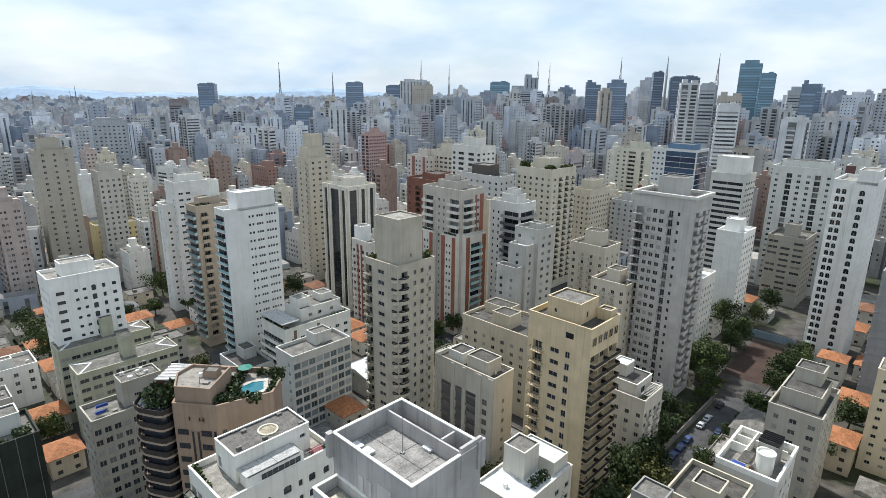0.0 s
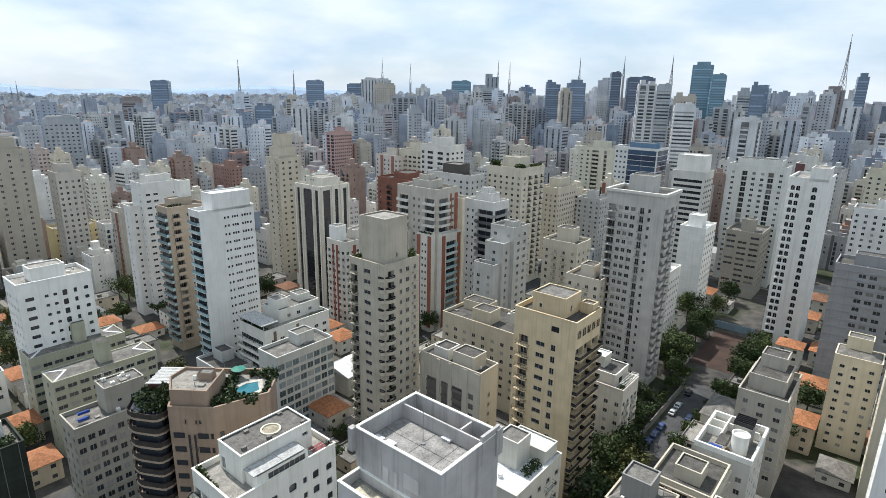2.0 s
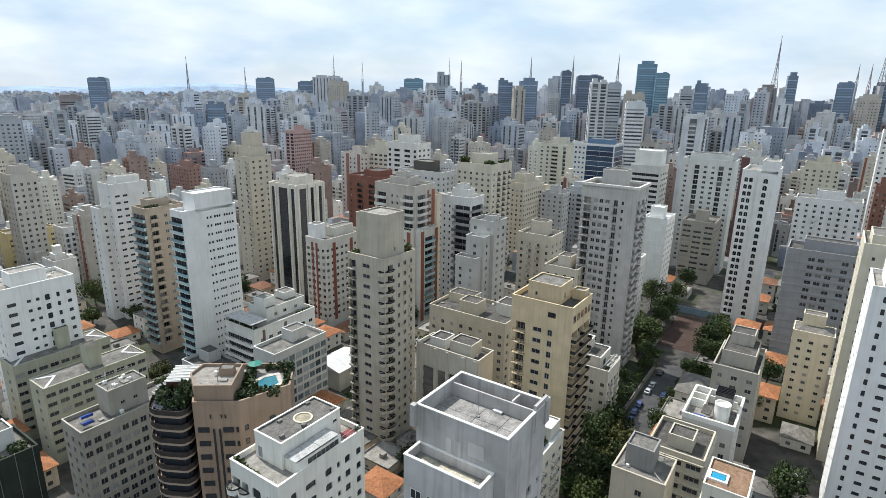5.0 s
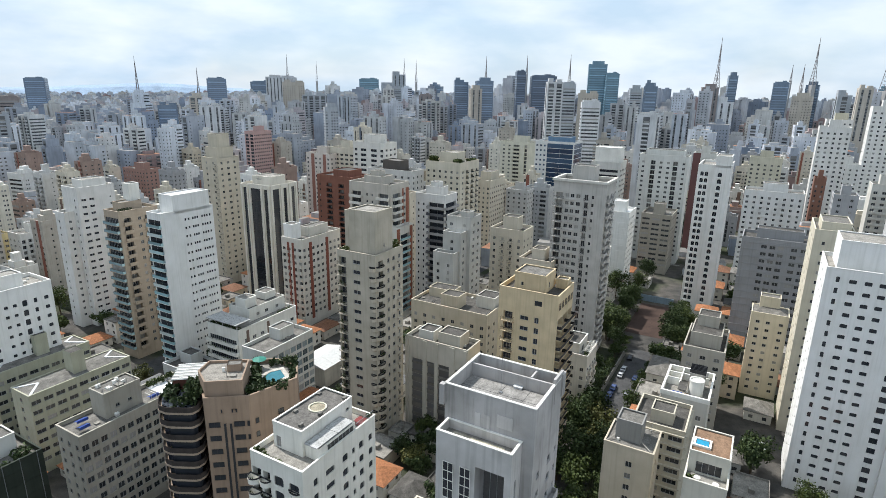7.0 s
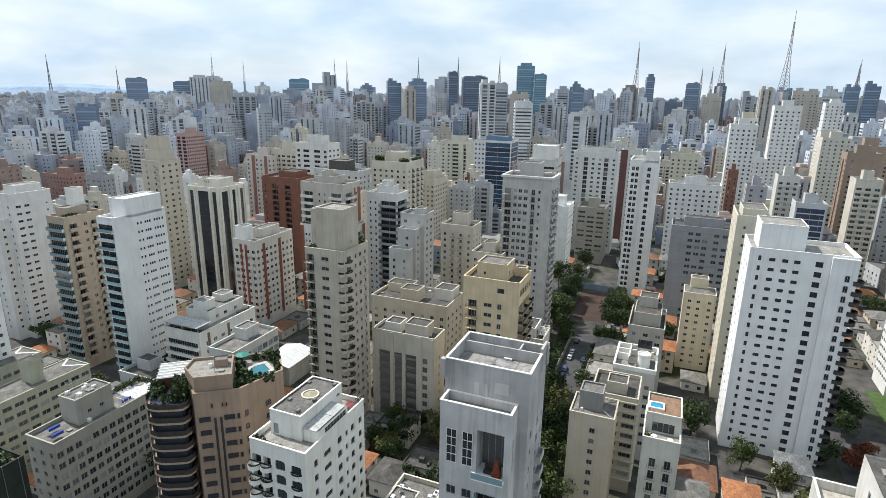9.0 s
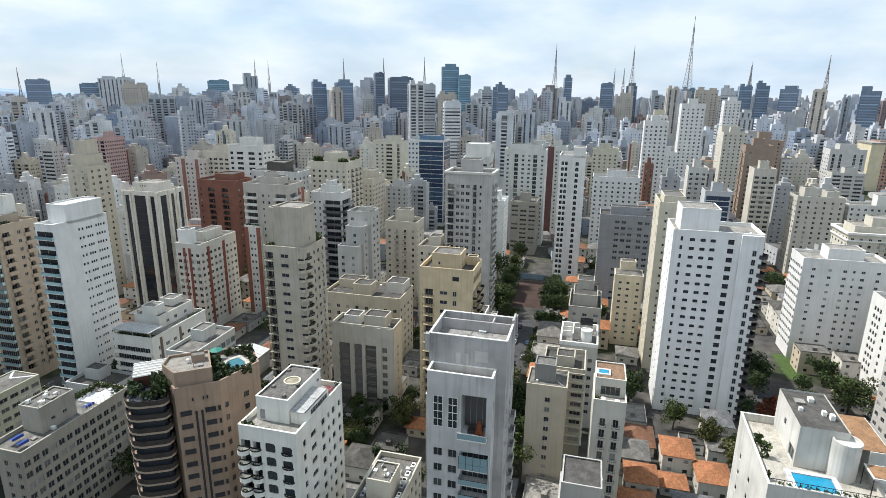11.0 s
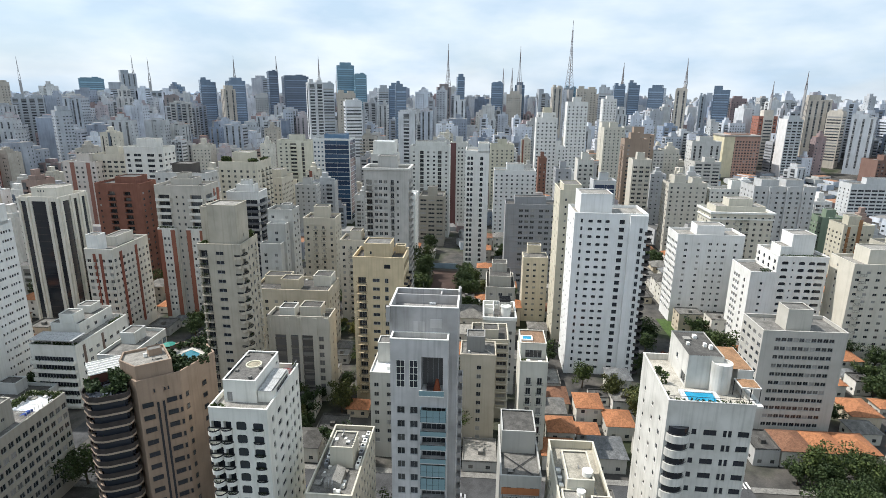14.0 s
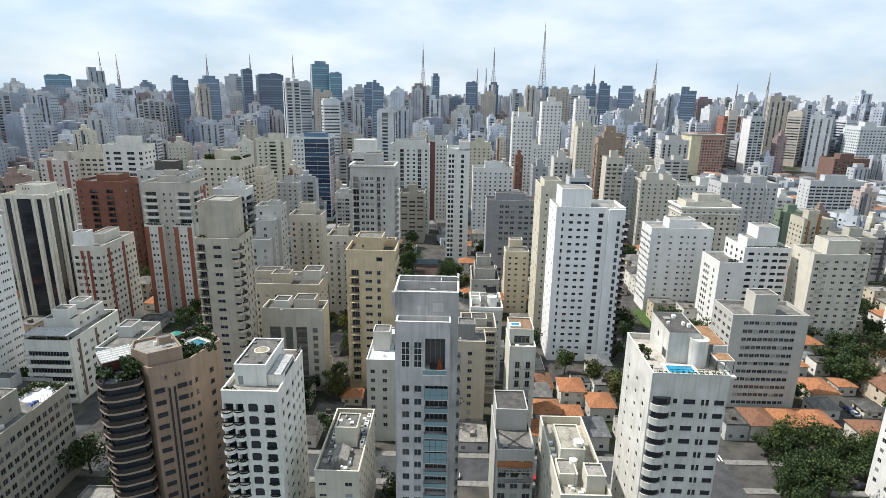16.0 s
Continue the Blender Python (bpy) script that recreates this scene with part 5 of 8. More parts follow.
root, wm = tower("pale tower with dark recessed vertical bays", 175.0, 286.2, 65.0, 14, 27.4, (0.62, 0.63, 0.62), {0: [(2.4, 1.4, 0.9, 1.2, "w"), (8, 2.6, 0.1, 2.4, "l"), (12.5, 1.6, 0.9, 1.3, "w"), (16.6, 1.6, 0.9, 1.3, "w"), (20.5, 2.6, 0.1, 2.4, "l"), (25.2, 1.4, 0.9, 1.2, "w")]}, caps=[(2, 3, 10, 21, 3.0)], single=False, roof=roof_dark)
root, wm = tower("maroon and white apartment tower", 205.7, 304.2, 64.5, 14, 13.0, (0.6, 0.6, 0.58), {0: even(13, 3, 1.2, lo=5, hi=13)}, single=False)
mb = MB()
mb.box(-0.12, 8.6, 2, 0.02, 13.0, 64.5)
part("maroon_panel", mb, [wall((0.15, 0.07, 0.07))], root)
root, wm = tower("brown-grey slab with broad ribbon windows", 156.8, 268.0, 34.5, 21.5, 16.3, (0.33, 0.31, 0.27), {0: even(16.3, 3, 4.0, 0.9, 1.1), 1: even(21.5, 6, 1.6)}, single=False, caps=[(6, 5, 6, 6, 5)], roof=roof_grey, bands=(0,))
root, wm = tower("white block with plain banded wall", 113.4, 237.1, 44.0, 16, 11.0, (0.7, 0.71, 0.71), {1: even(16, 5, 1.4)}, single=False, bands=(0, 1), caps=[(4, 3, 7, 6, 4.5)], roof=roof_white)
root, wm = tower("white block with pale sheet roof", 90.0, 214.5, 31.0, 14, 11.0, (0.7, 0.69, 0.66), {0: even(11, 3, 0.9), 1: even(14, 5, 1.1)}, single=False, caps=[(5, 4, 5, 5, 3)], roof=roof_white)

# grey tower with crown and side balconies
root, wm = tower("tall grey tower with stacked balconies and parapet crown", 68.3, 174.9, 69.3, 14.0, 19.7, (0.47, 0.46, 0.45),
                 {0: [(2.4, 2.6, 0.1, 2.2, "l"), (5.4, 1.3, 0.8, 1.3, "w"), (7.4, 1.3, 0.8, 1.3, "w"), (9.6, 1.5, 0.8, 1.3, "w"), (12.6, 1.3, 0.2, 2.1, "w"), (15.0, 0.8, 0.9, 1.2, "w")], 1: [(2.6, 2.8, 0.1, 2.2, "l"), (8, 2.6, 0.1, 2.2, "l"), (12, 1.6, 0.9, 1.2, "w")], 2: even(14, 3, 1.3)},
                 {0: [(2.4, 3.8, 0.9, "iron"), (12.6, 1.8, 0.6, "iron"), (7.0, 4.0, 0.4, "ledge")], 1: [(2.6, 3.6, 1.2, "solid"), (8, 3.6, 1.2, "solid")]}, caps=[(4, 6, 7, 8, 4.8)], roof=roof_grey, skip=3.5, par=1.6, single=False, stain=0.32)
mb = MB()
mb.ring(rect(-0.5, -0.5, 14.5, 20.2), 68.6, 69.5, 0.9)
part("cornice", mb, [wall((0.6, 0.59, 0.57))], root)
# white tower with rows of arched windows
root, wm = tower("tall white tower with columns of arched windows", 141.1, 205.7, 70.5, 22.0, 13.0, (0.76, 0.76, 0.76),
                 {0: [(1.8, 1.4, 0.6, 1.9, "a"), (3.6, 1.4, 0.6, 1.9, "a"), (9.0, 1.7, 0.5, 2.0, "a")], 1: [(3, 0.9, 0.9, 1.1, "w"), (9, 0.9, 0.9, 1.1, "w"), (16, 0.9, 0.9, 1.1, "w")]}, {0: [(2.7, 3.6, 0.5, "ledge"), (9.0, 2.2, 0.4, "ledge")]}, glass=glass_dark, single=False, caps=[(0.0, 0.2, 12, 6.0, 4.0)], stain=0.18, fins={0: [(6.4, 0.35, 0.35), (5.6, 0.2, 0.35)]}, roof=roof_pale)
# long grey slab
root, wm = tower("long grey slab with dark window bands and blank piers", 150.8, 162.1, 46.5, 14, 26.8, (0.3, 0.305, 0.325), {0: even(8, 3, 1.9, lo=6.5, hi=15.2) + even(8, 3, 1.9, lo=16.5, hi=26)}, single=False, caps=[(4, 6, 6, 16, 3.2)], roof=roof_dark, bands=(0,), proud=0.2)
root, wm = tower("white tower with balcony columns", 216.8, 243.2, 50.0, 14, 28.5, (0.7, 0.71, 0.72), {0: even(28.5, 8, 1.2), 1: even(14, 4, 1.2)}, {0: [(10, 2.6, 0.8, "solid"), (19, 2.6, 0.8, "solid")]}, single=False, caps=[(3, 8, 8, 12, 4)])
root, wm = tower("pale yellow block with flat roof", 263.0, 314.2, 60.0, 10, 19.4, (0.56, 0.54, 0.44), {0: even(19.4, 5, 1.3)}, single=False)
root, wm = tower("tall white tower with square windows", 279.9, 283.8, 82.0, 14, 16.5, (0.72, 0.72, 0.72), {0: even(16.5, 5, 1.2), 1: even(14, 4, 1.2), 2: even(14, 4, 1.2)}, single=False)
root, wm = tower("tall white tower with square windows", 337.0, 301.9, 94.0, 14, 17.6, (0.74, 0.74, 0.74), {0: even(17.6, 5, 1.2), 2: even(14, 3, 1.2)}, single=False)
root, wm = tower("cream tower with plain windows", 371.9, 286.9, 72.0, 12, 18.4, (0.58, 0.56, 0.5), {0: even(18.4, 5, 1.1)}, single=False)
root, wm = tower("brown clad tower with side balconies", 287.1, 205.6, 71.0, 12, 16.1, (0.32, 0.24, 0.19), {0: [(3, 1.4, 0.9, 1.2, "w")], 2: even(12, 3, 1.6)}, {2: [(6, 3, 0.9, "solid")]}, single=False)
root, wm = tower("cream tower with wide balcony slabs", 266.0, 187.5, 60.0, 12, 12.0, (0.55, 0.52, 0.46), {0: even(12, 3, 2.4, 0.3, 1.9)}, {0: [(6, 10.5, 0.8, "solid")]}, single=False)
root, wm = tower("low block of blue glass", 225.9, 184.0, 50.0, 12, 13.7, (0.5, 0.52, 0.55), {0: [(6.8, 12, 0.3, 2.4, "w")]}, glass=window_glass("blue_glass", True, DARK), single=False)
root, wm = tower("grey tower with a sloping top", 217.9, 212.9, 54.5, 12, 10.0, (0.36, 0.37, 0.4), {0: even(10, 2, 1.2), 2: even(12, 4, 1.6)}, single=False)
root, wm = tower("white tower with chamfered top", 299.9, 291.1, 58.5, 12, 13.8, (0.74, 0.75, 0.76), {0: even(13.8, 4, 1.0)}, single=False)
root, wm = tower("narrow block of red brick", 253.9, 268.7, 54.0, 10, 6.0, (0.22, 0.11, 0.08), {0: even(6, 2, 0.9)}, single=False)
root, wm = tower("pale tower with shallow balconies", 240.4, 213.5, 59.0, 12, 10.6, (0.58, 0.57, 0.54), {0: even(10.6, 3, 1.6)}, {0: [(5.3, 7, 0.7, "solid")]}, single=False)

# white tower with rounded windows and half-round balconies, and the cream slab behind it
root, wm = tower("large white tower with rounded windows and half-round balconies", 105.8, 81.0, 61.4, 16, 25.2, (0.77, 0.78, 0.8),
                 {0: [(2.6, 0.75, 0.8, 1.4, "r"), (5.6, 1.5, 0.85, 1.0, "r"), (8.6, 1.5, 0.85, 1.0, "r"), (11.4, 1.5, 0.85, 1.0, "r"), (16.4, 1.7, 0.6, 1.5, "w"), (21.8, 1.2, 0.5, 1.9, "a")], 2: even(16, 3, 0.9, 0.9, 1.0, "r")},
                 {}, fh=2.78, zf=1.6, stain=0.16, glass=glass_dark, frame=dark_metal, caps=[(3.0, 12.0, 11.5, 11.0, 6.2)], roof=roof_pale, mess=4)
for i in range(20):
    me = shared(("half_round",), lambda: balcony_mesh(3.6, 1.9, "round").mesh("balcony", [plain("dark_parapet", (0.07, 0.065, 0.065), 0.5), glass_teal, dark_metal]))
    ob = new("balcony", me)
    ob.parent = root
    ob.matrix_local = pose(0.5, 0.1, 1.6 + 2.78 * i, 0, 0, -30)
    ob = new("window", shared(("hrw",), lambda: window_mesh(2.2, 2.0, "a", 0.05).mesh("window", [glass_dark, dark_metal, wm])))
    ob.parent = root
    ob.matrix_local = pose(1.5, -0.06, 1.65 + 2.78 * i, 0, 0, 0)
mb = MB()
mb.box(-0.9, 0.2, 1, 0, 6.2, 61.0)
part("corner_bay", mb, [wm], root)
for i in range(20):
    ob = new("window", shared(("bay",), lambda: window_mesh(1.1, 1.8, "a", 0.05).mesh("window", [glass_dark, alu, wm])))
    ob.parent = root
    ob.matrix_local = pose(-0.96, 2.4, 2.1 + 2.78 * i, 0, 0, -90)
for s in (9.5, 13.8):
    mb = MB()
    mb.box(6, s, 66.6, 6.06, s + 0.06, 70)
    part("aerial", mb, [grey_metal], root)
root, wm = tower("plain cream slab tower with narrow side", 112.1, 114.7, 64.3, 18, 9.5, (0.6, 0.56, 0.46), {0: [(2.5, 0.8, 0.9, 1.0, "w")], 2: even(18, 3, 1.0)}, caps=[(2, 1, 12, 7, 2.0)], roof=roof_grey, single=True, mess=2)

# ---------------------------------------------------------------- right middle ground
root, wm = tower("narrow cream tower with paired square windows", 117.1, 136.2, 30.4, 9.0, 11.0, (0.62, 0.56, 0.44), {0: [(2.2, 1.2, 0.9, 1.0, "w"), (5.2, 1.2, 0.9, 1.0, "w"), (9.0, 1.2, 0.9, 1.0, "w")], 2: even(9, 2, 1.0)}, fh=2.7, zf=1.5, caps=[(4, 3, 4.5, 6, 4.6)], roof=roof_grey)
mb = MB()
k = len(mb.v)
mb.v += [(0.3, 0.3, 30.2), (8.7, 0.3, 30.2), (8.7, 10.7, 30.2), (0.3, 10.7, 30.2), (4.5, 3.5, 31.6), (4.5, 7.5, 31.6)]
mb.f += [(k, k + 1, k + 4), (k + 1, k + 2, k + 5, k + 4), (k + 2, k + 3, k + 5), (k + 3, k, k + 4, k + 5)]
mb.m += [0] * 4
part("hipped_roof", mb, [roof_grey], root)
root, wm = tower("weathered grey block with stepped roof sheds", 82.1, 120.4, 28.0, 19.3, 11.3, (0.4, 0.38, 0.34), {0: [(2, 1.2, 0.9, 1.2, "w"), (5.6, 1.6, 0.9, 1.2, "w"), (9.4, 1.6, 0.9, 1.2, "w")], 1: even(19.3, 5, 1.2)}, caps=[(4, 1.5, 12, 8.5, 3.2), (11, 3, 6, 6, 6.4)], roof=roof_dark, fh=2.8)
root, wm = tower("white-walled building with roof terrace and round stair drum", 60.2, 96.9, 27.5, 15.5, 11.0, (0.6, 0.59, 0.56), {0: even(11, 3, 1.2), 1: even(15.5, 4, 1.2)}, caps=[], roof=roof_pale, mess=2)
mb = MB()
mb.ring(rect(-0.2, -0.2, 15.7, 11.2), 27.4, 28.6, 0.5)
mb.prism(arc(4.8, 3.4, 1.7, 0, 345, 23), 26.5, 30.6, 0)
mb.ring(arc(4.8, 3.4, 1.8, 0, 345, 23), 30.6, 31.0, 0.25, 0)
part("stair_drum", mb, [white_paint], root)
mb = MB()
mb.box(6.5, 1.8, 26.5, 11, 5.4, 31.6)
part("tank_house", mb, [wall((0.36, 0.35, 0.33), 0.5)], root, "weathered concrete tank house")
mb = MB()
for k in range(6):
    mb.box(6.7 + 0.75 * k, 1.7, 31.6, 6.82 + 0.75 * k, 5.5, 32.5)
part("roof_grille", mb, [dark_metal], root)
for x0, y0, x1, y1, h in ((5.5, 7.3, 15.0, 7.6, 28.8), (8.0, 7.6, 8.3, 10.6, 28.6), (11.4, 7.6, 11.7, 10.6, 28.6), (12.0, 1.0, 12.3, 7.3, 28.4)):
    mb = MB()
    mb.box(x0, y0, 26.5, x1, y1, h)
    part("terrace_wall", mb, [white_paint], root)
mb = MB()
mb.box(1.0, 5.4, 29.0, 5.6, 7.4, 29.15)
part("canopy", mb, [roof_dark], root)
mb = MB()
for k in range(5):
    mb.box(12.5, 1.4 + k * 1.1, 28.4, 15.2, 1.55 + k * 1.1, 28.5)
    mb.box(12.6 + k * 0.6, 1.4, 28.5, 12.7 + k * 0.6, 6.0, 28.6)
part("glass_pergola", mb, [grey_metal], root)
mb = MB()
mb.prism(rect(1.5, 6.5, 4.0, 9.0), 26.5, 26.9, 0)
part("pool", mb, [blue_tarp], root, "small dark blue roof pool")
mb = MB()
mb.box(2, 4.5, 26.5, 4.5, 6, 26.62)
part("deck", mb, [plain("timber", (0.3, 0.17, 0.07))], root)
root, wm = tower("cream block with horizontal sun-shading bands", 47.5, 87.0, 27.5, 13.0, 11.5, (0.5, 0.46, 0.38), {0: even(11.5, 3, 3.0, 0.9, 1.2), 1: even(13, 4, 1.4)}, bands=(0, 1), proud=0.5, fh=2.8, caps=[(3, 3, 5, 5, 2)], roof=roof_dark)
root, wm = tower("plain beige slab with one window column", 34.1, 77.8, 29.8, 9.4, 10.1, (0.47, 0.42, 0.34), {0: [(5.4, 1.3, 0.8, 1.3, "w")], 1: [(4, 1.0, 0.9, 1.0, "w")]}, fh=2.8, zf=2, par=0.3, caps=[(2.6, 3.2, 5, 5.2, 4.4, (0.25, 0.25, 0.25))], roof=roof_grey, mess=3)
for a, b in (((0.3, 0.3), (2.6, 3.2)), ((0.3, 9.8), (2.6, 8.4)), ((9.1, 0.3), (7.6, 3.2)), ((9.1, 9.8), (7.6, 8.4))):
    d = (Vector(b) - Vector(a)).normalized()
    n_ = Vector((-d.y, d.x)) * 0.14
    hb = MB()
    hb.quad(*[(v.x, v.y, z) for v, z in ((Vector(a) - n_, 29.7), (Vector(a) + n_, 29.7), (Vector(b) + n_, 30.5), (Vector(b) - n_, 30.5))])
    part("hip_flashing", hb, [roof_pale], root)
root, wm = tower("white building with planted terrace and tile-paved roof", 39.7, 63.3, 32.0, 13.0, 7.4, (0.58, 0.57, 0.52), {0: [(2.4, 1.3, 0.2, 2.1, "w"), (5.4, 1.3, 0.2, 2.1, "w")], 1: even(13, 4, 1.3)}, {0: [(2.4, 1.9, 0.4, "iron"), (5.4, 1.9, 0.4, "iron")]}, fh=3.0, caps=[], roof=roof_pale, par=1.0, mess=0)
cap(root, 4.0, 0.2, 9.0, 7.0, 31.0, 4.6, wm, roofing((0.24, 0.15, 0.095), 1.5, 1.2), True, [(0, (3.6, 4.5, 0.3, 2.3, "w"))])
mb = MB()
mb.prism(rect(6.5, 4.2, 8.4, 6.4), 35.35, 35.6, 0)
mb.ring(rect(6.4, 4.1, 8.5, 6.5), 35.3, 35.75, -0.4, 1)
part("pool", mb, [pool_water, white_paint], root, "small bright blue roof pool")
for x, y in ((1.2, 2.0), (1.6, 5.2)):
    mb = MB()
    mb.prism(arc(x, y, 0.6, 0, 345, 11), 31.7, 31.76)
    mb.prism(arc(x, y, 0.08, 0, 300, 5), 31.0, 31.7)
    part("garden_table", mb, [white_paint], root)
plant_clumps(root, [(0.4, 5.8, 31.0, 1.2, 7.0, 32.6)], 31)

# white tower with roof pool
rx, ry, ryaw = 29.1, 6.6, 47.5
plot(rx, ry, 18.7, 14.5, ryaw)
root = thing("apartment_building", rx, ry, 0, ryaw, "white tower with roof pool, curved balconies and stair drum", "apartment block")
wm = wall((0.62, 0.61, 0.585), 0.42)
block(root, 0, 0, 18.7, 14.5, 0, 50.4, wm, {0: [(4.9, 0.8, 0.9, 1.1, "w"), (7.6, 2.2, 0.85, 1.1, "w"), (10.1, 0.6, 0.7, 1.3, "w"), (10.95, 0.6, 0.7, 1.3, "w"), (13.2, 1.9, 0.85, 1.1, "w")], 2: [(4, 0.9, 1.0, 0.9, "w"), (10, 0.9, 1.0, 0.9, "w"), (15, 1.0, 0.9, 1.0, "w")]},
      {0: [(2.2, 4.0, 1.3, "bay")]}, fh=2.9, zf=2.6, skip=2.2, par=1.2, roof=roofing((0.46, 0.43, 0.37), 1.2), glass=glass_dark, frame=dark_metal)
cap(root, 7.2, 3.4, 11.3, 6.2, 49.2, 6.6, wm, roof_dark, False, [(2, (5, 1.0, 3.0, 1.2, "w")), (2, (9.5, 2.4, 0.3, 2.0, "w"))])
clutter(root, 9, 4, 17, 8, 55.5, 5, 19)
mb = MB()
mb.prism(arc(6.8, 3.8, 1.8, 0, 345, 23), 49.2, 54.6, 0)
mb.ring(arc(6.8, 3.8, 1.8, 0, 345, 23), 54.6, 54.95, 0.2, 0)
part("stair_drum", mb, [wm], root)
mb = MB()
mb.box(8, -2.4, 49.2, 18, 0.3, 53.0, 0)
mb.box(8.2, -2.2, 53.0, 17.8, 2.0, 53.1, 1)
mb.box(1.2, -1.8, 49.2, 7.5, 0.0, 49.6, 0)
mb.box(2.4, -1.6, 52.2, 5.8, 1.8, 52.4, 0)
mb.box(2.6, -1.4, 52.4, 5.6, 1.6, 52.46, 1)
part("terrace_rooms", mb, [wm, roofing((0.3, 0.17, 0.09), 1.4)], root, "white roof rooms with brown decking")
mb = MB()
for x, y in ((2.5, -1.5), (2.5, 0.1), (2.5, 1.7), (5.7, -1.5), (5.7, 1.7)):
    mb.box(x - 0.05, y - 0.05, 49.2, x + 0.05, y + 0.05, 52.2)
part("pergola_posts", mb, [dark_metal], root)
mb = MB()
mb.prism(rect(1.6, 5.6, 4.8, 10.4), 49.2, 49.62, 0)
mb.ring(rect(1.5, 5.5, 4.9, 10.5), 49.2, 49.7, -0.7, 1)
part("pool", mb, [pool_water, roof_white], root, "bright turquoise roof pool")
rnd = random.Random(6)
for i in range(13):
    x, y = (0.5, 0.8 + i * 1.1) if i < 12 else (3, 13.8)
    mb = MB()
    mb.prism(arc(x, y, 0.26, 0, 315, 7), 49.2, 49.8)
    pot = part("plant_pot", mb, [dark_metal], root)
    plant_clumps(pot, [(x - 0.35, y - 0.35, 49.8, x + 0.35, y + 0.35, 50.7)], i, None, "leaves", 0.16, 18)
plant_clumps(root, [(8, 12.5, 49.2, 9, 13.8, 51.6), (11, 12.8, 49.2, 12, 13.9, 51.0)], 33)
mb = MB()
for k in range(15):
    mb.box(0.05, 0.3 + k * 0.95, 50.5, 0.1, 0.35 + k * 0.95, 51.3)
mb.box(0.04, 0.2, 51.3, 0.11, 14.3, 51.36)
part("railing", mb, [dark_metal], root)

# low roofs at the feet of the towers
root, wm = tower("cream building with machinery crowded on its roof", -22.5, 57.0, 23.5, 24.5, 9.5, (0.55, 0.52, 0.44), {0: [(1.6, 1.6, 1.0, 0.7, "w"), (7.2, 1.6, 0.9, 1.0, "w")], 1: even(24.5, 9, 1.2)}, caps=[(10, 2.0, 6, 5, 4.0)], roof=roof_grey, mess=40, fh=2.8, zf=2)
clutter(root, 10.5, 2.5, 14.5, 6, 26.6, 12, 91)
mb = MB()
mb.box(3, 3, 22.5, 8, 6.5, 23.9)
k = len(mb.v)
mb.v += [(3, 3, 23.9), (8, 3, 23.9), (8, 6.5, 23.9), (3, 6.5, 23.9), (3, 4.75, 24.8), (8, 4.75, 24.8)]
mb.f += [(k, k + 1, k + 5, k + 4), (k + 2, k + 3, k + 4, k + 5), (k + 1, k + 2, k + 5), (k + 3, k, k + 4)]
mb.m += [0] * 4
part("roof_shed", mb, [roof_pale], root)
root, wm = tower("grey office block with bracing on its flat roofs", 12.5, 38.8, 23.5, 19.0, 8.6, (0.42, 0.42, 0.41), {0: even(8.6, 3, 1.8, 0.6, 1.6), 1: even(19, 6, 1.4)}, {0: [(4.3, 7.6, 1.0, "iron", (4, 7))]}, caps=[], roof=roof_grey, mess=3)
mb = MB()
for a, b in (((0.6, 0.6), (8.6, 8.0)), ((8.6, 0.6), (0.6, 8.0))):
    d = (Vector(b) - Vector(a)).normalized()
    n = Vector((-d.y, d.x)) * 0.12
    k = len(mb.v)
    mb.v += [(*(Vector(a) + n), 22.75), (*(Vector(a) - n), 22.75), (*(Vector(b) - n), 22.75), (*(Vector(b) + n), 22.75)]
    mb.f.append((k, k + 1, k + 2, k + 3))
    mb.m.append(0)
part("roof_joint", mb, [dark_metal], root)
cap(root, 9.5, 0.6, 9, 7.6, 22.5, 5.6, wm, roof_dark, True)
mb = MB()
mb.box(-0.1, 0.3, 19.0, 0.0, 8.3, 20.6)
part("orange_panel", mb, [wall((0.42, 0.16, 0.06))], root)
plant_clumps(root, [(-1.0, 1, 17.5, -0.4, 7.5, 18.6)], 41)
root, wm = tower("cream building with deep walled roof and tanks", 7.6, 15.6, 28.6, 27.0, 9.6, (0.56, 0.53, 0.45), {2: even(27, 9, 1.0), 0: even(9.6, 3, 1.2)}, caps=[(10, 3, 9, 5, 3.0)], roof=roofing((0.36, 0.33, 0.27), 1.5), par=1.8, mess=22)
cap(root, 2.5, 0.6, 4.0, 3.6, 26.8, 4.2, wm, roof_pale)
cap(root, 5.0, 5.4, 5.0, 3.6, 26.8, 2.6, wm, roof_pale)
for i in range(7):
    mb = MB()
    mb.box(11.0 + 1.1 * i, 8.2, 26.8, 11.9 + 1.1 * i, 9.1, 28.0 + 0.5 * (i % 2))
    mb.box(11.1 + 1.1 * i, 8.15, 27.0, 11.8 + 1.1 * i, 8.2, 27.9)
    part("condenser", mb, [white_paint if i % 2 else grey_metal], root)
clutter(root, 0.8, 4.6, 4.6, 8.4, 26.8, 9, 52)
clutter(root, 10.5, 3.2, 18.0, 7.4, 29.7, 12, 53)
tank(root, 12, 4, 29.8, 1.0, 2.4)
tank(root, 9.2, 5.5, 26.8, 0.8, 3.0)
for i in range(5):
    mb = MB()
    mb.box(5.5 + 0.7 * i, 3.2, 26.8, 5.6 + 0.7 * i, 3.3, 31.5)
    part("mast", mb, [grey_metal], root)

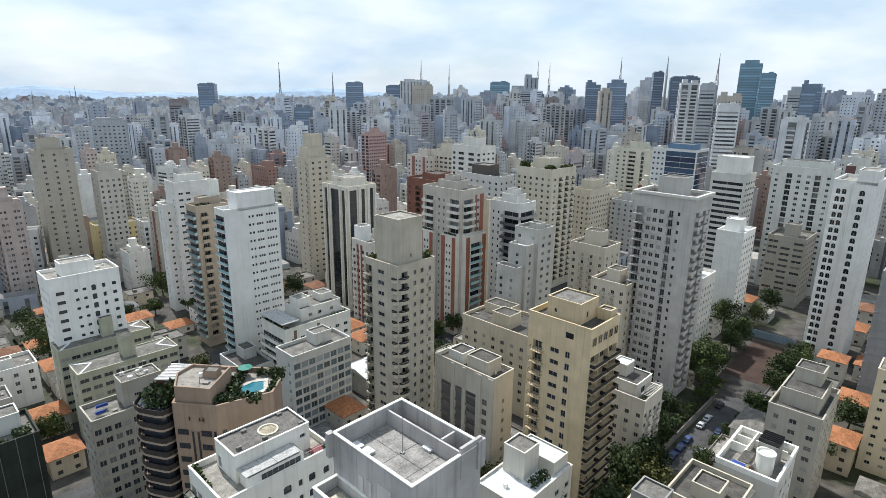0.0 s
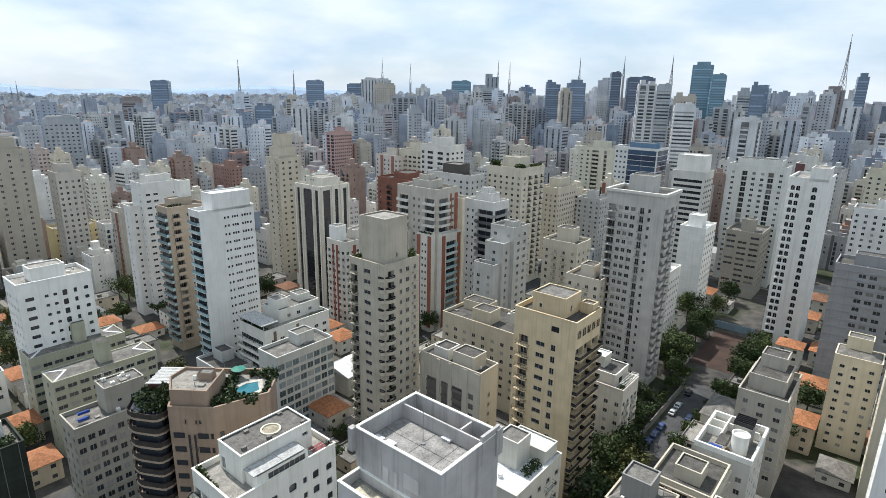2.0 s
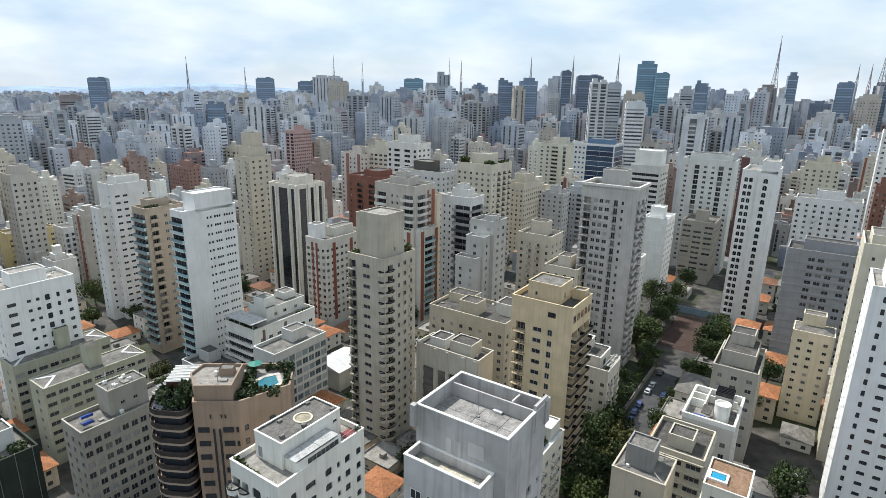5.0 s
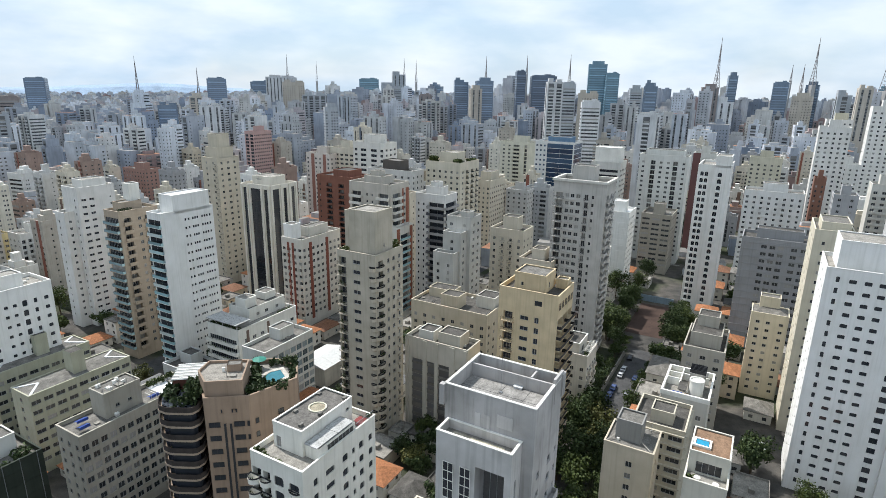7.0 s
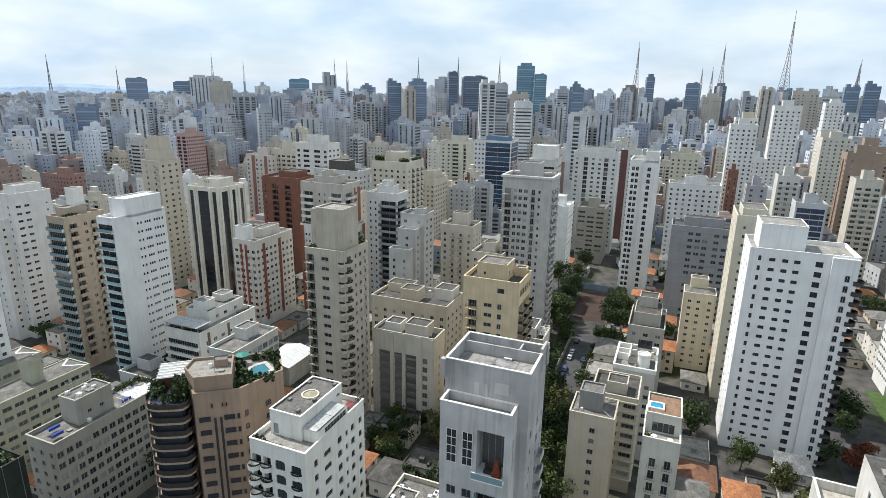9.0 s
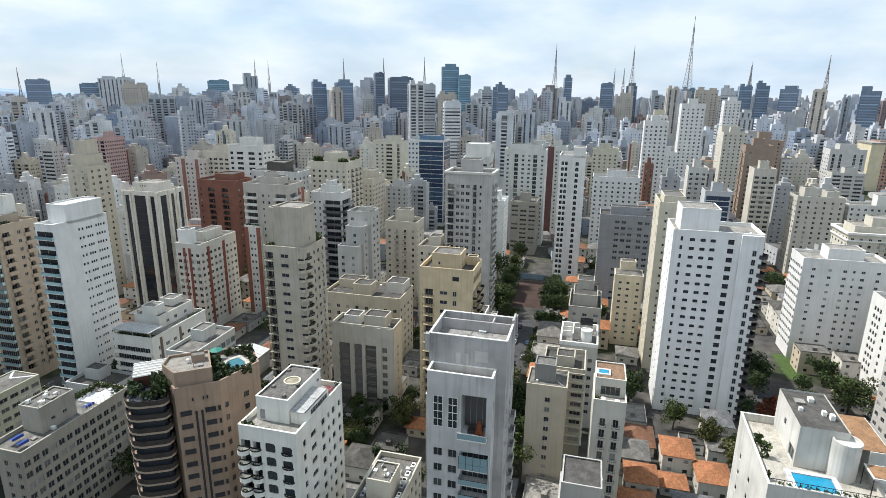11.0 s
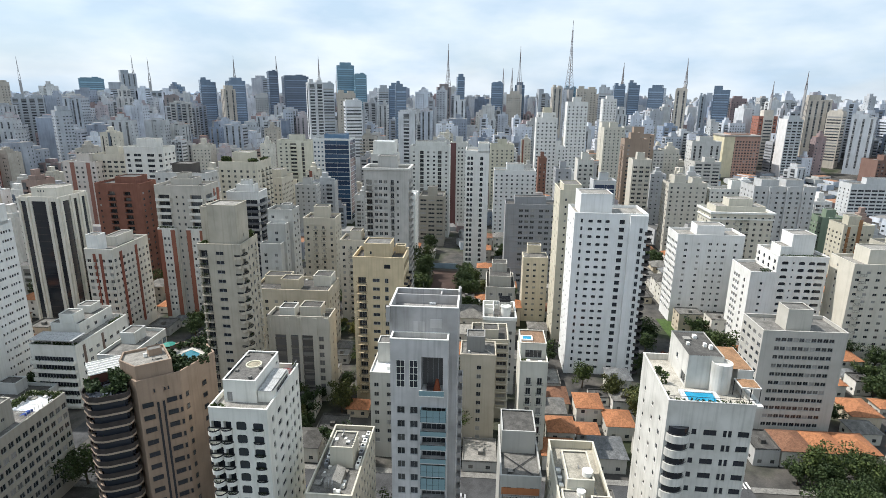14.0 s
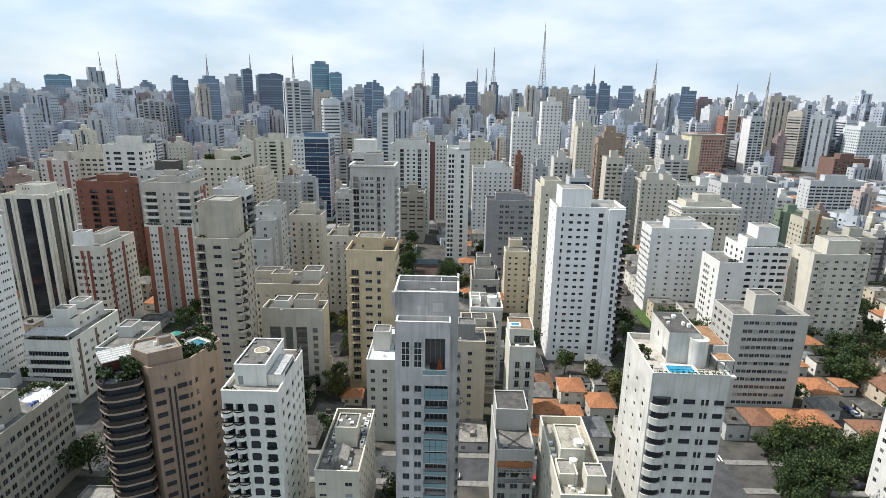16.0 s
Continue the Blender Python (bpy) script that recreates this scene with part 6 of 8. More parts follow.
# beige slab, white towers and pale blocks to the side of the park
root, wm = tower("beige grey slab with rows of small windows", 117.0, 20.3, 36.2, 13.0, 23.6, (0.47, 0.455, 0.43), {0: even(22.8, 10, 1.45, 0.7, 1.2, "w", 3.6, 20.2), 2: even(13.0, 4, 1.8)}, caps=[(3, 9, 6, 7, 5.6, (0.5, 0.48, 0.44))], roof=roof_grey, fh=2.75, zf=2, mess=4)
root, wm = tower("white tower with dark windows in columns", 186.5, 84.7, 41.5, 14, 29.0, (0.72, 0.72, 0.73), {0: [(4.0, 1.2, 0.9, 1.0, "w"), (9.5, 1.2, 0.9, 1.0, "w"), (14.5, 1.3, 0.9, 1.0, "w"), (17.5, 0.8, 0.9, 1.0, "w"), (20.5, 1.3, 0.9, 1.0, "w"), (25.5, 1.2, 0.9, 1.0, "w")], 2: even(14, 7, 1.3, 0.7, 1.4, "r")}, caps=[(3, 8, 8, 12, 3.6)], roof=roof_pale, stain=0.2, single=False)
root, wm = tower("white stepped tower with groups of arched windows", 185.1, 50.8, 40.0, 18, 19.5, (0.74, 0.74, 0.74), {0: [(3.0, 2.6, 0.7, 1.3, "a"), (6.2, 0.7, 1.0, 0.8, "w"), (9.4, 2.4, 0.7, 1.3, "a"), (13.2, 2.4, 0.7, 1.3, "a"), (16.8, 3.4, 0.7, 1.3, "a")], 2: even(18, 4, 1.6, 0.5, 1.7, "a")}, caps=[(6, 3, 9, 9, 7.5), (4, 13, 8, 4, 3.0)], roof=roof_pale, stain=0.2, glass=glass_dark, single=False, frame=dark_metal)
block(root, -0.6, 19.5, 17.0, 29.4, 0, 33.4, wm, {0: [(4.6, 1.0, 0.9, 1.0, "w")], 2: [(4.0, 1.3, 0.5, 1.7, "a"), (6.0, 1.3, 0.5, 1.7, "a"), (8.0, 1.3, 0.5, 1.7, "a"), (13.0, 1.3, 0.5, 1.7, "a")]}, single=False, roof=roof_grey, glass=glass_dark, frame=dark_metal)
mb = MB()
for k in range(8):
    mb.box(-0.5, 19.8 + 1.2 * k, 33.4, -0.44, 19.86 + 1.2 * k, 34.4)
mb.box(-0.52, 19.8, 34.4, -0.42, 28.4, 34.46)
part("railing", mb, [grey_metal], root)
plant_clumps(root, [(1, 20.5, 32.4, 4, 24, 33.8), (0.6, 1, 39, 2, 18, 40.3)], 71)
root, wm = tower("cream tower with balcony clusters", 198.0, 26.3, 40.5, 15, 22.5, (0.6, 0.57, 0.5), {0: even(22.5, 6, 1.5, 0.9, 1.0), 2: [(5, 1.0, 0.9, 1.0, "w")]}, {0: [(3.6, 2.4, 0.6, "iron"), (18.8, 2.4, 0.6, "iron")]}, single=False, caps=[(3, 3, 9, 13, 5)], roof=roof_pale)
root, wm = tower("pale stepped slab with balcony column", 286.0, 158.6, 46.5, 14, 24.0, (0.55, 0.53, 0.48), {0: even(24, 6, 1.2), 2: even(14, 4, 1.2)}, caps=[(2, 3, 8, 6, 3), (3, 13, 8, 7, 4.4)], single=False)
root, wm = tower("cream tower with heavy white cornices", 239.2, 96.5, 43.5, 18, 31.0, (0.6, 0.57, 0.49), {0: even(31, 9, 1.3), 2: even(18, 5, 1.2)}, {0: [(15.5, 7, 0.8, "iron")]}, caps=[(3, 3, 12, 25, 2.4), (5, 9, 8, 12, 6)], single=False, roof=roof_pale)
mb = MB()
mb.ring(rect(-0.8, -0.8, 18.8, 31.8), 42.6, 43.6, 1.2)
mb.ring(rect(-0.5, -0.5, 18.5, 31.5), 39.6, 40.2, 0.8)
part("cornice", mb, [white_paint], root)
root, wm = tower("broad grey tower with recessed bays", 304.6, 103.1, 50.0, 18, 35.0, (0.49, 0.5, 0.52), {0: even(35, 9, 1.3), 2: even(18, 4, 1.3)}, caps=[(3, 6, 10, 10, 3.5), (3, 20, 10, 10, 3.5)], single=False, fins={0: [(9, 1.2, 0.8), (19, 1.2, 0.8), (28, 1.2, 0.8)]})
root, wm = tower("white low tower with tank house", 309.1, 141.2, 43.0, 12, 26.0, (0.7, 0.7, 0.68), {0: even(26, 8, 1.2), 2: even(12, 4, 1.2)}, caps=[(3, 6, 6, 6, 5)], single=False)
root, wm = tower("green and white flat-roofed block", 332.2, 94.0, 30.0, 12, 14.0, (0.2, 0.27, 0.2), {0: [(7, 1, 0.9, 1, "w")], 2: even(12, 4, 1.3)}, single=False)
root, wm = tower("cream tower with brown vertical strip", 300.0, 70.0, 34.0, 14, 16, (0.52, 0.49, 0.4), {0: even(16, 4, 1.3), 2: even(14, 4, 1.3)}, {0: [(4, 3, 0.8, "iron")]}, single=False)
mb = MB()
mb.box(-0.1, 12.5, 2, 0.02, 14.0, 33)
mb.box(-0.3, 6.8, 2, 0.02, 8.6, 37)
part("brown_strip", mb, [wall((0.32, 0.16, 0.07))], root)
root, wm = tower("cream block with long balconies", 294.0, 46.0, 29.0, 14, 18, (0.46, 0.44, 0.38), {0: even(18, 4, 2.4)}, {0: [(9, 15, 0.9, "iron")]}, single=False)
root, wm = tower("white tower with dark round windows", 236.0, 2.0, 44.0, 14, 18, (0.74, 0.74, 0.74), {0: even(18, 5, 1.0, 0.9, 1.0, "r"), 2: even(14, 4, 1.0, 0.9, 1.0, "r")}, single=False, stain=0.2, glass=glass_dark)
root, wm = tower("yellow-ended red-brown slab with a grid of dark windows", 548.0, 250.0, 60.0, 30, 36, (0.44, 0.27, 0.22), {0: even(36, 12, 1.7, 0.7, 1.5), 2: [(8, 1.2, 0.9, 1.1, "w"), (15, 1.2, 0.9, 1.1, "w")]}, single=False, caps=[(6, 8, 18, 20, 2.6)])
mb = MB()
mb.box(-0.3, 35.9, 2, 30, 36.2, 60.3)
mb.box(-0.3, 25.5, 2, 0.0, 35.9, 60.0)
part("yellow_wall", mb, [wall((0.66, 0.6, 0.42))], root)
mb = MB()
mb.box(-1.0, -0.8, 60.0, 30.6, 36.8, 61.4)
part("cornice", mb, [wall((0.3, 0.29, 0.28))], root)
root, wm = tower("grey tower with glazed bands and a white narrow side", 571.0, 222.0, 78.0, 18, 15, (0.5, 0.53, 0.57), {0: even(15, 3, 3.6, 0.5, 1.6), 2: even(18, 2, 1.4)}, single=False, bands=(0,), caps=[(3, 2, 11, 11, 3.4)])
mb = MB()
mb.box(0.0, 14.9, 2, 17.6, 15.3, 78.4)
part("side_wall", mb, [wall((0.68, 0.68, 0.7))], root)
root, wm = tower("red-brick tower with pale banded bays", 606.0, 262.0, 79.0, 16, 20, (0.36, 0.15, 0.11), {0: [(2.5, 2.0, 0.9, 1.3, "w"), (17.5, 2.0, 0.9, 1.3, "w")], 2: even(16, 4, 1.4)}, single=False, caps=[(3, 4, 9, 10, 6.5, (0.62, 0.58, 0.52))])
mb = MB()
mb.box(-1.1, 4.8, 2, 0.02, 15.2, 79.6)
part("bay", mb, [wall((0.6, 0.56, 0.5))], root)
for k in range(20):
    mb = MB()
    mb.box(-1.2, 6.0, 8.9 + 3.4 * k, -1.08, 14.0, 10.2 + 3.4 * k)
    part("window", mb, [glass_grey], root)
root, wm = tower("brown tower with a grey balconied side", 395.0, 272.0, 66.0, 13, 20, (0.36, 0.27, 0.21), {0: even(20, 3, 1.3), 2: even(13, 2, 1.2)}, {0: [(4.0, 5, 0.9, "solid")]}, single=False, caps=[(3, 9, 7, 9, 6.5)])
block(root, -2.5, -9.0, 11, -0.1, 0, 52.0, wall((0.5, 0.49, 0.47)), {0: even(9, 3, 1.6)}, single=False, roof=roof_grey)
tower("tall cream tower with a dark recessed crown", 402.0, 318.0, 70.0, 15, 15, (0.64, 0.61, 0.55), {0: even(15, 4, 1.0), 2: even(15, 4, 1.0)}, single=False, caps=[(1.5, 1.5, 12, 12, 3.0, (0.18, 0.16, 0.15)), (0.5, 0.5, 14, 14, 4.6)])
tower("tall white tower with columns of dark windows", 332.0, 334.0, 84.0, 14, 16, (0.72, 0.72, 0.72), {0: even(16, 5, 1.1), 2: even(14, 4, 1.1)}, single=False, caps=[(4, 3, 7, 8, 4.5, (0.62, 0.58, 0.46))])
tower("white ridge tower with a lower twin wing", 438.0, 348.0, 96.0, 13, 14, (0.72, 0.72, 0.73), {0: even(14, 4, 1.1), 2: even(13, 3, 1.2)}, single=False, caps=[(3, 3, 7, 7, 3)])
tower("cream office slab with dark vertical glazing strips", 452.0, 240.0, 60.0, 15, 26, (0.56, 0.56, 0.56), {0: [(s_, 1.8, 0.2, 2.5, "w") for s_ in (3.0, 8.0, 18.0, 23.0)], 2: even(15, 3, 1.4)}, single=False, caps=[(2, 7, 10, 12, 4.0)])
tower("grey slab with continuous balcony bands", 414.0, 218.0, 46.0, 13, 22, (0.53, 0.52, 0.5), {0: even(22, 3, 5.4, 0.9, 1.4), 2: even(13, 2, 1.2)}, single=False, bands=(0,), caps=[(3, 5, 7, 8, 3.4)])
root, wm = tower("low brown brick block with a flat roof", 600.0, 132.0, 44.0, 24, 34, (0.2, 0.12, 0.1), {0: even(34, 9, 1.8, 0.8, 1.2)}, single=False, bands=(0,))
root, wm = tower("long low slab with grey horizontal bands", 500.0, 105.0, 34.0, 16, 48, (0.55, 0.57, 0.6), {0: even(48, 9, 4.4, 0.7, 1.4), 2: even(16, 3, 1.2)}, single=False, glass=glass_dark)
root, wm = tower("white tower beyond the low houses", 640.0, 130.0, 74.0, 24, 30, (0.62, 0.66, 0.7), {0: even(30, 9, 1.8), 2: even(24, 7, 1.8)}, single=False)
root, wm = tower("white tower with window grid", 700.0, 60.0, 72.0, 26, 40, (0.58, 0.62, 0.66), {0: even(40, 12, 1.8), 2: even(26, 7, 1.8)}, single=False)
# left edge
root, wm = tower("tall beige tower with plain walls", -217.4, 271.7, 69.0, 16.5, 14, (0.46, 0.42, 0.36), {1: [(3, 1.2, 0.9, 1.1, "w"), (8, 1.2, 0.9, 1.1, "w"), (13, 1.2, 0.9, 1.1, "w")], 0: even(14, 3, 1.1)}, caps=[(3, 3, 9, 8, 5.5)], single=False, bands=(1,))
root, wm = tower("beige tower with a stepped top", -196.0, 285.0, 57.0, 11.5, 12, (0.52, 0.49, 0.45), {1: even(11.5, 4, 1.1), 0: even(12, 3, 1.1)}, caps=[(2, 2, 7, 7, 4)], single=False)
root, wm = tower("white block with dark projecting bays", -184.0, 300.0, 27.0, 18, 12, (0.7, 0.7, 0.7), {1: even(18, 6, 1.8, 0.3, 2.0, "l"), 0: even(12, 3, 1.2)}, {1: [(4.5, 2.2, 0.8, "solid"), (10.5, 2.2, 0.8, "solid")]}, single=False)
root, wm = tower("yellow block with long balconies", -212.1, 300.0, 24.0, 22.9, 12, (0.52, 0.44, 0.24), {1: even(22.9, 6, 1.6)}, {1: [(11, 20, 0.9, "solid")]}, single=False)

# condensers, ducts and dishes on the machinery roof
mroot = thing("air_conditioning_plant", -22.5, 57.0, 22.5, G, "rows of grey condensers, ducts and dishes on a roof", "machinery")
rnd = random.Random(77)
for i in range(14):
    x, y, w, d, h = 9.4 + (i % 7) * 1.9, 7.4 + (i // 7) * -6.9, rnd.uniform(1.2, 1.7), rnd.uniform(0.7, 1.0), rnd.uniform(0.9, 1.7)
    mb = MB()
    mb.box(x, y, 0.15, x + w, y + d, 0.15 + h)
    mb.box(x + 0.1, y + 0.1, 0, x + w - 0.1, y + d - 0.1, 0.15)
    mb.prism(arc(x + w / 2, y + d / 2, min(w, d) * 0.36, 0, 330, 11), 0.15 + h, 0.25 + h, 1)
    part("condenser", mb, [white_paint if i % 3 else grey_metal, dark_metal], mroot)
for i in range(6):
    mb = MB()
    mb.box(10.2, 2.4 + i * 0.75, 4.2, 15.6, 2.55 + i * 0.75, 4.35)
    mb.box(10.2 + i * 0.8, 2.2, 4.0, 10.4 + i * 0.8, 2.4, 5.4 + 0.3 * (i % 3))
    part("duct", mb, [grey_metal], mroot)
for x, y, z in ((12, 4, 4.1), (14.6, 5.5, 4.1), (4.5, 7.5, 0), (19, 3, 0)):
    mb = MB()
    k = len(mb.v)
    mb.box(x - 0.04, y - 0.04, z, x + 0.04, y + 0.04, z + 0.9)
    pts = arc(0, 0, 0.55, 0, 330, 11)
    k = len(mb.v)
    mb.v += [(x, y - 0.1, z + 1.0)] + [(x + a, y - 0.3 - b * 0.3, z + 1.0 + b) for a, b in pts]
    mb.f += [(k, k + 1 + i, k + 1 + (i + 1) % 12) for i in range(12)]
    mb.m += [0] * 12
    part("dish", mb, [white_paint], mroot)

# white tower at the park's edge
wx, wy = 94.6 - 12 * U.x - 14 * V.x, -6.3 - 12 * U.y - 14 * V.y
root, wm = tower("white rendered tower beside the park trees", wx, wy, 37.0, 12, 14, (0.72, 0.72, 0.71), {0: [(3, 1.2, 0.9, 1.1, "w"), (11, 1.2, 0.9, 1.1, "w")], 2: even(12, 3, 1.2)}, single=False, stain=0.25)

# ---------------------------------------------------------------- ground and streets
def height(x, y):
    """The land lies level near by and climbs to a long ridge."""
    r = math.hypot(x, y)
    k = min(1, max(0, (r - 330) / 520))
    g = min(1, max(0, (math.degrees(math.atan2(x, y)) + 32) / 34))
    return (6 + 30 * g * g * (3 - 2 * g)) * k * k * (3 - 2 * k)


m, n, l, b = shader("ground", 0.95)
big, mid_, fine = noise_node(n, l, 0.03, 5), noise_node(n, l, 0.25, 6), noise_node(n, l, 2.5, 4)
c = ramp_node(n, l, big.outputs["Fac"], [(0.35, (0.055, 0.055, 0.053)), (0.5, (0.085, 0.08, 0.072)), (0.6, (0.035, 0.045, 0.022))]).outputs["Color"]
c = mul_node(n, l, c, ramp_node(n, l, mid_.outputs["Fac"], [(0.3, (0.55, 0.55, 0.55)), (0.7, (1.3, 1.25, 1.2))]).outputs["Color"])
c = mul_node(n, l, c, ramp_node(n, l, fine.outputs["Fac"], [(0.3, (0.8, 0.8, 0.8)), (0.7, (1.1, 1.1, 1.1))]).outputs["Color"])
l.new(c, b.inputs["Base Color"])
ground_mat = m
mb = MB()
rings = [0, 60, 120, 200, 280, 330] + [330 + 52 * i for i in range(1, 12)] + [1100, 1600, 2400, 3400, 4900]
for r0, r1 in zip(rings, rings[1:]):
    for i in range(72):
        a0, a1 = radians(5 * i), radians(5 * i + 5)
        pts = [(r * math.cos(a), r * math.sin(a)) for r, a in ((r0, a0), (r1, a0), (r1, a1), (r0, a1))]
        mb.quad(*[(x, y, height(x, y) - 0.05) for x, y in pts])
tagged(new("ground", mb.mesh("ground", [ground_mat])), "grey urban ground rising to a distant ridge", "ground", kind="structure")

asphalt = roofing((0.066, 0.066, 0.067), 1.6, 0.2)
pavement_mat = roofing((0.22, 0.21, 0.19), 1.4, 0.8)
grass_mat = roofing((0.06, 0.1, 0.025), 1.5, 0.4)
earth_mat = roofing((0.06, 0.037, 0.029), 1.4, 0.15)


STREETS_P = [(57, 67), (330, 338)]  # across the grid
STREETS_Q = [(42, 50), (146, 153), (196, 205), (-44, -34)]  # along it
for i, (a, b_) in enumerate(STREETS_P):
    mb, kb = MB(), MB()
    q_lo = -44 if i == 0 else -320
    mb.quad(at(a, q_lo, 0.02), at(b_, q_lo, 0.02), at(b_, 330, 0.02), at(a, 330, 0.02))
    for s0, s1 in ((a - 2.2, a), (b_, b_ + 2.2)):
        qs = sorted([-320, 330] + [v for ab in STREETS_Q for v in ab])
        for q0, q1 in zip(qs[::2], qs[1::2]):
            k = len(kb.v)
            kb.v += [at(s0, q0, 0), at(s1, q0, 0), at(s1, q1, 0), at(s0, q1, 0), at(s0, q0, 0.15), at(s1, q0, 0.15), at(s1, q1, 0.15), at(s0, q1, 0.15)]
            kb.f += [(k + 4, k + 5, k + 6, k + 7), (k, k + 1, k + 5, k + 4), (k + 1, k + 2, k + 6, k + 5), (k + 2, k + 3, k + 7, k + 6), (k + 3, k, k + 4, k + 7)]
            kb.m += [0] * 5
    tagged(new("road", mb.mesh("road", [asphalt])), "dark asphalt cross street", "road", kind="structure")
    tagged(new("pavement", kb.mesh("pavement", [pavement_mat])), "pale kerbed pavement", "pavement", kind="structure")
for i, (a, b_) in enumerate(STREETS_Q):
    mb = MB()
    end = 196 if a == 42 else 360
    mb.quad(at(-40, a, 0.045), at(end, a, 0.045), at(end, b_, 0.045), at(-40, b_, 0.045))
    tagged(new("road", mb.mesh("road", [asphalt])), "dark asphalt street", "road", kind="structure")
# painted crossings at the corner by the park
for q, base in ((-33.0, 57.4), (-43.6, 68.5)):
    for i in range(9):
        mb = MB()
        mb.box(0, 0, 0.05, 0.5, 3.0, 0.062)
        st = new("crossing_stripe", shared("stripe", lambda: mb.mesh("crossing_stripe", [white_paint])))
        st.matrix_world = pose(*(at(base + i * 1.05, q) if base < 60 else at(base, q + i * 1.05)), 0, 0, G if base < 60 else G - 90)
        tagged(st, "white painted crossing stripe on asphalt", "road marking", "crossing", "structure")
mb = MB()
mb.quad(at(212, 41, 0.06), at(252, 41, 0.06), at(252, 57, 0.06), at(212, 57, 0.06))
tagged(new("ground", mb.mesh("ground", [earth_mat])), "bare red earth of an empty plot", "ground", kind="structure")
mb = MB()  # hoarding at the end of the bare plot
mb.v = [at(p, q, z) for z in (0, 3.2) for p, q in ((256, 43), (256.4, 43), (256.4, 61), (256, 61))]
mb.f = [(4, 5, 6, 7), (0, 1, 5, 4), (1, 2, 6, 5), (2, 3, 7, 6), (3, 0, 4, 7)]
mb.m = [0] * 5
tagged(new("wall_hoarding", mb.mesh("wall_hoarding", [wall((0.2, 0.28, 0.36), 0.3)])), "blue painted hoarding behind a bare plot", "wall", kind="structure")
mb = MB()  # the street's garden wall
for p0 in range(138, 190, 4):
    k = len(mb.v)
    mb.v += [at(p, q, z) for z in (0, 2.4) for p, q in ((p0, 51.2), (p0 + 3.9, 51.2), (p0 + 3.9, 51.5), (p0, 51.5))]
    mb.f += [(k + 4, k + 5, k + 6, k + 7), (k, k + 1, k + 5, k + 4), (k + 1, k + 2, k + 6, k + 5), (k + 2, k + 3, k + 7, k + 6), (k + 3, k, k + 4, k + 7)]
    mb.m += [0] * 5
tagged(new("wall_garden", mb.mesh("wall_garden", [wall((0.25, 0.245, 0.23), 0.4)])), "long weathered garden wall along the street", "wall", kind="structure")
mb = MB()
mb.quad(at(166, -61, 0.06), at(188, -61, 0.06), at(188, -53, 0.06), at(166, -53, 0.06))
tagged(new("ground", mb.mesh("ground", [grass_mat])), "mown green lawn", "ground", kind="structure")

gx_, gy_, _ = at(147.7, 4.4)
plot(*at(142, -1.5)[:2], 12, 12)
for r0, r1, m in ((0.0, 1.2, pavement_mat), (1.7, 2.3, white_paint), (2.9, 3.4, white_paint)):
    mb = MB()
    if r0:
        mb.ring(arc(gx_, gy_, r1, 0, 345, 23), 0.02, 0.1, r1 - r0)
    else:
        mb.prism(arc(gx_, gy_, r1, 0, 345, 23), 0.02, 0.4)
    tagged(new("pavement", mb.mesh("pavement", [m])), "pale stone ring of a courtyard rosette", "pavement", kind="structure")

# ---------------------------------------------------------------- trees


def tree_proto(seed, h, r, mat, label):
    rnd = random.Random(seed)
    root = thing("tree", 0, 0, -500, 0, label, "tree", "street trees")
    tb = MB()
    segs = [((0, 0, 0), (rnd.uniform(-0.3, 0.3), rnd.uniform(-0.3, 0.3), h * 0.34), 0.32, 0.22)]
    top = segs[0][1]
    ends = []
    for i in range(6):
        a = radians(60 * i + rnd.uniform(-20, 20))
        e = (top[0] + r * 0.6 * math.cos(a), top[1] + r * 0.6 * math.sin(a), h * rnd.uniform(0.5, 0.82))
        segs.append((top, e, 0.16, 0.06))
        ends.append(Vector(e))
    for p, q, ra, rb in segs:
        p, q = Vector(p), Vector(q)
        ax = (q - p).normalized()
        u = ax.orthogonal().normalized()
        w = ax.cross(u)
        k = len(tb.v)
        for c0, rr in ((p, ra), (q, rb)):
            tb.v += [tuple(c0 + (u * math.cos(radians(60 * i)) + w * math.sin(radians(60 * i))) * rr) for i in range(6)]
        for i in range(6):
            tb.f.append((k + i, k + (i + 1) % 6, k + 6 + (i + 1) % 6, k + 6 + i))
            tb.m.append(0)
    part("trunk", tb, [bark], root)
    cb = MB()
    clumps = ends + [Vector((rnd.gauss(0, r * 0.42), rnd.gauss(0, r * 0.42), h * rnd.uniform(0.42, 0.95))) for i in range(18)]
    for c0 in clumps:
        cr = r * rnd.uniform(0.3, 0.5)
        for i in range(100):
            d = Vector((rnd.gauss(0, 1), rnd.gauss(0, 1), rnd.gauss(0, 0.75))).normalized() * cr * rnd.uniform(0.55, 1.08)
            c1 = c0 + d
            a = Vector((rnd.gauss(0, 1), rnd.gauss(0, 1), rnd.gauss(0, 1))).normalized()
            b1 = a.cross(d.normalized() + Vector((0.01, 0.02, 0.0)))
            if b1.length < 0.05:
                continue
            s = rnd.uniform(0.2, 0.44)
            u, w = a * s, b1.normalized() * s * rnd.uniform(0.5, 0.9)
            cb.quad(tuple(c1 - u), tuple(c1 - w), tuple(c1 + u), tuple(c1 + w))
    part("crown", cb, [mat], root)
    return root


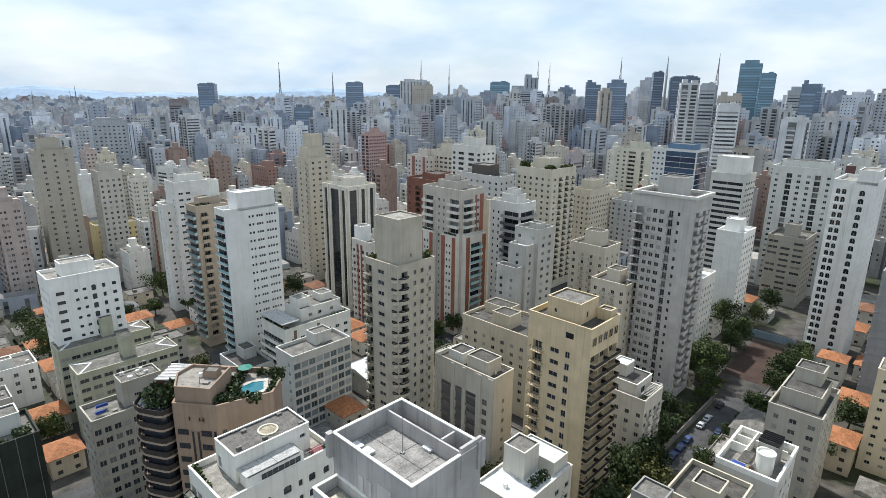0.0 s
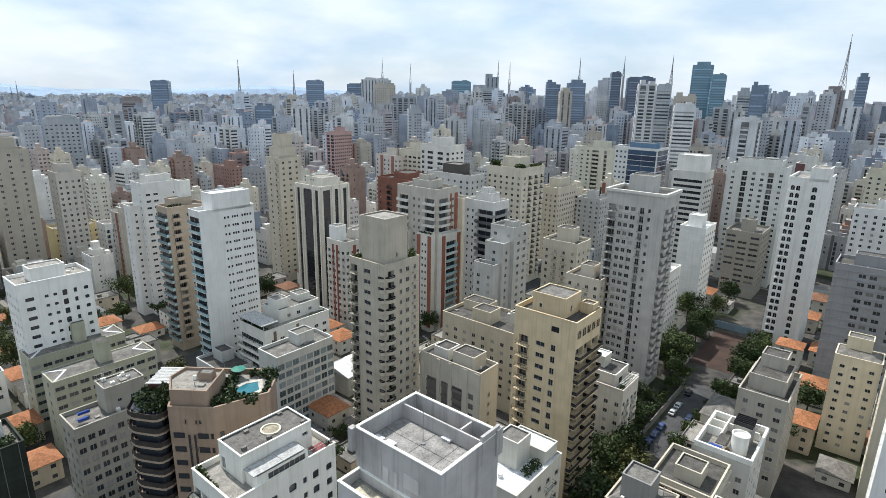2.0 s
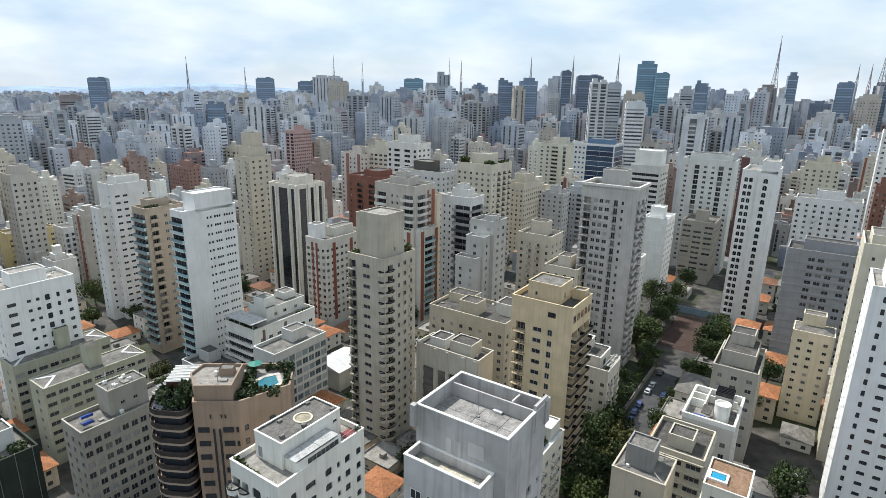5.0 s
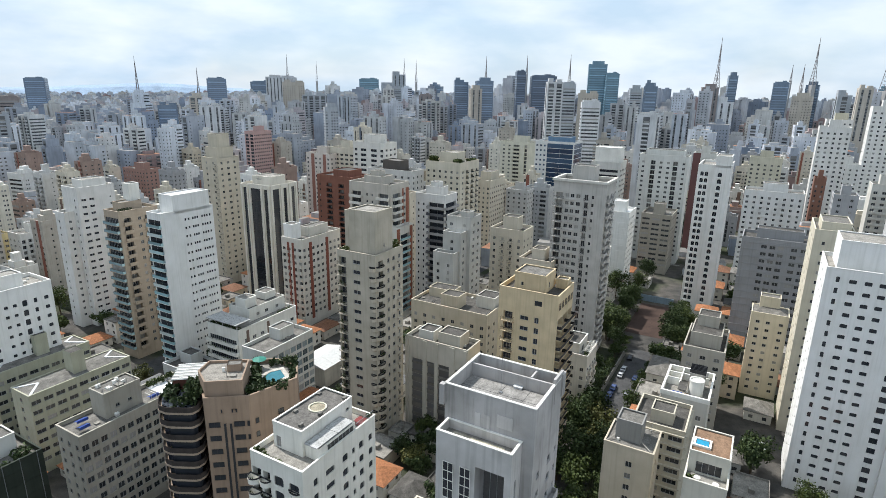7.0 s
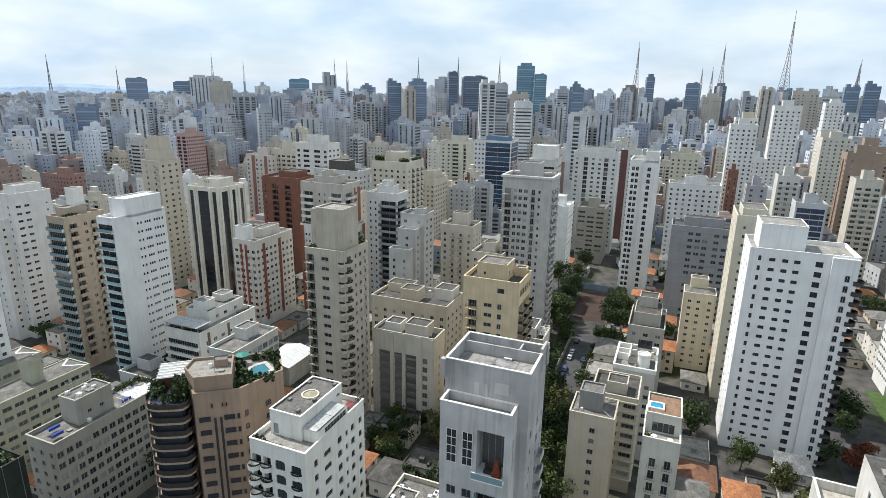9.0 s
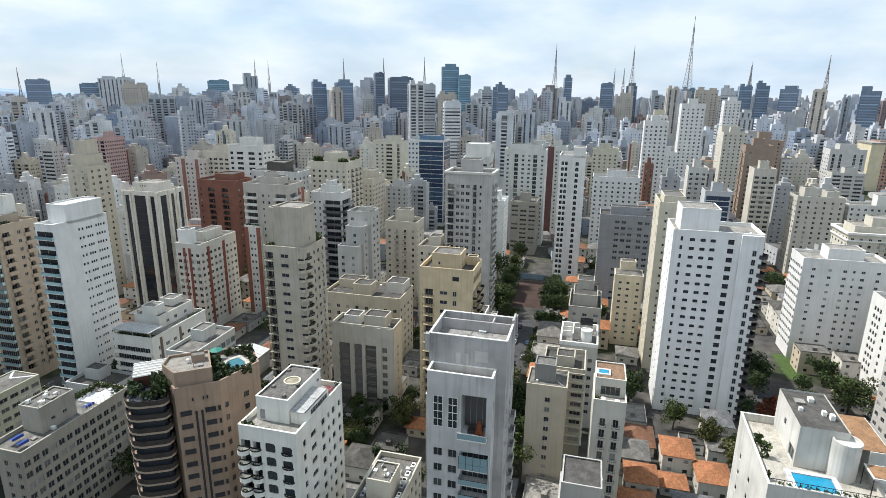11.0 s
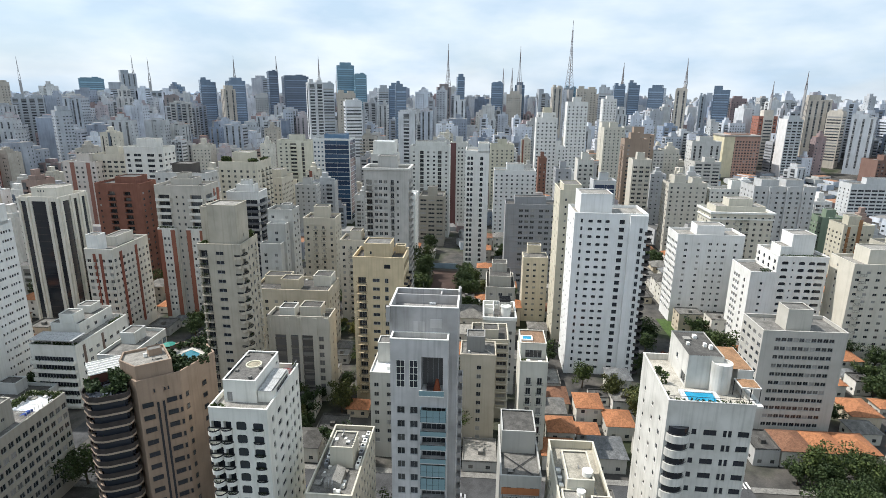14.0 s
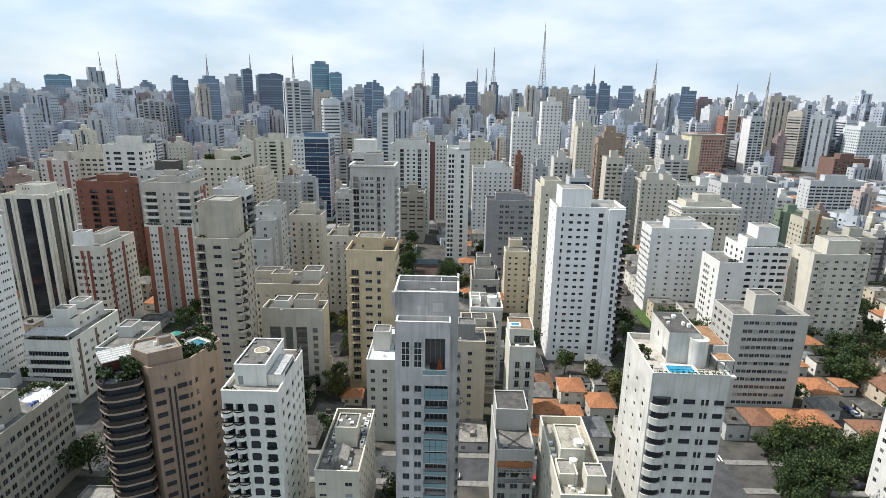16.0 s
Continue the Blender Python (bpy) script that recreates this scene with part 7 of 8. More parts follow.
protos = [tree_proto(1, 10, 4.2, leaf_green, "dense dark green tree beside a street"), tree_proto(2, 8, 3.4, leaf_green, "rounded green tree beside a street"), tree_proto(3, 9, 4.0, leaf_olive, "olive yellow tree among low houses"), tree_proto(4, 7, 3.4, leaf_red, "small tree with reddish leaves"), tree_proto(5, 12, 5.2, leaf_green, "broad dark green park tree")]
TREES = []


def plant(i, x, y, rnd, s=1.0):
    turn, k, tall = rnd.uniform(0, 360), s * rnd.uniform(0.8, 1.2), rnd.uniform(0.85, 1.1)
    for px, py, du, dv, yaw in PLOTS:  # no tree stands inside a building
        c, e = math.cos(radians(yaw)), math.sin(radians(yaw))
        if 0 < (x - px) * c + (y - py) * e < du and 0 < (y - py) * c - (x - px) * e < dv:
            return
    t = copy_thing(protos[i], pose(x, y, height(x, y), 0, 0, turn))
    t.scale = (k, k, k * tall)
    TREES.append((x, y))


rnd = random.Random(11)
for i in range(62):  # the park
    p, q = rnd.uniform(44, 74), rnd.uniform(-94, -50)
    if (p < 62 and q < -66) or (p > 64 and q > -57):
        continue
    plant(rnd.choice((0, 4, 4, 1)), *at(p, q)[:2], rnd, 0.8)
for p, q, i in ((112, 40, 4), (104, 38, 4), (98, 44, 0), (90, 42, 4), (209, 58, 0), (206, 62, 4), (213, 60, 0), (218, 38, 0), (226, 37, 4), (204, 33, 0), (222, 34, 0), (126, 46, 2), (133, 49, 0), (121, 50, 0), (145, 54, 1), (206, 38, 0), (232, 60, 0), (240, 61, 4), (118, -106, 0), (122, -112, 4), (114, -108, 1), (126, -118, 0), (137, -124, 0), (132, -130, 4), (112, -112, 0), (148, -112, 4), (154, -106, 0), (104, -128, 1), (96, -112, 1), (150, 58, 0), (157, 59, 1), (165, 58, 0), (152, 55, 1), (156, 56, 1), (147, 57, 4), (128, 50, 2), (124, 52, 0), (118, 46, 2), (122, 42, 0), (108, 48, 4), (102, 50, 0), (96, 36, 4), (84, 48, 0), (80, 40, 4), (194, 57, 0), (199, 60, 4), (108, 26, 0), (118, 24, 4), (126, 28, 0), (236, 36, 0), (244, 38, 1),
                (112, -16, 2), (132, -30, 0), (130, -38, 3), (137, -40, 3), (150, -38, 0), (158, -40, 0), (168, -38, 1), (143, -10, 1), (70, 62, 0), (72, 68, 1), (76, 58, 0), (66, 96, 0), (62, 92, 1), (60, 120, 4), (66, 126, 0), (56, 132, 4),
                (178, 30, 0), (172, 22, 1), (186, 36, 1), (240, 60, 0), (252, 70, 4), (250, 84, 0), (150, 150, 0), (158, 152, 1), (166, 150, 0), (120, 142, 0), (112, 144, 4), (102, 142, 0), (188, 92, 0), (140, 118, 4), (148, 126, 0), (135, 110, 0), (38, 50, 0), (46, 48, 4), (34, 47, 1)):
    plant(i, *at(p, q)[:2], rnd)
for i in range(11):  # hedge trees along the street's wall
    plant(1, *at(139 + 5.6 * i + rnd.uniform(-1, 1), 53.6 + rnd.uniform(-0.6, 1.2))[:2], rnd, rnd.uniform(0.45, 0.75))
    if i % 2:
        plant(0, *at(142 + 5.2 * i, 40.3 + rnd.uniform(-1, 0.5))[:2], rnd, rnd.uniform(0.5, 0.7))
for p, q, i, k in ((100, -22, 2, 1.25), (104, -27, 2, 1.0), (108, -24, 0, 1.0), (92, 84, 1, 0.9), (97, 88, 0, 0.9), (88, 90, 0, 0.8), (102, 82, 1, 0.8), (84, 82, 1, 0.8)):
    plant(i, *at(p, q)[:2], rnd, k)

# ---------------------------------------------------------------- houses between the towers


def taken(x, y, r):
    for px_, py_, du, dv, yaw in PLOTS:
        a = radians(yaw)
        dx, dy = x - px_, y - py_
        u, v = dx * math.cos(a) + dy * math.sin(a), -dx * math.sin(a) + dy * math.cos(a)
        if -r < u < du + r and -r < v < dv + r:
            return True
    return False


def on_street(p, q, r):
    return any(a - r < p < b_ + r for a, b_ in STREETS_P) or any(a - r < q < b_ + r for a, b_ in STREETS_Q)


old_tile = roofing((0.2, 0.1, 0.06), 1.5, 1.2)
sheet_roof = roofing((0.15, 0.152, 0.152), 1.9, 0.9)


def house(x, y, w, d, h, style, rnd):
    """A small house with a hipped tile roof, or a flat-roofed one."""
    tone = rnd.choice([(0.62, 0.6, 0.55), (0.5, 0.48, 0.44), (0.68, 0.66, 0.62), (0.55, 0.47, 0.36), (0.45, 0.45, 0.45)])
    label = "small house with orange tile roof" if style == "tile" else ("low building with grey sheet roof" if style == "sheet" else "low flat-roofed building between taller towers")
    root = thing("house", x, y, height(x, y), G, label, "house", "low houses between towers")
    wm = wall(tone)
    mb, wins = MB(), []
    for k in range(4):
        W = {0: d, 1: w, 2: w, 3: d}[k]
        org = {0: (0, d), 1: (0, 0), 2: (w, d), 3: (w, 0)}[k]
        facade(root, mb, wins, k, *org, W, 0, h, even(W, 2, 1.2, 0.9, 1.2), max(1, int(h / 3)), 3.0, 0)
    jb = mb
    for k, p, ww, hh, kind, rec, i in wins:
        c, sn = math.cos(radians(TURN[k])), math.sin(radians(TURN[k]))
        jb.quad(*[(p[0] + c * dx, p[1] + sn * dx, p[2] + dz) for dx, dz in ((-ww / 2, 0), (ww / 2, 0), (ww / 2, hh), (-ww / 2, hh))], 1)
    part("wall", mb, [wm, glass_many], root)
    rb = MB()
    if style == "flat":
        rb.box(0.1, 0.1, h - 0.5, w - 0.1, d - 0.1, h - 0.3)
        rb.ring(rect(0, 0, w, d), h - 0.3, h + 0.2, 0.2)
        rb.box(w * 0.3, d * 0.4, h - 0.3, w * 0.3 + 1.6, d * 0.4 + 1.4, h + 0.9)
        part("roof", rb, [rnd.choice([roof_grey, roof_pale, roof_dark, roof_grey])], root)
    else:
        o, rise = 0.5, min(w, d) * 0.24
        k = len(rb.v)
        if w > d:
            ridge = ((d / 2, d / 2), (w - d / 2, d / 2))
        else:
            ridge = ((w / 2, w / 2), (w / 2, d - w / 2))
        rb.v += [(-o, -o, h), (w + o, -o, h), (w + o, d + o, h), (-o, d + o, h), (*ridge[0], h + rise), (*ridge[1], h + rise), (-o, -o, h - 0.15), (w + o, -o, h - 0.15), (w + o, d + o, h - 0.15), (-o, d + o, h - 0.15)]
        if w > d:
            rb.f += [(k, k + 1, k + 5, k + 4), (k + 1, k + 2, k + 5), (k + 2, k + 3, k + 4, k + 5), (k + 3, k, k + 4)]
        else:
            rb.f += [(k, k + 1, k + 4), (k + 1, k + 2, k + 5, k + 4), (k + 2, k + 3, k + 5), (k + 3, k, k + 4, k + 5)]
        rb.f += [(k, k + 6, k + 7, k + 1), (k + 1, k + 7, k + 8, k + 2), (k + 2, k + 8, k + 9, k + 3), (k + 3, k + 9, k + 6, k)]
        rb.m += [0] * 8
        part("roof", rb, [rnd.choice([terracotta, terracotta, old_tile]) if style == "tile" else rnd.choice([roof_grey, roof_dark, sheet_roof])], root)


# a row of tile-roofed houses by the park, and those at the white tower's foot
rnd = random.Random(5)
for p, q, w, d, h, style in ((79, -56, 10, 7, 5.5, "flat"), (79, -65, 10, 8.5, 5.5, "tile"), (79, -74, 10, 8.5, 5.5, "tile"), (79, -83, 10, 8.5, 5.5, "tile"), (92, -92, 7, 8, 4, "sheet"), (132, -100, 12, 10, 5, "tile"), (100, -97, 11, 9, 5, "tile"), (100, -121, 16, 9, 6, "tile"), (71, -98, 13, 10, 5, "tile"), (120, -98, 9, 8, 5, "tile"), (78, -31, 8, 9, 6, "flat"), (164, 27, 15, 12, 7, "sheet"), (182, 29, 11, 10, 5, "flat"), (148, 29, 12, 11, 6, "flat"), (197, 33, 7, 6, 4, "flat"), (132, 30, 11, 9, 5, "tile"),
                             (96, -10, 9, 8, 6, "tile"), (92, 2, 9, 9, 6, "sheet"), (88, -18, 9, 8, 5, "tile"), (72, 2, 8, 9, 5, "tile"), (72, -12, 10, 9, 5, "sheet"), (74, -25, 9, 9, 5, "flat"), (46, -4, 9, 9, 8, "flat"), (70, 13, 3, 8, 6, "sheet"),
                             (122, 112, 22, 12, 9, "flat"), (88, 122, 8, 10, 7, "tile"), (70, 84, 8, 9, 6, "tile"), (70, 74, 9, 8, 5, "sheet")):
    x, y, _ = at(p, q)
    house(x, y, w, d, h, style, rnd)
    plot(x, y, w, d)
for i in range(-6, 34):
    for j in range(-28, 28):
        p, q = i * 11.5 + rnd.uniform(-1, 1), j * 11.5 + rnd.uniform(-1, 1)
        x, y, _ = at(p, q)
        bear = math.degrees(math.atan2(x + 40, y + 20))
        if math.hypot(x, y) > 300 or x * 0.35 + y < 62 and q > -30 or not -48 < bear < 104 or on_street(p + 4.5, q + 4.5, 5.5) or (42 < p < 90 and q < -40):
            continue
        cx, cy, _ = at(p + 4.5, q + 4.5)
        if taken(cx, cy, 4.9) or (208 < p < 256 and 37 < q < 60) or (152 < p < 200 and -66 < q < -44):
            continue
        k = rnd.random()
        if k < 0.66:
            w, d = rnd.uniform(8, 11), rnd.uniform(7.5, 10.5)
            house(x, y, w, d, rnd.choice([3.4, 4.0, 6.0, 6.5, 9.0]), rnd.choice(["tile", "tile", "sheet", "flat", "flat", "flat"]), rnd)
            plot(x, y, w, d)
        elif k < 0.98:
            plant(rnd.choice((0, 0, 1, 2, 4)), cx, cy, rnd)

# sheds and yard roofs packed between the houses
for i in range(-4, 24):
    for j in range(-20, 24):
        p, q = i * 7.2 + rnd.uniform(-0.5, 0.5), j * 7.2 + rnd.uniform(-0.5, 0.5)
        x, y, _ = at(p, q)
        cx, cy, _ = at(p + 3, q + 3)
        if not (-10 < p < 160 and -140 < q < 160) or on_street(p + 3, q + 3, 3.4) or taken(cx, cy, 3.3) or (42 < p < 90 and q < -40) or (152 < p < 200 and -66 < q < -44):
            continue
        if x * 0.35 + y < 62 and q > -30 or rnd.random() < 0.25:
            continue
        if any((cx - a) ** 2 + (cy - b_) ** 2 < 16 for a, b_ in TREES):
            continue
        if rnd.random() < (0.62 if q > 60 else 0.25):
            plant(rnd.choice((1, 1, 2, 0)), cx, cy, rnd, 0.75)
            continue
        w, d = rnd.uniform(5.6, 6.8), rnd.uniform(5.6, 6.8)
        house(x, y, w, d, rnd.choice([2.8, 3.2, 3.6, 5.4]), rnd.choice(["sheet", "sheet", "flat", "flat", "tile"]), rnd)
        plot(x, y, w, d)

# ---------------------------------------------------------------- apartment blocks of the middle distance
TONES = [(0.66, 0.65, 0.63), (0.58, 0.55, 0.49), (0.5, 0.49, 0.48), (0.62, 0.58, 0.5), (0.7, 0.7, 0.7), (0.45, 0.42, 0.38), (0.55, 0.56, 0.58), (0.33, 0.24, 0.21), (0.6, 0.55, 0.46), (0.5, 0.42, 0.4), (0.34, 0.35, 0.38), (0.66, 0.64, 0.58), (0.72, 0.73, 0.74), (0.42, 0.44, 0.47)]
ACCENTS = [(0.27, 0.1, 0.07), (0.2, 0.13, 0.1), (0.14, 0.17, 0.22), (0.36, 0.3, 0.22), (0.66, 0.66, 0.66), (0.12, 0.12, 0.13)]
rnd = random.Random(23)
WORDING = {"punched": "apartment block with regular rows of windows", "paired": "apartment block with paired window columns", "strip": "apartment block with tall dark window strips", "loggia": "apartment block with stacked balconies", "blank": "apartment block with a mostly blank wall", "ribbon": "block with ribbon windows on every floor"}
TINT = {0: "white", 1: "cream", 2: "grey", 3: "cream", 4: "white", 5: "beige", 6: "grey", 7: "brown", 8: "beige", 9: "pinkish", 10: "dark grey", 11: "cream", 12: "white", 13: "blue-grey"}


def openings(style, W):
    """The columns of openings along a face of width W."""
    if style == "punched":
        n = max(2, int(W / rnd.choice([2.6, 3.0, 3.6])))
        return even(W, n, rnd.choice([1.0, 1.2, 1.5]), 0.95, rnd.choice([1.0, 1.2]))
    if style == "paired":
        n = max(2, int(W / 5.0))
        st = W / n
        return [(st * (i + 0.5) + o, 0.95, 0.95, 1.15, "w") for i in range(n) for o in (-0.75, 0.75)]
    if style == "strip":
        n = max(2, int(W / 5.5))
        st = W / n
        return [q for i in range(n) for q in ((st * (i + 0.3), 1.3, 0.3, 2.0, "s"), (st * (i + 0.72), 1.0, 0.95, 1.1, "w"))]
    if style == "loggia":
        return [(W * 0.25, W * 0.26, 0.1, 2.3, "l"), (W * 0.5, 0.9, 1.0, 1.0, "w"), (W * 0.75, W * 0.26, 0.1, 2.3, "l")]
    if style == "ribbon":
        return [(W * 0.5, W * 0.84, 0.85, 1.35, "w")]
    return [(W * rnd.choice([0.3, 0.5, 0.7]), 0.8, 1.1, 0.9, "w")]


for i in range(2, 32):
    for j in range(-30, 31):
        p, q = i * 21.5 + rnd.uniform(-4, 4), j * 21.5 + rnd.uniform(-4, 4)
        x, y, _ = at(p, q)
        r = math.hypot(x, y)
        bear = math.degrees(math.atan2(x + 40, y + 20))
        if not (300 < r < 545) or not -43 < bear < 86 or taken(x + 4, y + 7, 11) or rnd.random() < 0.12 or (p < 360 and 24 < q < 72) or (r > 425 and bear > 62):
            continue
        du, dv = rnd.uniform(8, 14), rnd.uniform(9, 17)
        top = rnd.choice([14, 20, 26, 30, 34, 38, 41, 46]) * rnd.uniform(0.85, 1.12) + (3 if r > 450 else 0)
        side = 2 if bear > 48 else 1
        yaw = G + rnd.choice([0, 0, rnd.uniform(-5, 5), rnd.uniform(-14, 14)])
        tone = rnd.randrange(len(TONES))
        wm = wall(TONES[tone], 0.34)
        style = rnd.choice(["punched", "punched", "paired", "strip", "loggia", "loggia", "ribbon"])
        style_side = rnd.choice(["blank", "blank", "punched", "paired"])
        root = thing("apartment_building", x, y, height(x, y) - 1, yaw, TINT[tone] + " " + WORDING[style], "apartment block", "blocks of the middle distance")
        plot(x, y, du, dv, yaw)
        f = {0: openings(style, dv), side: openings(style_side, du)}
        bal = {0: [(dv * 0.25, dv * 0.3, 0.9, "solid"), (dv * 0.75, dv * 0.3, 0.9, "solid")]} if style == "loggia" else None
        block(root, 0, 0, du, dv, 0, top, wm, f, bal, single=False, bands=(0, side) if rnd.random() < 0.22 else None, roof=rnd.choice([roof_grey, roof_pale, roof_dark]), lip=False, plain_roof=True, fh=2.95, glass=glass_many if rnd.random() < 0.5 else glass_grey)
        mb = MB()
        a, e = rnd.uniform(0.15, 0.3), rnd.uniform(0.4, 0.6)
        mb.box(du * a, dv * 0.25, top - 1, du * (a + e), dv * 0.7, top + rnd.uniform(1.5, 3.0))
        mb.box(du * (a + 0.08), dv * 0.35, top - 1, du * (a + 0.4), dv * 0.6, top + rnd.uniform(4.0, 6.5))
        mb.box(du * 0.72, dv * 0.1, top - 1, du * 0.92, dv * 0.3, top + rnd.uniform(0.2, 1.4))
        part("lift_house", mb, [wm], root)
        if rnd.random() < 0.35:
            mb, s0 = MB(), rnd.uniform(0.1, 0.75) * dv
            mb.box(-0.16, s0, 1, 0.02, s0 + rnd.uniform(1.4, 2.6), top - rnd.choice([0, 0, 1.2]))
            part("wall_panel", mb, [wall(rnd.choice(ACCENTS), 0.3)], root)

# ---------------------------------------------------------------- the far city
# Facade tones, cooled towards blue-grey to hold the distance haze.
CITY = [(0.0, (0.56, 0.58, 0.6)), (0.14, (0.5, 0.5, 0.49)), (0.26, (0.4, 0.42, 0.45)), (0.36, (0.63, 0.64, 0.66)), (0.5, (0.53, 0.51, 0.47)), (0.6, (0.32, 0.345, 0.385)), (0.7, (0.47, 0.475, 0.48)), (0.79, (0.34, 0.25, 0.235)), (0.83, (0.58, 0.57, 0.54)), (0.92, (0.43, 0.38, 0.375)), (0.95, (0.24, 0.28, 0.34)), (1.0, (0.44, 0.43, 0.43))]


def tone_material(name, tones, rough=0.8, metal=0.0, weather=0.76):
    """Wall colour whose tone each building carries with it, weathered in patches."""
    m, n, l, b = shader(name, rough, metal, 0.4)
    uv = n.new("ShaderNodeUVMap")
    sep = n.new("ShaderNodeSeparateXYZ")
    l.new(uv.outputs["UV"], sep.inputs["Vector"])
    rc = ramp_node(n, l, sep.outputs["X"], tones)
    rc.color_ramp.interpolation = "CONSTANT"
    c = mul_node(n, l, rc.outputs["Color"], ramp_node(n, l, sep.outputs["Y"], [(0.0, (0.8, 0.8, 0.8)), (1.0, (1.12, 1.12, 1.12))]).outputs["Color"])
    st, sm = noise_node(n, l, 0.09, 6), noise_node(n, l, 0.6, 6, (1, 1, 0.15))
    c = mul_node(n, l, c, ramp_node(n, l, st.outputs["Fac"], [(0.35, (weather, weather, weather)), (0.62, (1, 1, 1))]).outputs["Color"])
    c = mul_node(n, l, c, ramp_node(n, l, sm.outputs["Fac"], [(0.35, (0.86, 0.86, 0.85)), (0.55, (1, 1, 1))]).outputs["Color"])
    l.new(c, b.inputs["Base Color"])
    return m


# The extra lift and blue put distance haze into the wall colour.
city_wall_hazed = tone_material("city_wall_hazed", [(p_, (c_[0] * 1.11, c_[1] * 1.14, c_[2] * 1.19)) for p_, c_ in CITY])
city_roof = tone_material("city_roof", [(0.0, (0.2, 0.195, 0.185)), (0.4, (0.3, 0.29, 0.27)), (0.7, (0.12, 0.118, 0.112)), (0.88, (0.3, 0.15, 0.085)), (1.0, (0.3, 0.15, 0.085))], 0.9)
# Dark greys that paint the shade of recesses not cut into the walls.
recess_shade = tone_material("painted_recess", [(0.0, (0.14, 0.145, 0.15)), (0.5, (0.21, 0.21, 0.21)), (1.0, (0.21, 0.21, 0.21))], 0.5)


class CityMesh:
    """Joined far buildings: 0 walls, 1 panes, 2 roofs, 3 recess shade painted on flat quads."""

    def __init__(self):
        self.v, self.f, self.m, self.uv = [], [], [], []

    def quad(self, pts, mi, uv):
        k = len(self.v)
        self.v += pts
        self.f.append((k, k + 1, k + 2, k + 3))
        self.m.append(mi)
        self.uv += [uv] * 4

    def prism(self, fr, x0, y0, x1, y1, z0, z1, uv, style=None, rd=None):
        x, y, c, s = fr
        P = [(x + c * a - s * b, y + s * a + c * b) for a, b in ((x0, y0), (x1, y0), (x1, y1), (x0, y1))]
        k = len(self.v)
        self.v += [(*q, z0) for q in P] + [(*q, z1) for q in P]
        for i in range(4):
            j = (i + 1) % 4
            self.f.append((k + i, k + j, k + 4 + j, k + 4 + i))
            self.m.append(0)
            self.uv += [uv] * 4
            if style is None or z1 - z0 < 6:
                continue
            ax, ay, bx, by = *P[i], *P[j]
            nx, ny = by - ay, ax - bx
            if nx * (-38 - ax) + ny * (-16 - ay) <= 0:
                continue
            L = math.hypot(nx, ny)
            self.face((ax, ay), ((bx - ax) / L, (by - ay) / L), (nx / L, ny / L), L, z0, z1, style[i % 2], rd, uv)
        self.f.append((k + 4, k + 5, k + 6, k + 7))
        self.m.append(2)
        self.uv += [(rd.random() if rd else 0.1, uv[1])] * 4

    def face(self, o, t, n, L, z0, z1, style, rd, uv):
        def at_(a, out, z):
            return (o[0] + t[0] * a + n[0] * out, o[1] + t[1] * a + n[1] * out, z)

        def pane(a, b, za, zb, out=0.06, mi=1):
            self.quad([at_(a, out, za), at_(b, out, za), at_(b, out, zb), at_(a, out, zb)], mi, uv)
        nfl = int((z1 - z0 - 1.2) / 3.0)
        first = max(0, nfl - 17)
        if style == "blank":
            if rd.random() < 0.6:
                c = L * rd.uniform(0.25, 0.75)
                for k in range(first, nfl):
                    pane(c - 0.4, c + 0.4, z0 + 3 * k + 1.1, z0 + 3 * k + 2.1)
        elif style == "strip":
            n_ = max(1, int(L / 5.5))
            for i in range(n_):
                c = L * (i + 0.5) / n_
                # flat dark strip, recess shade painted behind the panes
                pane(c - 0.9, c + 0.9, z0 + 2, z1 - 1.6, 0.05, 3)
                for k in range(first, nfl):
                    pane(c - 0.8, c + 0.8, z0 + 3 * k + 1.0, z0 + 3 * k + 2.3, 0.1)
        elif style == "balcony":
            n_ = max(1, int(L / 7))
            for i in range(n_):
                c, w = L * (i + 0.5) / n_, min(2.4, L / n_ * 0.36)
                # flat dark strip paints the shade behind the balconies
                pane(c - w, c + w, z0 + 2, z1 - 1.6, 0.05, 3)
                for k in range(first, nfl):
                    z = z0 + 3 * k
                    pane(c - w * 0.8, c + w * 0.8, z + 1.2, z + 2.4, 0.1)
                    pane(c - w, c + w, z - 0.1, z + 1.0, 0.9, 0)
                    # dark lid paints the shade inside the balcony
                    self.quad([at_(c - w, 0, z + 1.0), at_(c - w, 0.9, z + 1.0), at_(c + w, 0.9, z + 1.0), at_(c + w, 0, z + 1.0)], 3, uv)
        elif style == "ribbon":
            for k in range(first, nfl):
                pane(L * 0.06, L * 0.94, z0 + 3 * k + 1.0, z0 + 3 * k + 2.3)
        else:
            n_ = max(2, int(L / rd.choice([2.7, 3.2, 3.8])))
            w, gone = rd.choice([0.45, 0.6, 0.75]), rd.randrange(n_ + 2)
            for i in range(n_):
                if i == gone:
                    continue
                c = L * (i + 0.5) / n_
                for k in range(first, nfl):
                    pane(c - w, c + w, z0 + 3 * k + 1.0, z0 + 3 * k + 2.15)

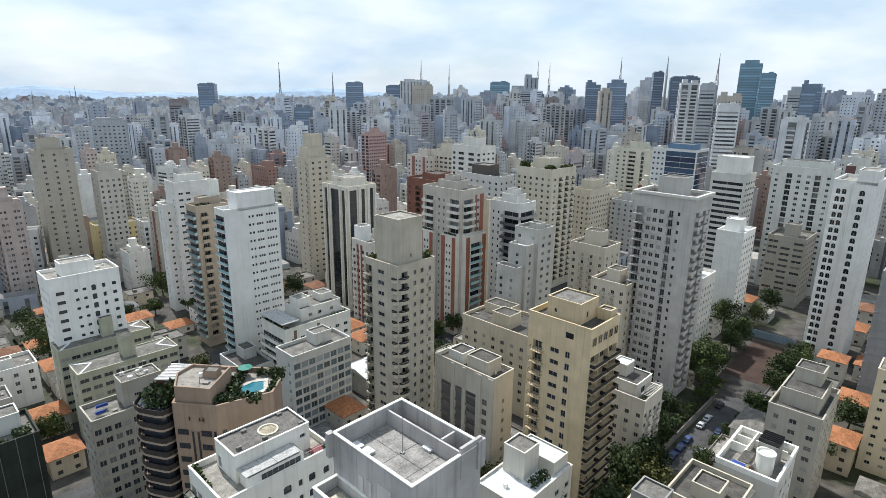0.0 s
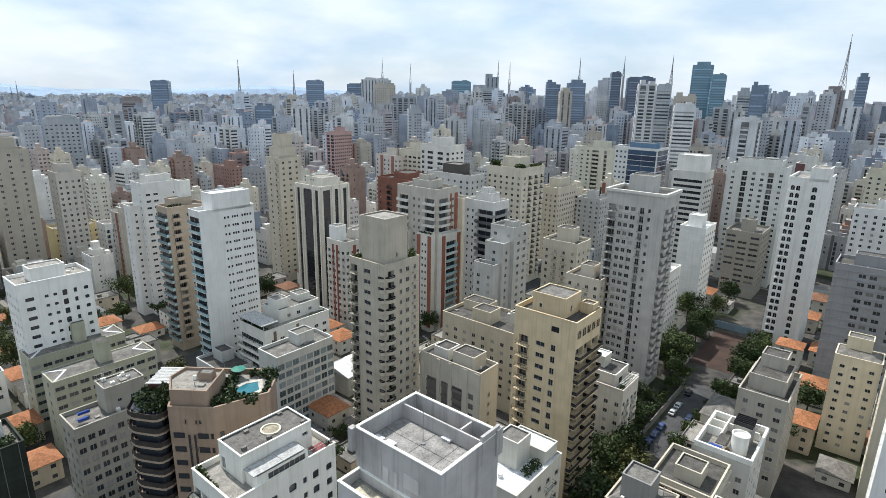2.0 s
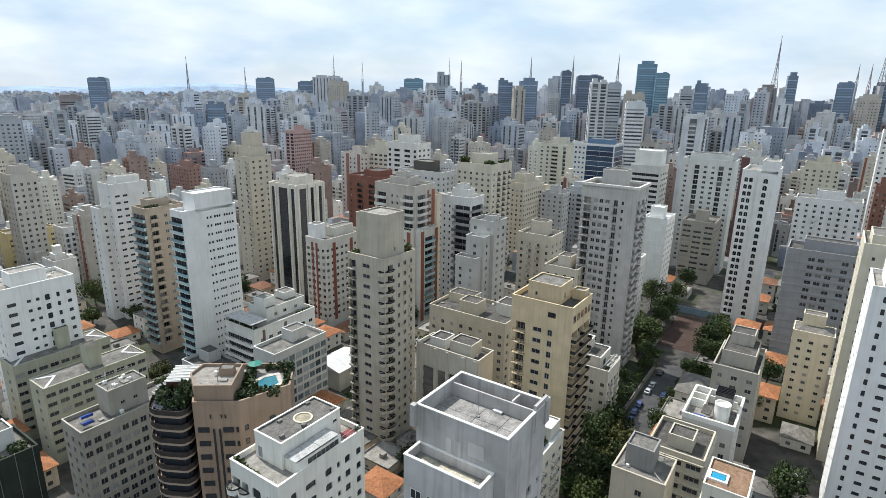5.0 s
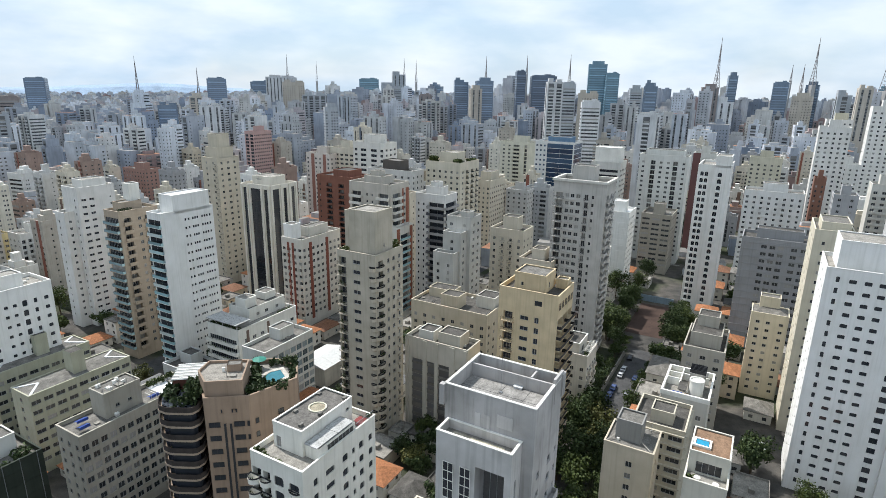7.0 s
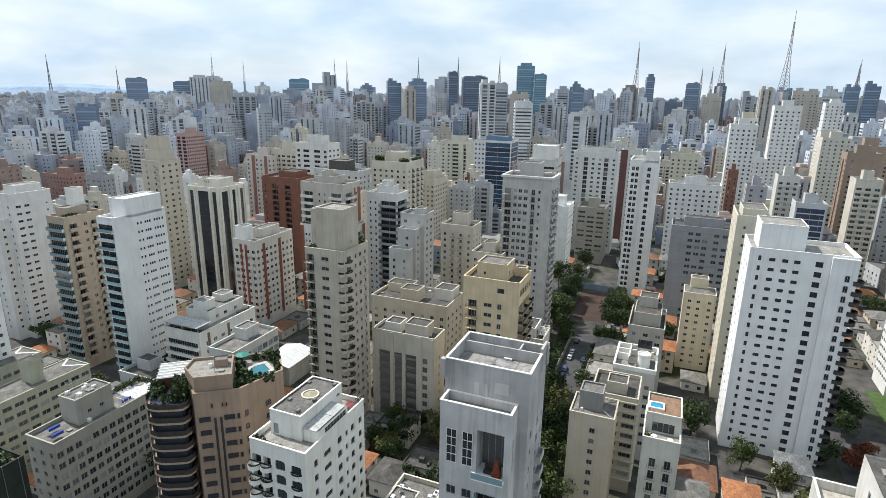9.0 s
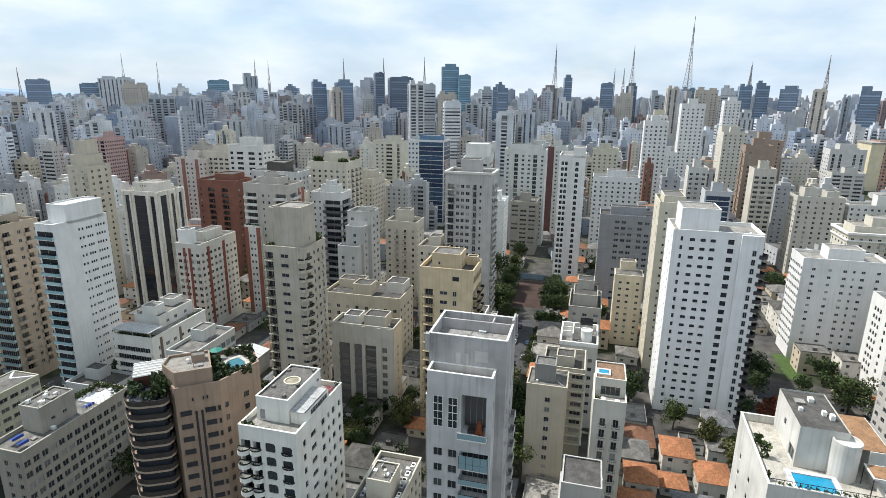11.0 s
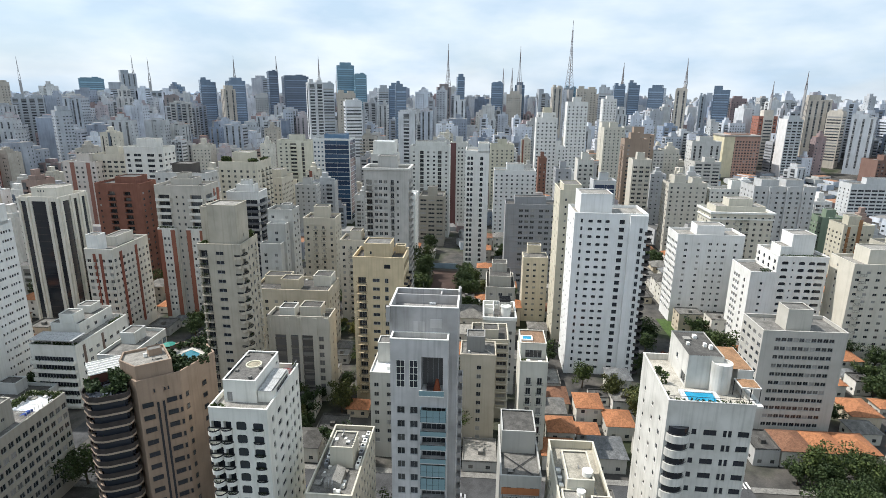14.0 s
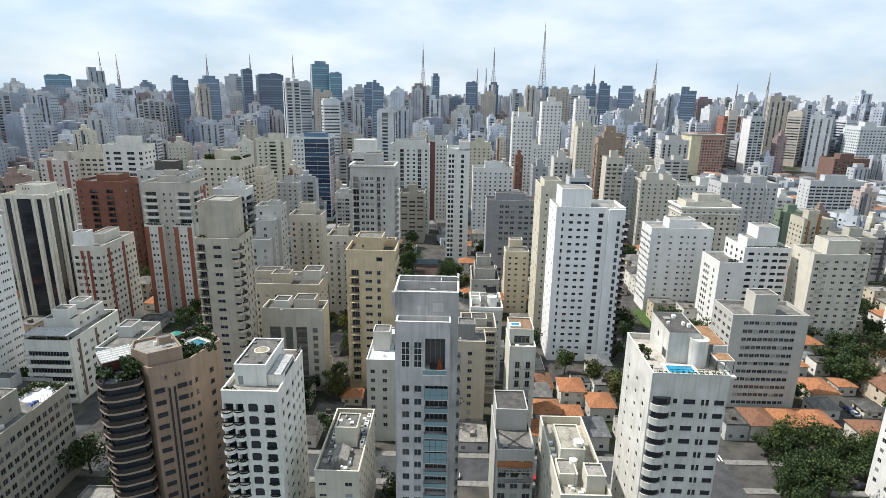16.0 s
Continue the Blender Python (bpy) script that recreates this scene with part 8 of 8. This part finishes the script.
    def building(self, x, y, z, w, d, h, yaw, rd, detail=True):
        fr = (x, y, math.cos(radians(yaw)), math.sin(radians(yaw)))
        uv = (rd.random(), rd.random())
        st = None
        if detail:
            st = (rd.choice(["punched", "punched", "balcony", "strip", "blank", "ribbon"]), rd.choice(["punched", "punched", "balcony", "strip", "balcony", "blank"]))
        a, b = w / 2, d / 2
        kind = rd.random()
        if h < 14 or kind < 0.45:
            self.prism(fr, -a, -b, a, b, z, z + h, uv, st, rd)
        elif kind < 0.7:  # a tower with a lower wing
            self.prism(fr, -a, -b, a * 0.3, b, z, z + h, uv, st, rd)
            self.prism(fr, a * 0.3, -b * 0.85, a, b * 0.8, z, z + h * rd.uniform(0.72, 0.95), uv, st, rd)
        elif kind < 0.85:  # two wings and a set-back core
            self.prism(fr, -a, -b, a, -b * 0.25, z, z + h, uv, st, rd)
            self.prism(fr, -a * 0.7, -b * 0.25, a * 0.7, b * 0.25, z, z + h * 0.98, (min(0.99, uv[0] + 0.02), uv[1] * 0.6), st, rd)
            self.prism(fr, -a, b * 0.25, a, b, z, z + h, uv, st, rd)
        else:  # stepped top
            self.prism(fr, -a, -b, a, b, z, z + h * 0.86, uv, st, rd)
            self.prism(fr, -a * 0.8, -b * 0.8, a * 0.75, b * 0.7, z + h * 0.86, z + h, uv, st, rd)
        if h > 12:
            c, e = rd.uniform(-0.5, -0.1) * a, rd.uniform(-0.5, -0.1) * b
            self.prism(fr, c - a * 0.2, e - b * 0.2, c + a * rd.uniform(0.5, 0.9), e + b * rd.uniform(0.5, 0.9), z + h, z + h + rd.uniform(1.8, 3.6), uv, None, rd)
            if rd.random() < 0.35:
                self.prism(fr, c, e, c + a * 0.45, e + b * 0.5, z + h, z + h + rd.uniform(4.0, 6.0), uv, None, rd)

    def make(self, name, mats):
        me = bpy.data.meshes.new(name)
        me.from_pydata(self.v, [], self.f)
        lay = me.uv_layers.new(name="UVMap")
        lay.data.foreach_set("uv", [q for p in self.uv for q in p])
        for m in mats:
            me.materials.append(m)
        me.polygons.foreach_set("material_index", self.m)
        me.update()
        return me


# Glass tones d, k and t are lightened and blued with painted distance haze.
SKY = {"d": (0.19, 0.25, 0.33), "k": (0.13, 0.165, 0.22), "w": (0.66, 0.67, 0.68), "b": (0.53, 0.48, 0.41), "g": (0.42, 0.45, 0.48), "t": (0.18, 0.29, 0.36), "r": (0.3, 0.26, 0.25), "c": (0.6, 0.56, 0.47)}
SKYMAT = {k: tone_material("tower_facade", [(0.0, v), (1.0, v)], 0.25 if k in "dkt" else 0.75, 0.45 if k in "dkt" else 0.0, 0.85) for k, v in SKY.items()}
SKYPANE = {k: window_glass("tower_glass_" + k, True, [(0.0, tuple(q * 0.75 for q in v)), (0.4, v), (0.8, tuple(q * 1.35 for q in v)), (1.0, v)], 0.15) for k, v in SKY.items() if k in "dkt"}
WORDS = {"d": "dark blue glass office tower on the ridge", "k": "near-black glass office tower on the ridge", "w": "tall white residential tower", "b": "beige residential tower on the ridge", "g": "grey tower on the ridge", "t": "blue-green glass office tower on the ridge", "r": "brown tower on the ridge", "c": "cream residential tower with flat roof"}
rnd = random.Random(31)


def landmark(x, y, top, w, tone):
    office = tone in "dkt"
    root = thing("office_tower" if office else "residential_tower", x, y, 0, 0, WORDS[tone], "tower", "towers on the skyline")
    g0 = height(x, y) - 1
    w = w * 0.92
    d = w * rnd.uniform(0.7, 1.0)
    yaw = math.degrees(math.atan2(-x - 40, y)) + rnd.uniform(-18, 18)
    fr = (0, 0, math.cos(radians(yaw)), math.sin(radians(yaw)))
    roof = top - (3 if tone in "gbw" else 0)
    uv = (0.2, rnd.uniform(0.3, 0.8))
    wm, gm = SKYMAT[tone], SKYPANE.get(tone, glass_grey)
    cm = CityMesh()
    cm.prism(fr, -w / 2, -d / 2, w / 2, d / 2, g0, roof, uv)
    part("wall", cm.make("wall", [wm, gm, city_roof, recess_shade]), None, root)
    cm, n_ = CityMesh(), max(3, int(w / (2.2 if office else 4.2)))
    look_ = rnd.choice(["punched", "strip", "balcony", "ribbon"])
    for o, t, nn, L in (((-w / 2, -d / 2), (1, 0), (0, -1), w), ((w / 2, -d / 2), (0, 1), (1, 0), d), ((-w / 2, d / 2), (0, -1), (-1, 0), d)):
        def turn(v):
            return (fr[2] * v[0] - fr[3] * v[1], fr[3] * v[0] + fr[2] * v[1])
        cm.face(turn(o), turn(t), turn(nn), L, max(g0, roof - 52), roof, "ribbon" if office else look_, rnd, uv)
    tagged(part("glazing", cm.make("glazing", [wm, gm, city_roof, recess_shade]), None, root), kind="stuff")
    cm, top_kind = CityMesh(), rnd.choice(["flat", "flat", "box", "offset", "pair", "step"])
    if top_kind == "flat":
        cm.prism(fr, -w * 0.42, -d * 0.4, w * 0.42, d * 0.4, roof, roof + 1.4, uv)
        cm.prism(fr, w * 0.05, -d * 0.2, w * 0.3, d * 0.2, roof, roof + 2.6, uv)
    elif top_kind == "box":
        cm.prism(fr, -w * 0.3, -d * 0.3, w * 0.34, d * 0.3, roof, roof + 4.0, uv)
    elif top_kind == "offset":
        cm.prism(fr, -w * 0.5, -d * 0.4, w * 0.02, d * 0.4, roof, roof + 5.0, uv)
    elif top_kind == "pair":
        cm.prism(fr, -w * 0.4, -d * 0.3, -w * 0.12, d * 0.3, roof, roof + 3.2, uv)
        cm.prism(fr, w * 0.1, -d * 0.3, w * 0.44, d * 0.3, roof, roof + 2.2, uv)
    else:
        cm.prism(fr, -w * 0.5, -d * 0.5, w * 0.18, d * 0.5, roof, roof + 3.0, uv)
        cm.prism(fr, -w * 0.4, -d * 0.3, -w * 0.1, d * 0.3, roof, roof + 6.0, uv)
    part("plant_room", cm.make("plant_room", [wm, gm, city_roof, recess_shade]), None, root)


landmark(-506, 1077, 108, 32, 'd')
landmark(-198, 940, 111, 30, 'd')
landmark(-106, 995, 119, 43, 'w')
landmark(-78, 837, 110, 32, 'b')
landmark(-135, 1002, 108, 39, 'd')
landmark(-417, 797, 84, 25, 'r')
landmark(37, 991, 115, 35, 't')
landmark(90, 1014, 127, 23, 'g')
landmark(73, 956, 108, 37, 'g')
landmark(97, 942, 98, 17, 'd')
landmark(120, 947, 100, 25, 'g')
landmark(140, 912, 105, 18, 'd')
landmark(157, 816, 111, 21, 'd')
landmark(148, 693, 105, 15, 'b')
landmark(169, 731, 112, 23, 'd')
landmark(215, 723, 124, 13, 'k')
landmark(249, 731, 119, 35, 'k')
landmark(182, 520, 112, 16, 'w')
landmark(206, 541, 111, 14, 'g')
landmark(328, 738, 136, 26, 't')
landmark(332, 701, 123, 17, 't')
landmark(223, 533, 102, 21, 'b')
landmark(192, 459, 95, 17, 'w')
landmark(339, 651, 108, 15, 'g')
landmark(384, 694, 109, 16, 'd')
landmark(273, 503, 106, 12, 'd')
landmark(203, 382, 88, 15, 'w')
landmark(436, 646, 108, 20, 'r')
landmark(455, 631, 122, 11, 'd')
landmark(399, 561, 95, 16, 'w')
landmark(502, 605, 114, 18, 'd')
landmark(499, 566, 102, 21, 'b')
landmark(532, 590, 112, 15, 'd')
landmark(505, 518, 104, 14, 'g')
landmark(574, 531, 108, 18, 't')
landmark(488, 478, 111, 13, 'b')
landmark(542, 476, 110, 27, 'b')
landmark(542, 444, 109, 17, 'g')
landmark(615, 480, 112, 16, 'd')
landmark(626, 464, 113, 16, 'd')
landmark(644, 439, 109, 22, 'd')
landmark(575, 361, 110, 14, 'b')
landmark(656, 380, 103, 8, 'g')
landmark(650, 352, 107, 20, 'd')
landmark(650, 310, 92, 14, 'g')
landmark(646, 240, 100, 24, 'b')
landmark(640, 218, 88, 16, 'b')
landmark(628, 188, 84, 22, 'g')
landmark(690, 128, 92, 16, 'r')
landmark(597, 501, 102, 20, 'b')
landmark(-186, 737, 91, 16, 'b')
landmark(-28, 620, 84, 15, 'g')
landmark(-306, 469, 77, 26, 'g')
landmark(-311, 560, 77, 12, 'g')
landmark(-202, 671, 80, 21, 'd')
landmark(-150, 623, 84, 21, 'w')
landmark(-48, 783, 94, 33, 'g')
landmark(92, 731, 93, 16, 'r')

rnd = random.Random(47)
BLOCKED = set()
for ob in scene.objects:
    if ob.get("group") == "towers on the skyline":
        for a in (-1, 0, 1):
            BLOCKED |= {(round(ob.location.x / 20) + a, round(ob.location.y / 20) + b_) for b_ in (-1, 0, 1)}
for sector in range(7):
    cm = CityMesh()
    b0, b1 = -46 + sector * 20, -26 + sector * 20
    for k in range(5200):
        far = k % 3 == 0
        r = math.sqrt(rnd.uniform(1000 ** 2, 1500 ** 2)) if far else math.sqrt(rnd.uniform(290 ** 2, 1010 ** 2))
        bear = radians(rnd.uniform(b0, b1))
        x, y = r * math.sin(bear) - 30, r * math.cos(bear) - 10
        cell = (round(x / 20), round(y / 20))
        if cell in BLOCKED or (r < 760 and taken(x, y, 9)):
            continue
        BLOCKED.add(cell)
        p, q = x * U.x + y * U.y, x * V.x + y * V.y
        if (200 < p < 360 and 28 < q < 72) or (400 < r < 655 and bear > radians(61)):
            hgt = rnd.choice([4, 6])
        elif r < 540:
            hgt = rnd.choice([4, 6, 9, 12, 18, 24, 30])
        else:
            hgt = rnd.choice([8, 16, 24, 30, 35, 40, 44, 48, 53]) * rnd.uniform(0.8, 1.15) * (1.1 if sector < 2 else 1)
        if r > 600 and rnd.random() < 0.06:
            hgt += 14
        if 740 < r < 1050 and bear > 0 and rnd.random() < 0.5:
            hgt += rnd.uniform(5, 18)
        if r > 1050:
            hgt = min(hgt, 52)
        cm.building(x, y, height(x, y) - 1, rnd.choice([8, 10, 12, 15, 18]) * rnd.uniform(0.9, 1.1), rnd.choice([9, 11, 13, 16, 19]) * rnd.uniform(0.9, 1.1), hgt, G + 25 * math.sin(x / 260) * math.cos(y / 310) + rnd.uniform(-6, 6), rnd, r < 900)
    for k in range(1500 if sector < 4 else 500):  # out to the horizon
        r, bear = 1500 + 3000 * rnd.random() ** 1.4, radians(rnd.uniform(b0, b1))
        x, y = r * math.sin(bear), r * math.cos(bear)
        cm.building(x, y, height(x, y) - 1, rnd.uniform(12, 30), rnd.uniform(12, 30), rnd.choice([14, 24, 34, 44]) * rnd.uniform(0.7, 1.1), rnd.uniform(0, 90), rnd, False)
    ob = new("distant_city", cm.make("distant_city", [city_wall_hazed, glass_grey, city_roof, recess_shade]))
    tagged(ob, "dense far quarter of apartment towers, haze tinted into the walls", "city quarter", "", "stuff")

# thin masts on the ridge
red_white = plain("mast_paint", (0.3, 0.28, 0.28), 0.6, 0.2)


def mast(x, y, z, h):
    h, w = h * 0.86, max(1.4, h * 0.1)

    def span(t):
        return w * (0.1 + 0.9 * (1 - t) ** 1.9) / 2

    root = thing("radio_mast", x, y, 0, 0, "slender lattice radio mast on a rooftop", "mast", "masts on the skyline")
    n = max(4, int(h / 4))
    for sx, sy in ((-1, -1), (1, -1), (1, 1), (-1, 1)):
        mb, e = MB(), 0.2
        for i in range(n + 1):
            aa, zz = span(i / n), z + h * i / n
            mb.v += [(sx * aa - e, sy * aa - e, zz), (sx * aa + e, sy * aa - e, zz), (sx * aa + e, sy * aa + e, zz), (sx * aa - e, sy * aa + e, zz)]
        for i in range(n):
            mb.f += [(4 * i + q, 4 * i + (q + 1) % 4, 4 * i + 4 + (q + 1) % 4, 4 * i + 4 + q) for q in range(4)]
            mb.m += [0] * 4
        part("leg", mb, [red_white], root)
    bb = MB()
    for i in range(n):
        t0, t1 = i / n, (i + 1) / n
        a0, a1 = span(t0), span(t1)
        for (ax, ay), (bx, by) in (((-1, -1), (1, -1)), ((1, -1), (1, 1)), ((1, 1), (-1, 1)), ((-1, 1), (-1, -1))):
            for fa, fb in (((ax, ay), (bx, by)), ((bx, by), (ax, ay))):
                p, q = Vector((fa[0] * a0, fa[1] * a0, z + h * t0)), Vector((fb[0] * a1, fb[1] * a1, z + h * t1))
                o = Vector((0, 0, 0.15))
                bb.quad(tuple(p - o), tuple(q - o), tuple(q + o), tuple(p + o))
    part("brace", bb, [red_white], root)
    tb = MB()
    tb.box(-0.2, -0.2, z + h * 0.98, 0.2, 0.2, z + h * 1.16)
    part("aerial", tb, [red_white], root)
    pb = MB()
    pb.box(-w / 2, -w / 2, height(x, y) - 1, w / 2, w / 2, z)
    part("base", pb, [wall((0.4, 0.4, 0.42))], root)


mast(556, 518, 106, 89)
mast(447, 650, 107, 60)
mast(524, 583, 112, 52)
mast(517, 591, 108, 27)
mast(-245, 720, 78, 54)
mast(-183, 738, 91, 31)
mast(-96, 996, 120, 32)
mast(-49, 1000, 111, 32)
mast(105, 1056, 123, 31)
mast(184, 780, 112, 33)
mast(241, 775, 123, 24)
mast(304, 774, 112, 38)
mast(345, 800, 113, 25)
mast(577, 358, 113, 29)
mast(660, 296, 98, 19)
mast(631, 249, 107, 20)
mast(649, 500, 109, 35)
mast(-993, 1254, 55, 37)
mast(-927, 1304, 57, 48)
mast(-936, 1298, 67, 25)
mast(532, 626, 114, 22)
mast(617, 477, 112, 24)
mast(120, 1009, 113, 36)

# hills beyond the city, distance haze painted on as pale blue
hazed_hill_mat = roofing((0.3, 0.4, 0.53), 1.1, 0.004)
mb = MB()
rnd = random.Random(3)
N = 90
prev = None
for i in range(N + 1):
    bear = radians(-60 + 75 * i / N)
    bd = math.degrees(bear)
    hh = 72 + 40 * math.exp(-((bd + 15.5) / 6) ** 2) + 34 * math.exp(-((bd + 38) / 3.5) ** 2) + 8 * noise.noise(Vector((bd * 0.4, 0, 0)))
    R = 4500
    cur = [(R * 0.93 * math.sin(bear), R * 0.93 * math.cos(bear), 0), (R * 0.97 * math.sin(bear), R * 0.97 * math.cos(bear), hh * 0.8), (R * math.sin(bear), R * math.cos(bear), hh), (R * 1.05 * math.sin(bear), R * 1.05 * math.cos(bear), 0)]
    if prev:
        for a, b_ in zip(range(3), range(1, 4)):
            mb.quad(prev[a], cur[a], cur[b_], prev[b_])
    prev = cur
tagged(new("backdrop", mb.mesh("backdrop", [hazed_hill_mat])), "low hills on the horizon with haze blue painted in", "hills", kind="structure")

# ---------------------------------------------------------------- parked cars
CARPAINT = [(0.3, 0.31, 0.33), (0.03, 0.03, 0.035), (0.35, 0.03, 0.03), (0.5, 0.5, 0.5), (0.06, 0.09, 0.2)]
tyre = plain("tyre", (0.02, 0.02, 0.02), 0.8)


def car_proto(rgb, word):
    root = thing("car", 0, 0, -500, 0, word + " parked car on asphalt", "car", "parked cars")
    mb = MB()
    prof = [(-2.1, 0.35), (2.1, 0.35), (2.15, 0.75), (1.2, 0.92), (0.5, 1.42), (-1.1, 1.45), (-1.8, 0.98), (-2.15, 0.9)]
    k = len(mb.v)
    for s in (-0.85, 0.85):
        mb.v += [(x, s * (1.0 if z < 1 else 0.82), z) for x, z in prof]
    for i in range(8):
        j = (i + 1) % 8
        mb.f.append((k + i, k + j, k + 8 + j, k + 8 + i))
        mb.m.append(0)
    mb.f += [tuple(k + i for i in reversed(range(8))), tuple(k + 8 + i for i in range(8))]
    mb.m += [0, 0]
    part("body", mb, [plain("car_paint", rgb, 0.25, 0.1, 0.05)], root)
    mb = MB()
    mb.quad((0.58, -0.68, 1.38), (1.14, -0.76, 0.98), (1.14, 0.76, 0.98), (0.58, 0.68, 1.38))
    mb.quad((-1.75, -0.74, 1.04), (-1.16, -0.68, 1.42), (-1.16, 0.68, 1.42), (-1.75, 0.74, 1.04))
    part("windscreen", mb, [glass_dark], root)
    for x in (-1.3, 1.3):
        for s in (-0.86, 0.86):
            wb = MB()
            wb.v = [(x + 0.32 * math.cos(radians(30 * i)), s + e, 0.32 + 0.32 * math.sin(radians(30 * i))) for e in (-0.1, 0.1) for i in range(12)]
            wb.f = [(i, (i + 1) % 12, 12 + (i + 1) % 12, 12 + i) for i in range(12)] + [tuple(range(12))[::-1], tuple(range(12, 24))]
            wb.m = [0] * 14
            part("wheel", wb, [tyre], root)
    return root


cars = [car_proto(c, w) for c, w in zip(CARPAINT, ("silver", "black", "red", "white", "blue"))]
rnd = random.Random(9)
for p, q in [(132 + 5.4 * i, 48.6) for i in range(11)] + [(156 + 14 * i, 43.4) for i in range(2)]:
    if rnd.random() < 0.8:
        copy_thing(rnd.choice(cars), pose(*at(p, q, 0.05), 0, 0, G))
for q in [-100 + 6 * i for i in range(9)] + [10 + 6 * i for i in range(5)] + [52 + 6 * i for i in range(8)]:
    if rnd.random() < 0.7:
        copy_thing(rnd.choice(cars), pose(*at(58.3, q, 0.03), 0, 0, G + 90))
for i in range(9):
    copy_thing(rnd.choice(cars), pose(*at(97.5 - 2.0 * (i % 2), -99 - 2.9 * (i // 2), 0.0), 0, 0, G + rnd.uniform(-6, 6)))
for ob in protos + cars:
    for o in [*ob.children_recursive, ob]:
        bpy.data.objects.remove(o)
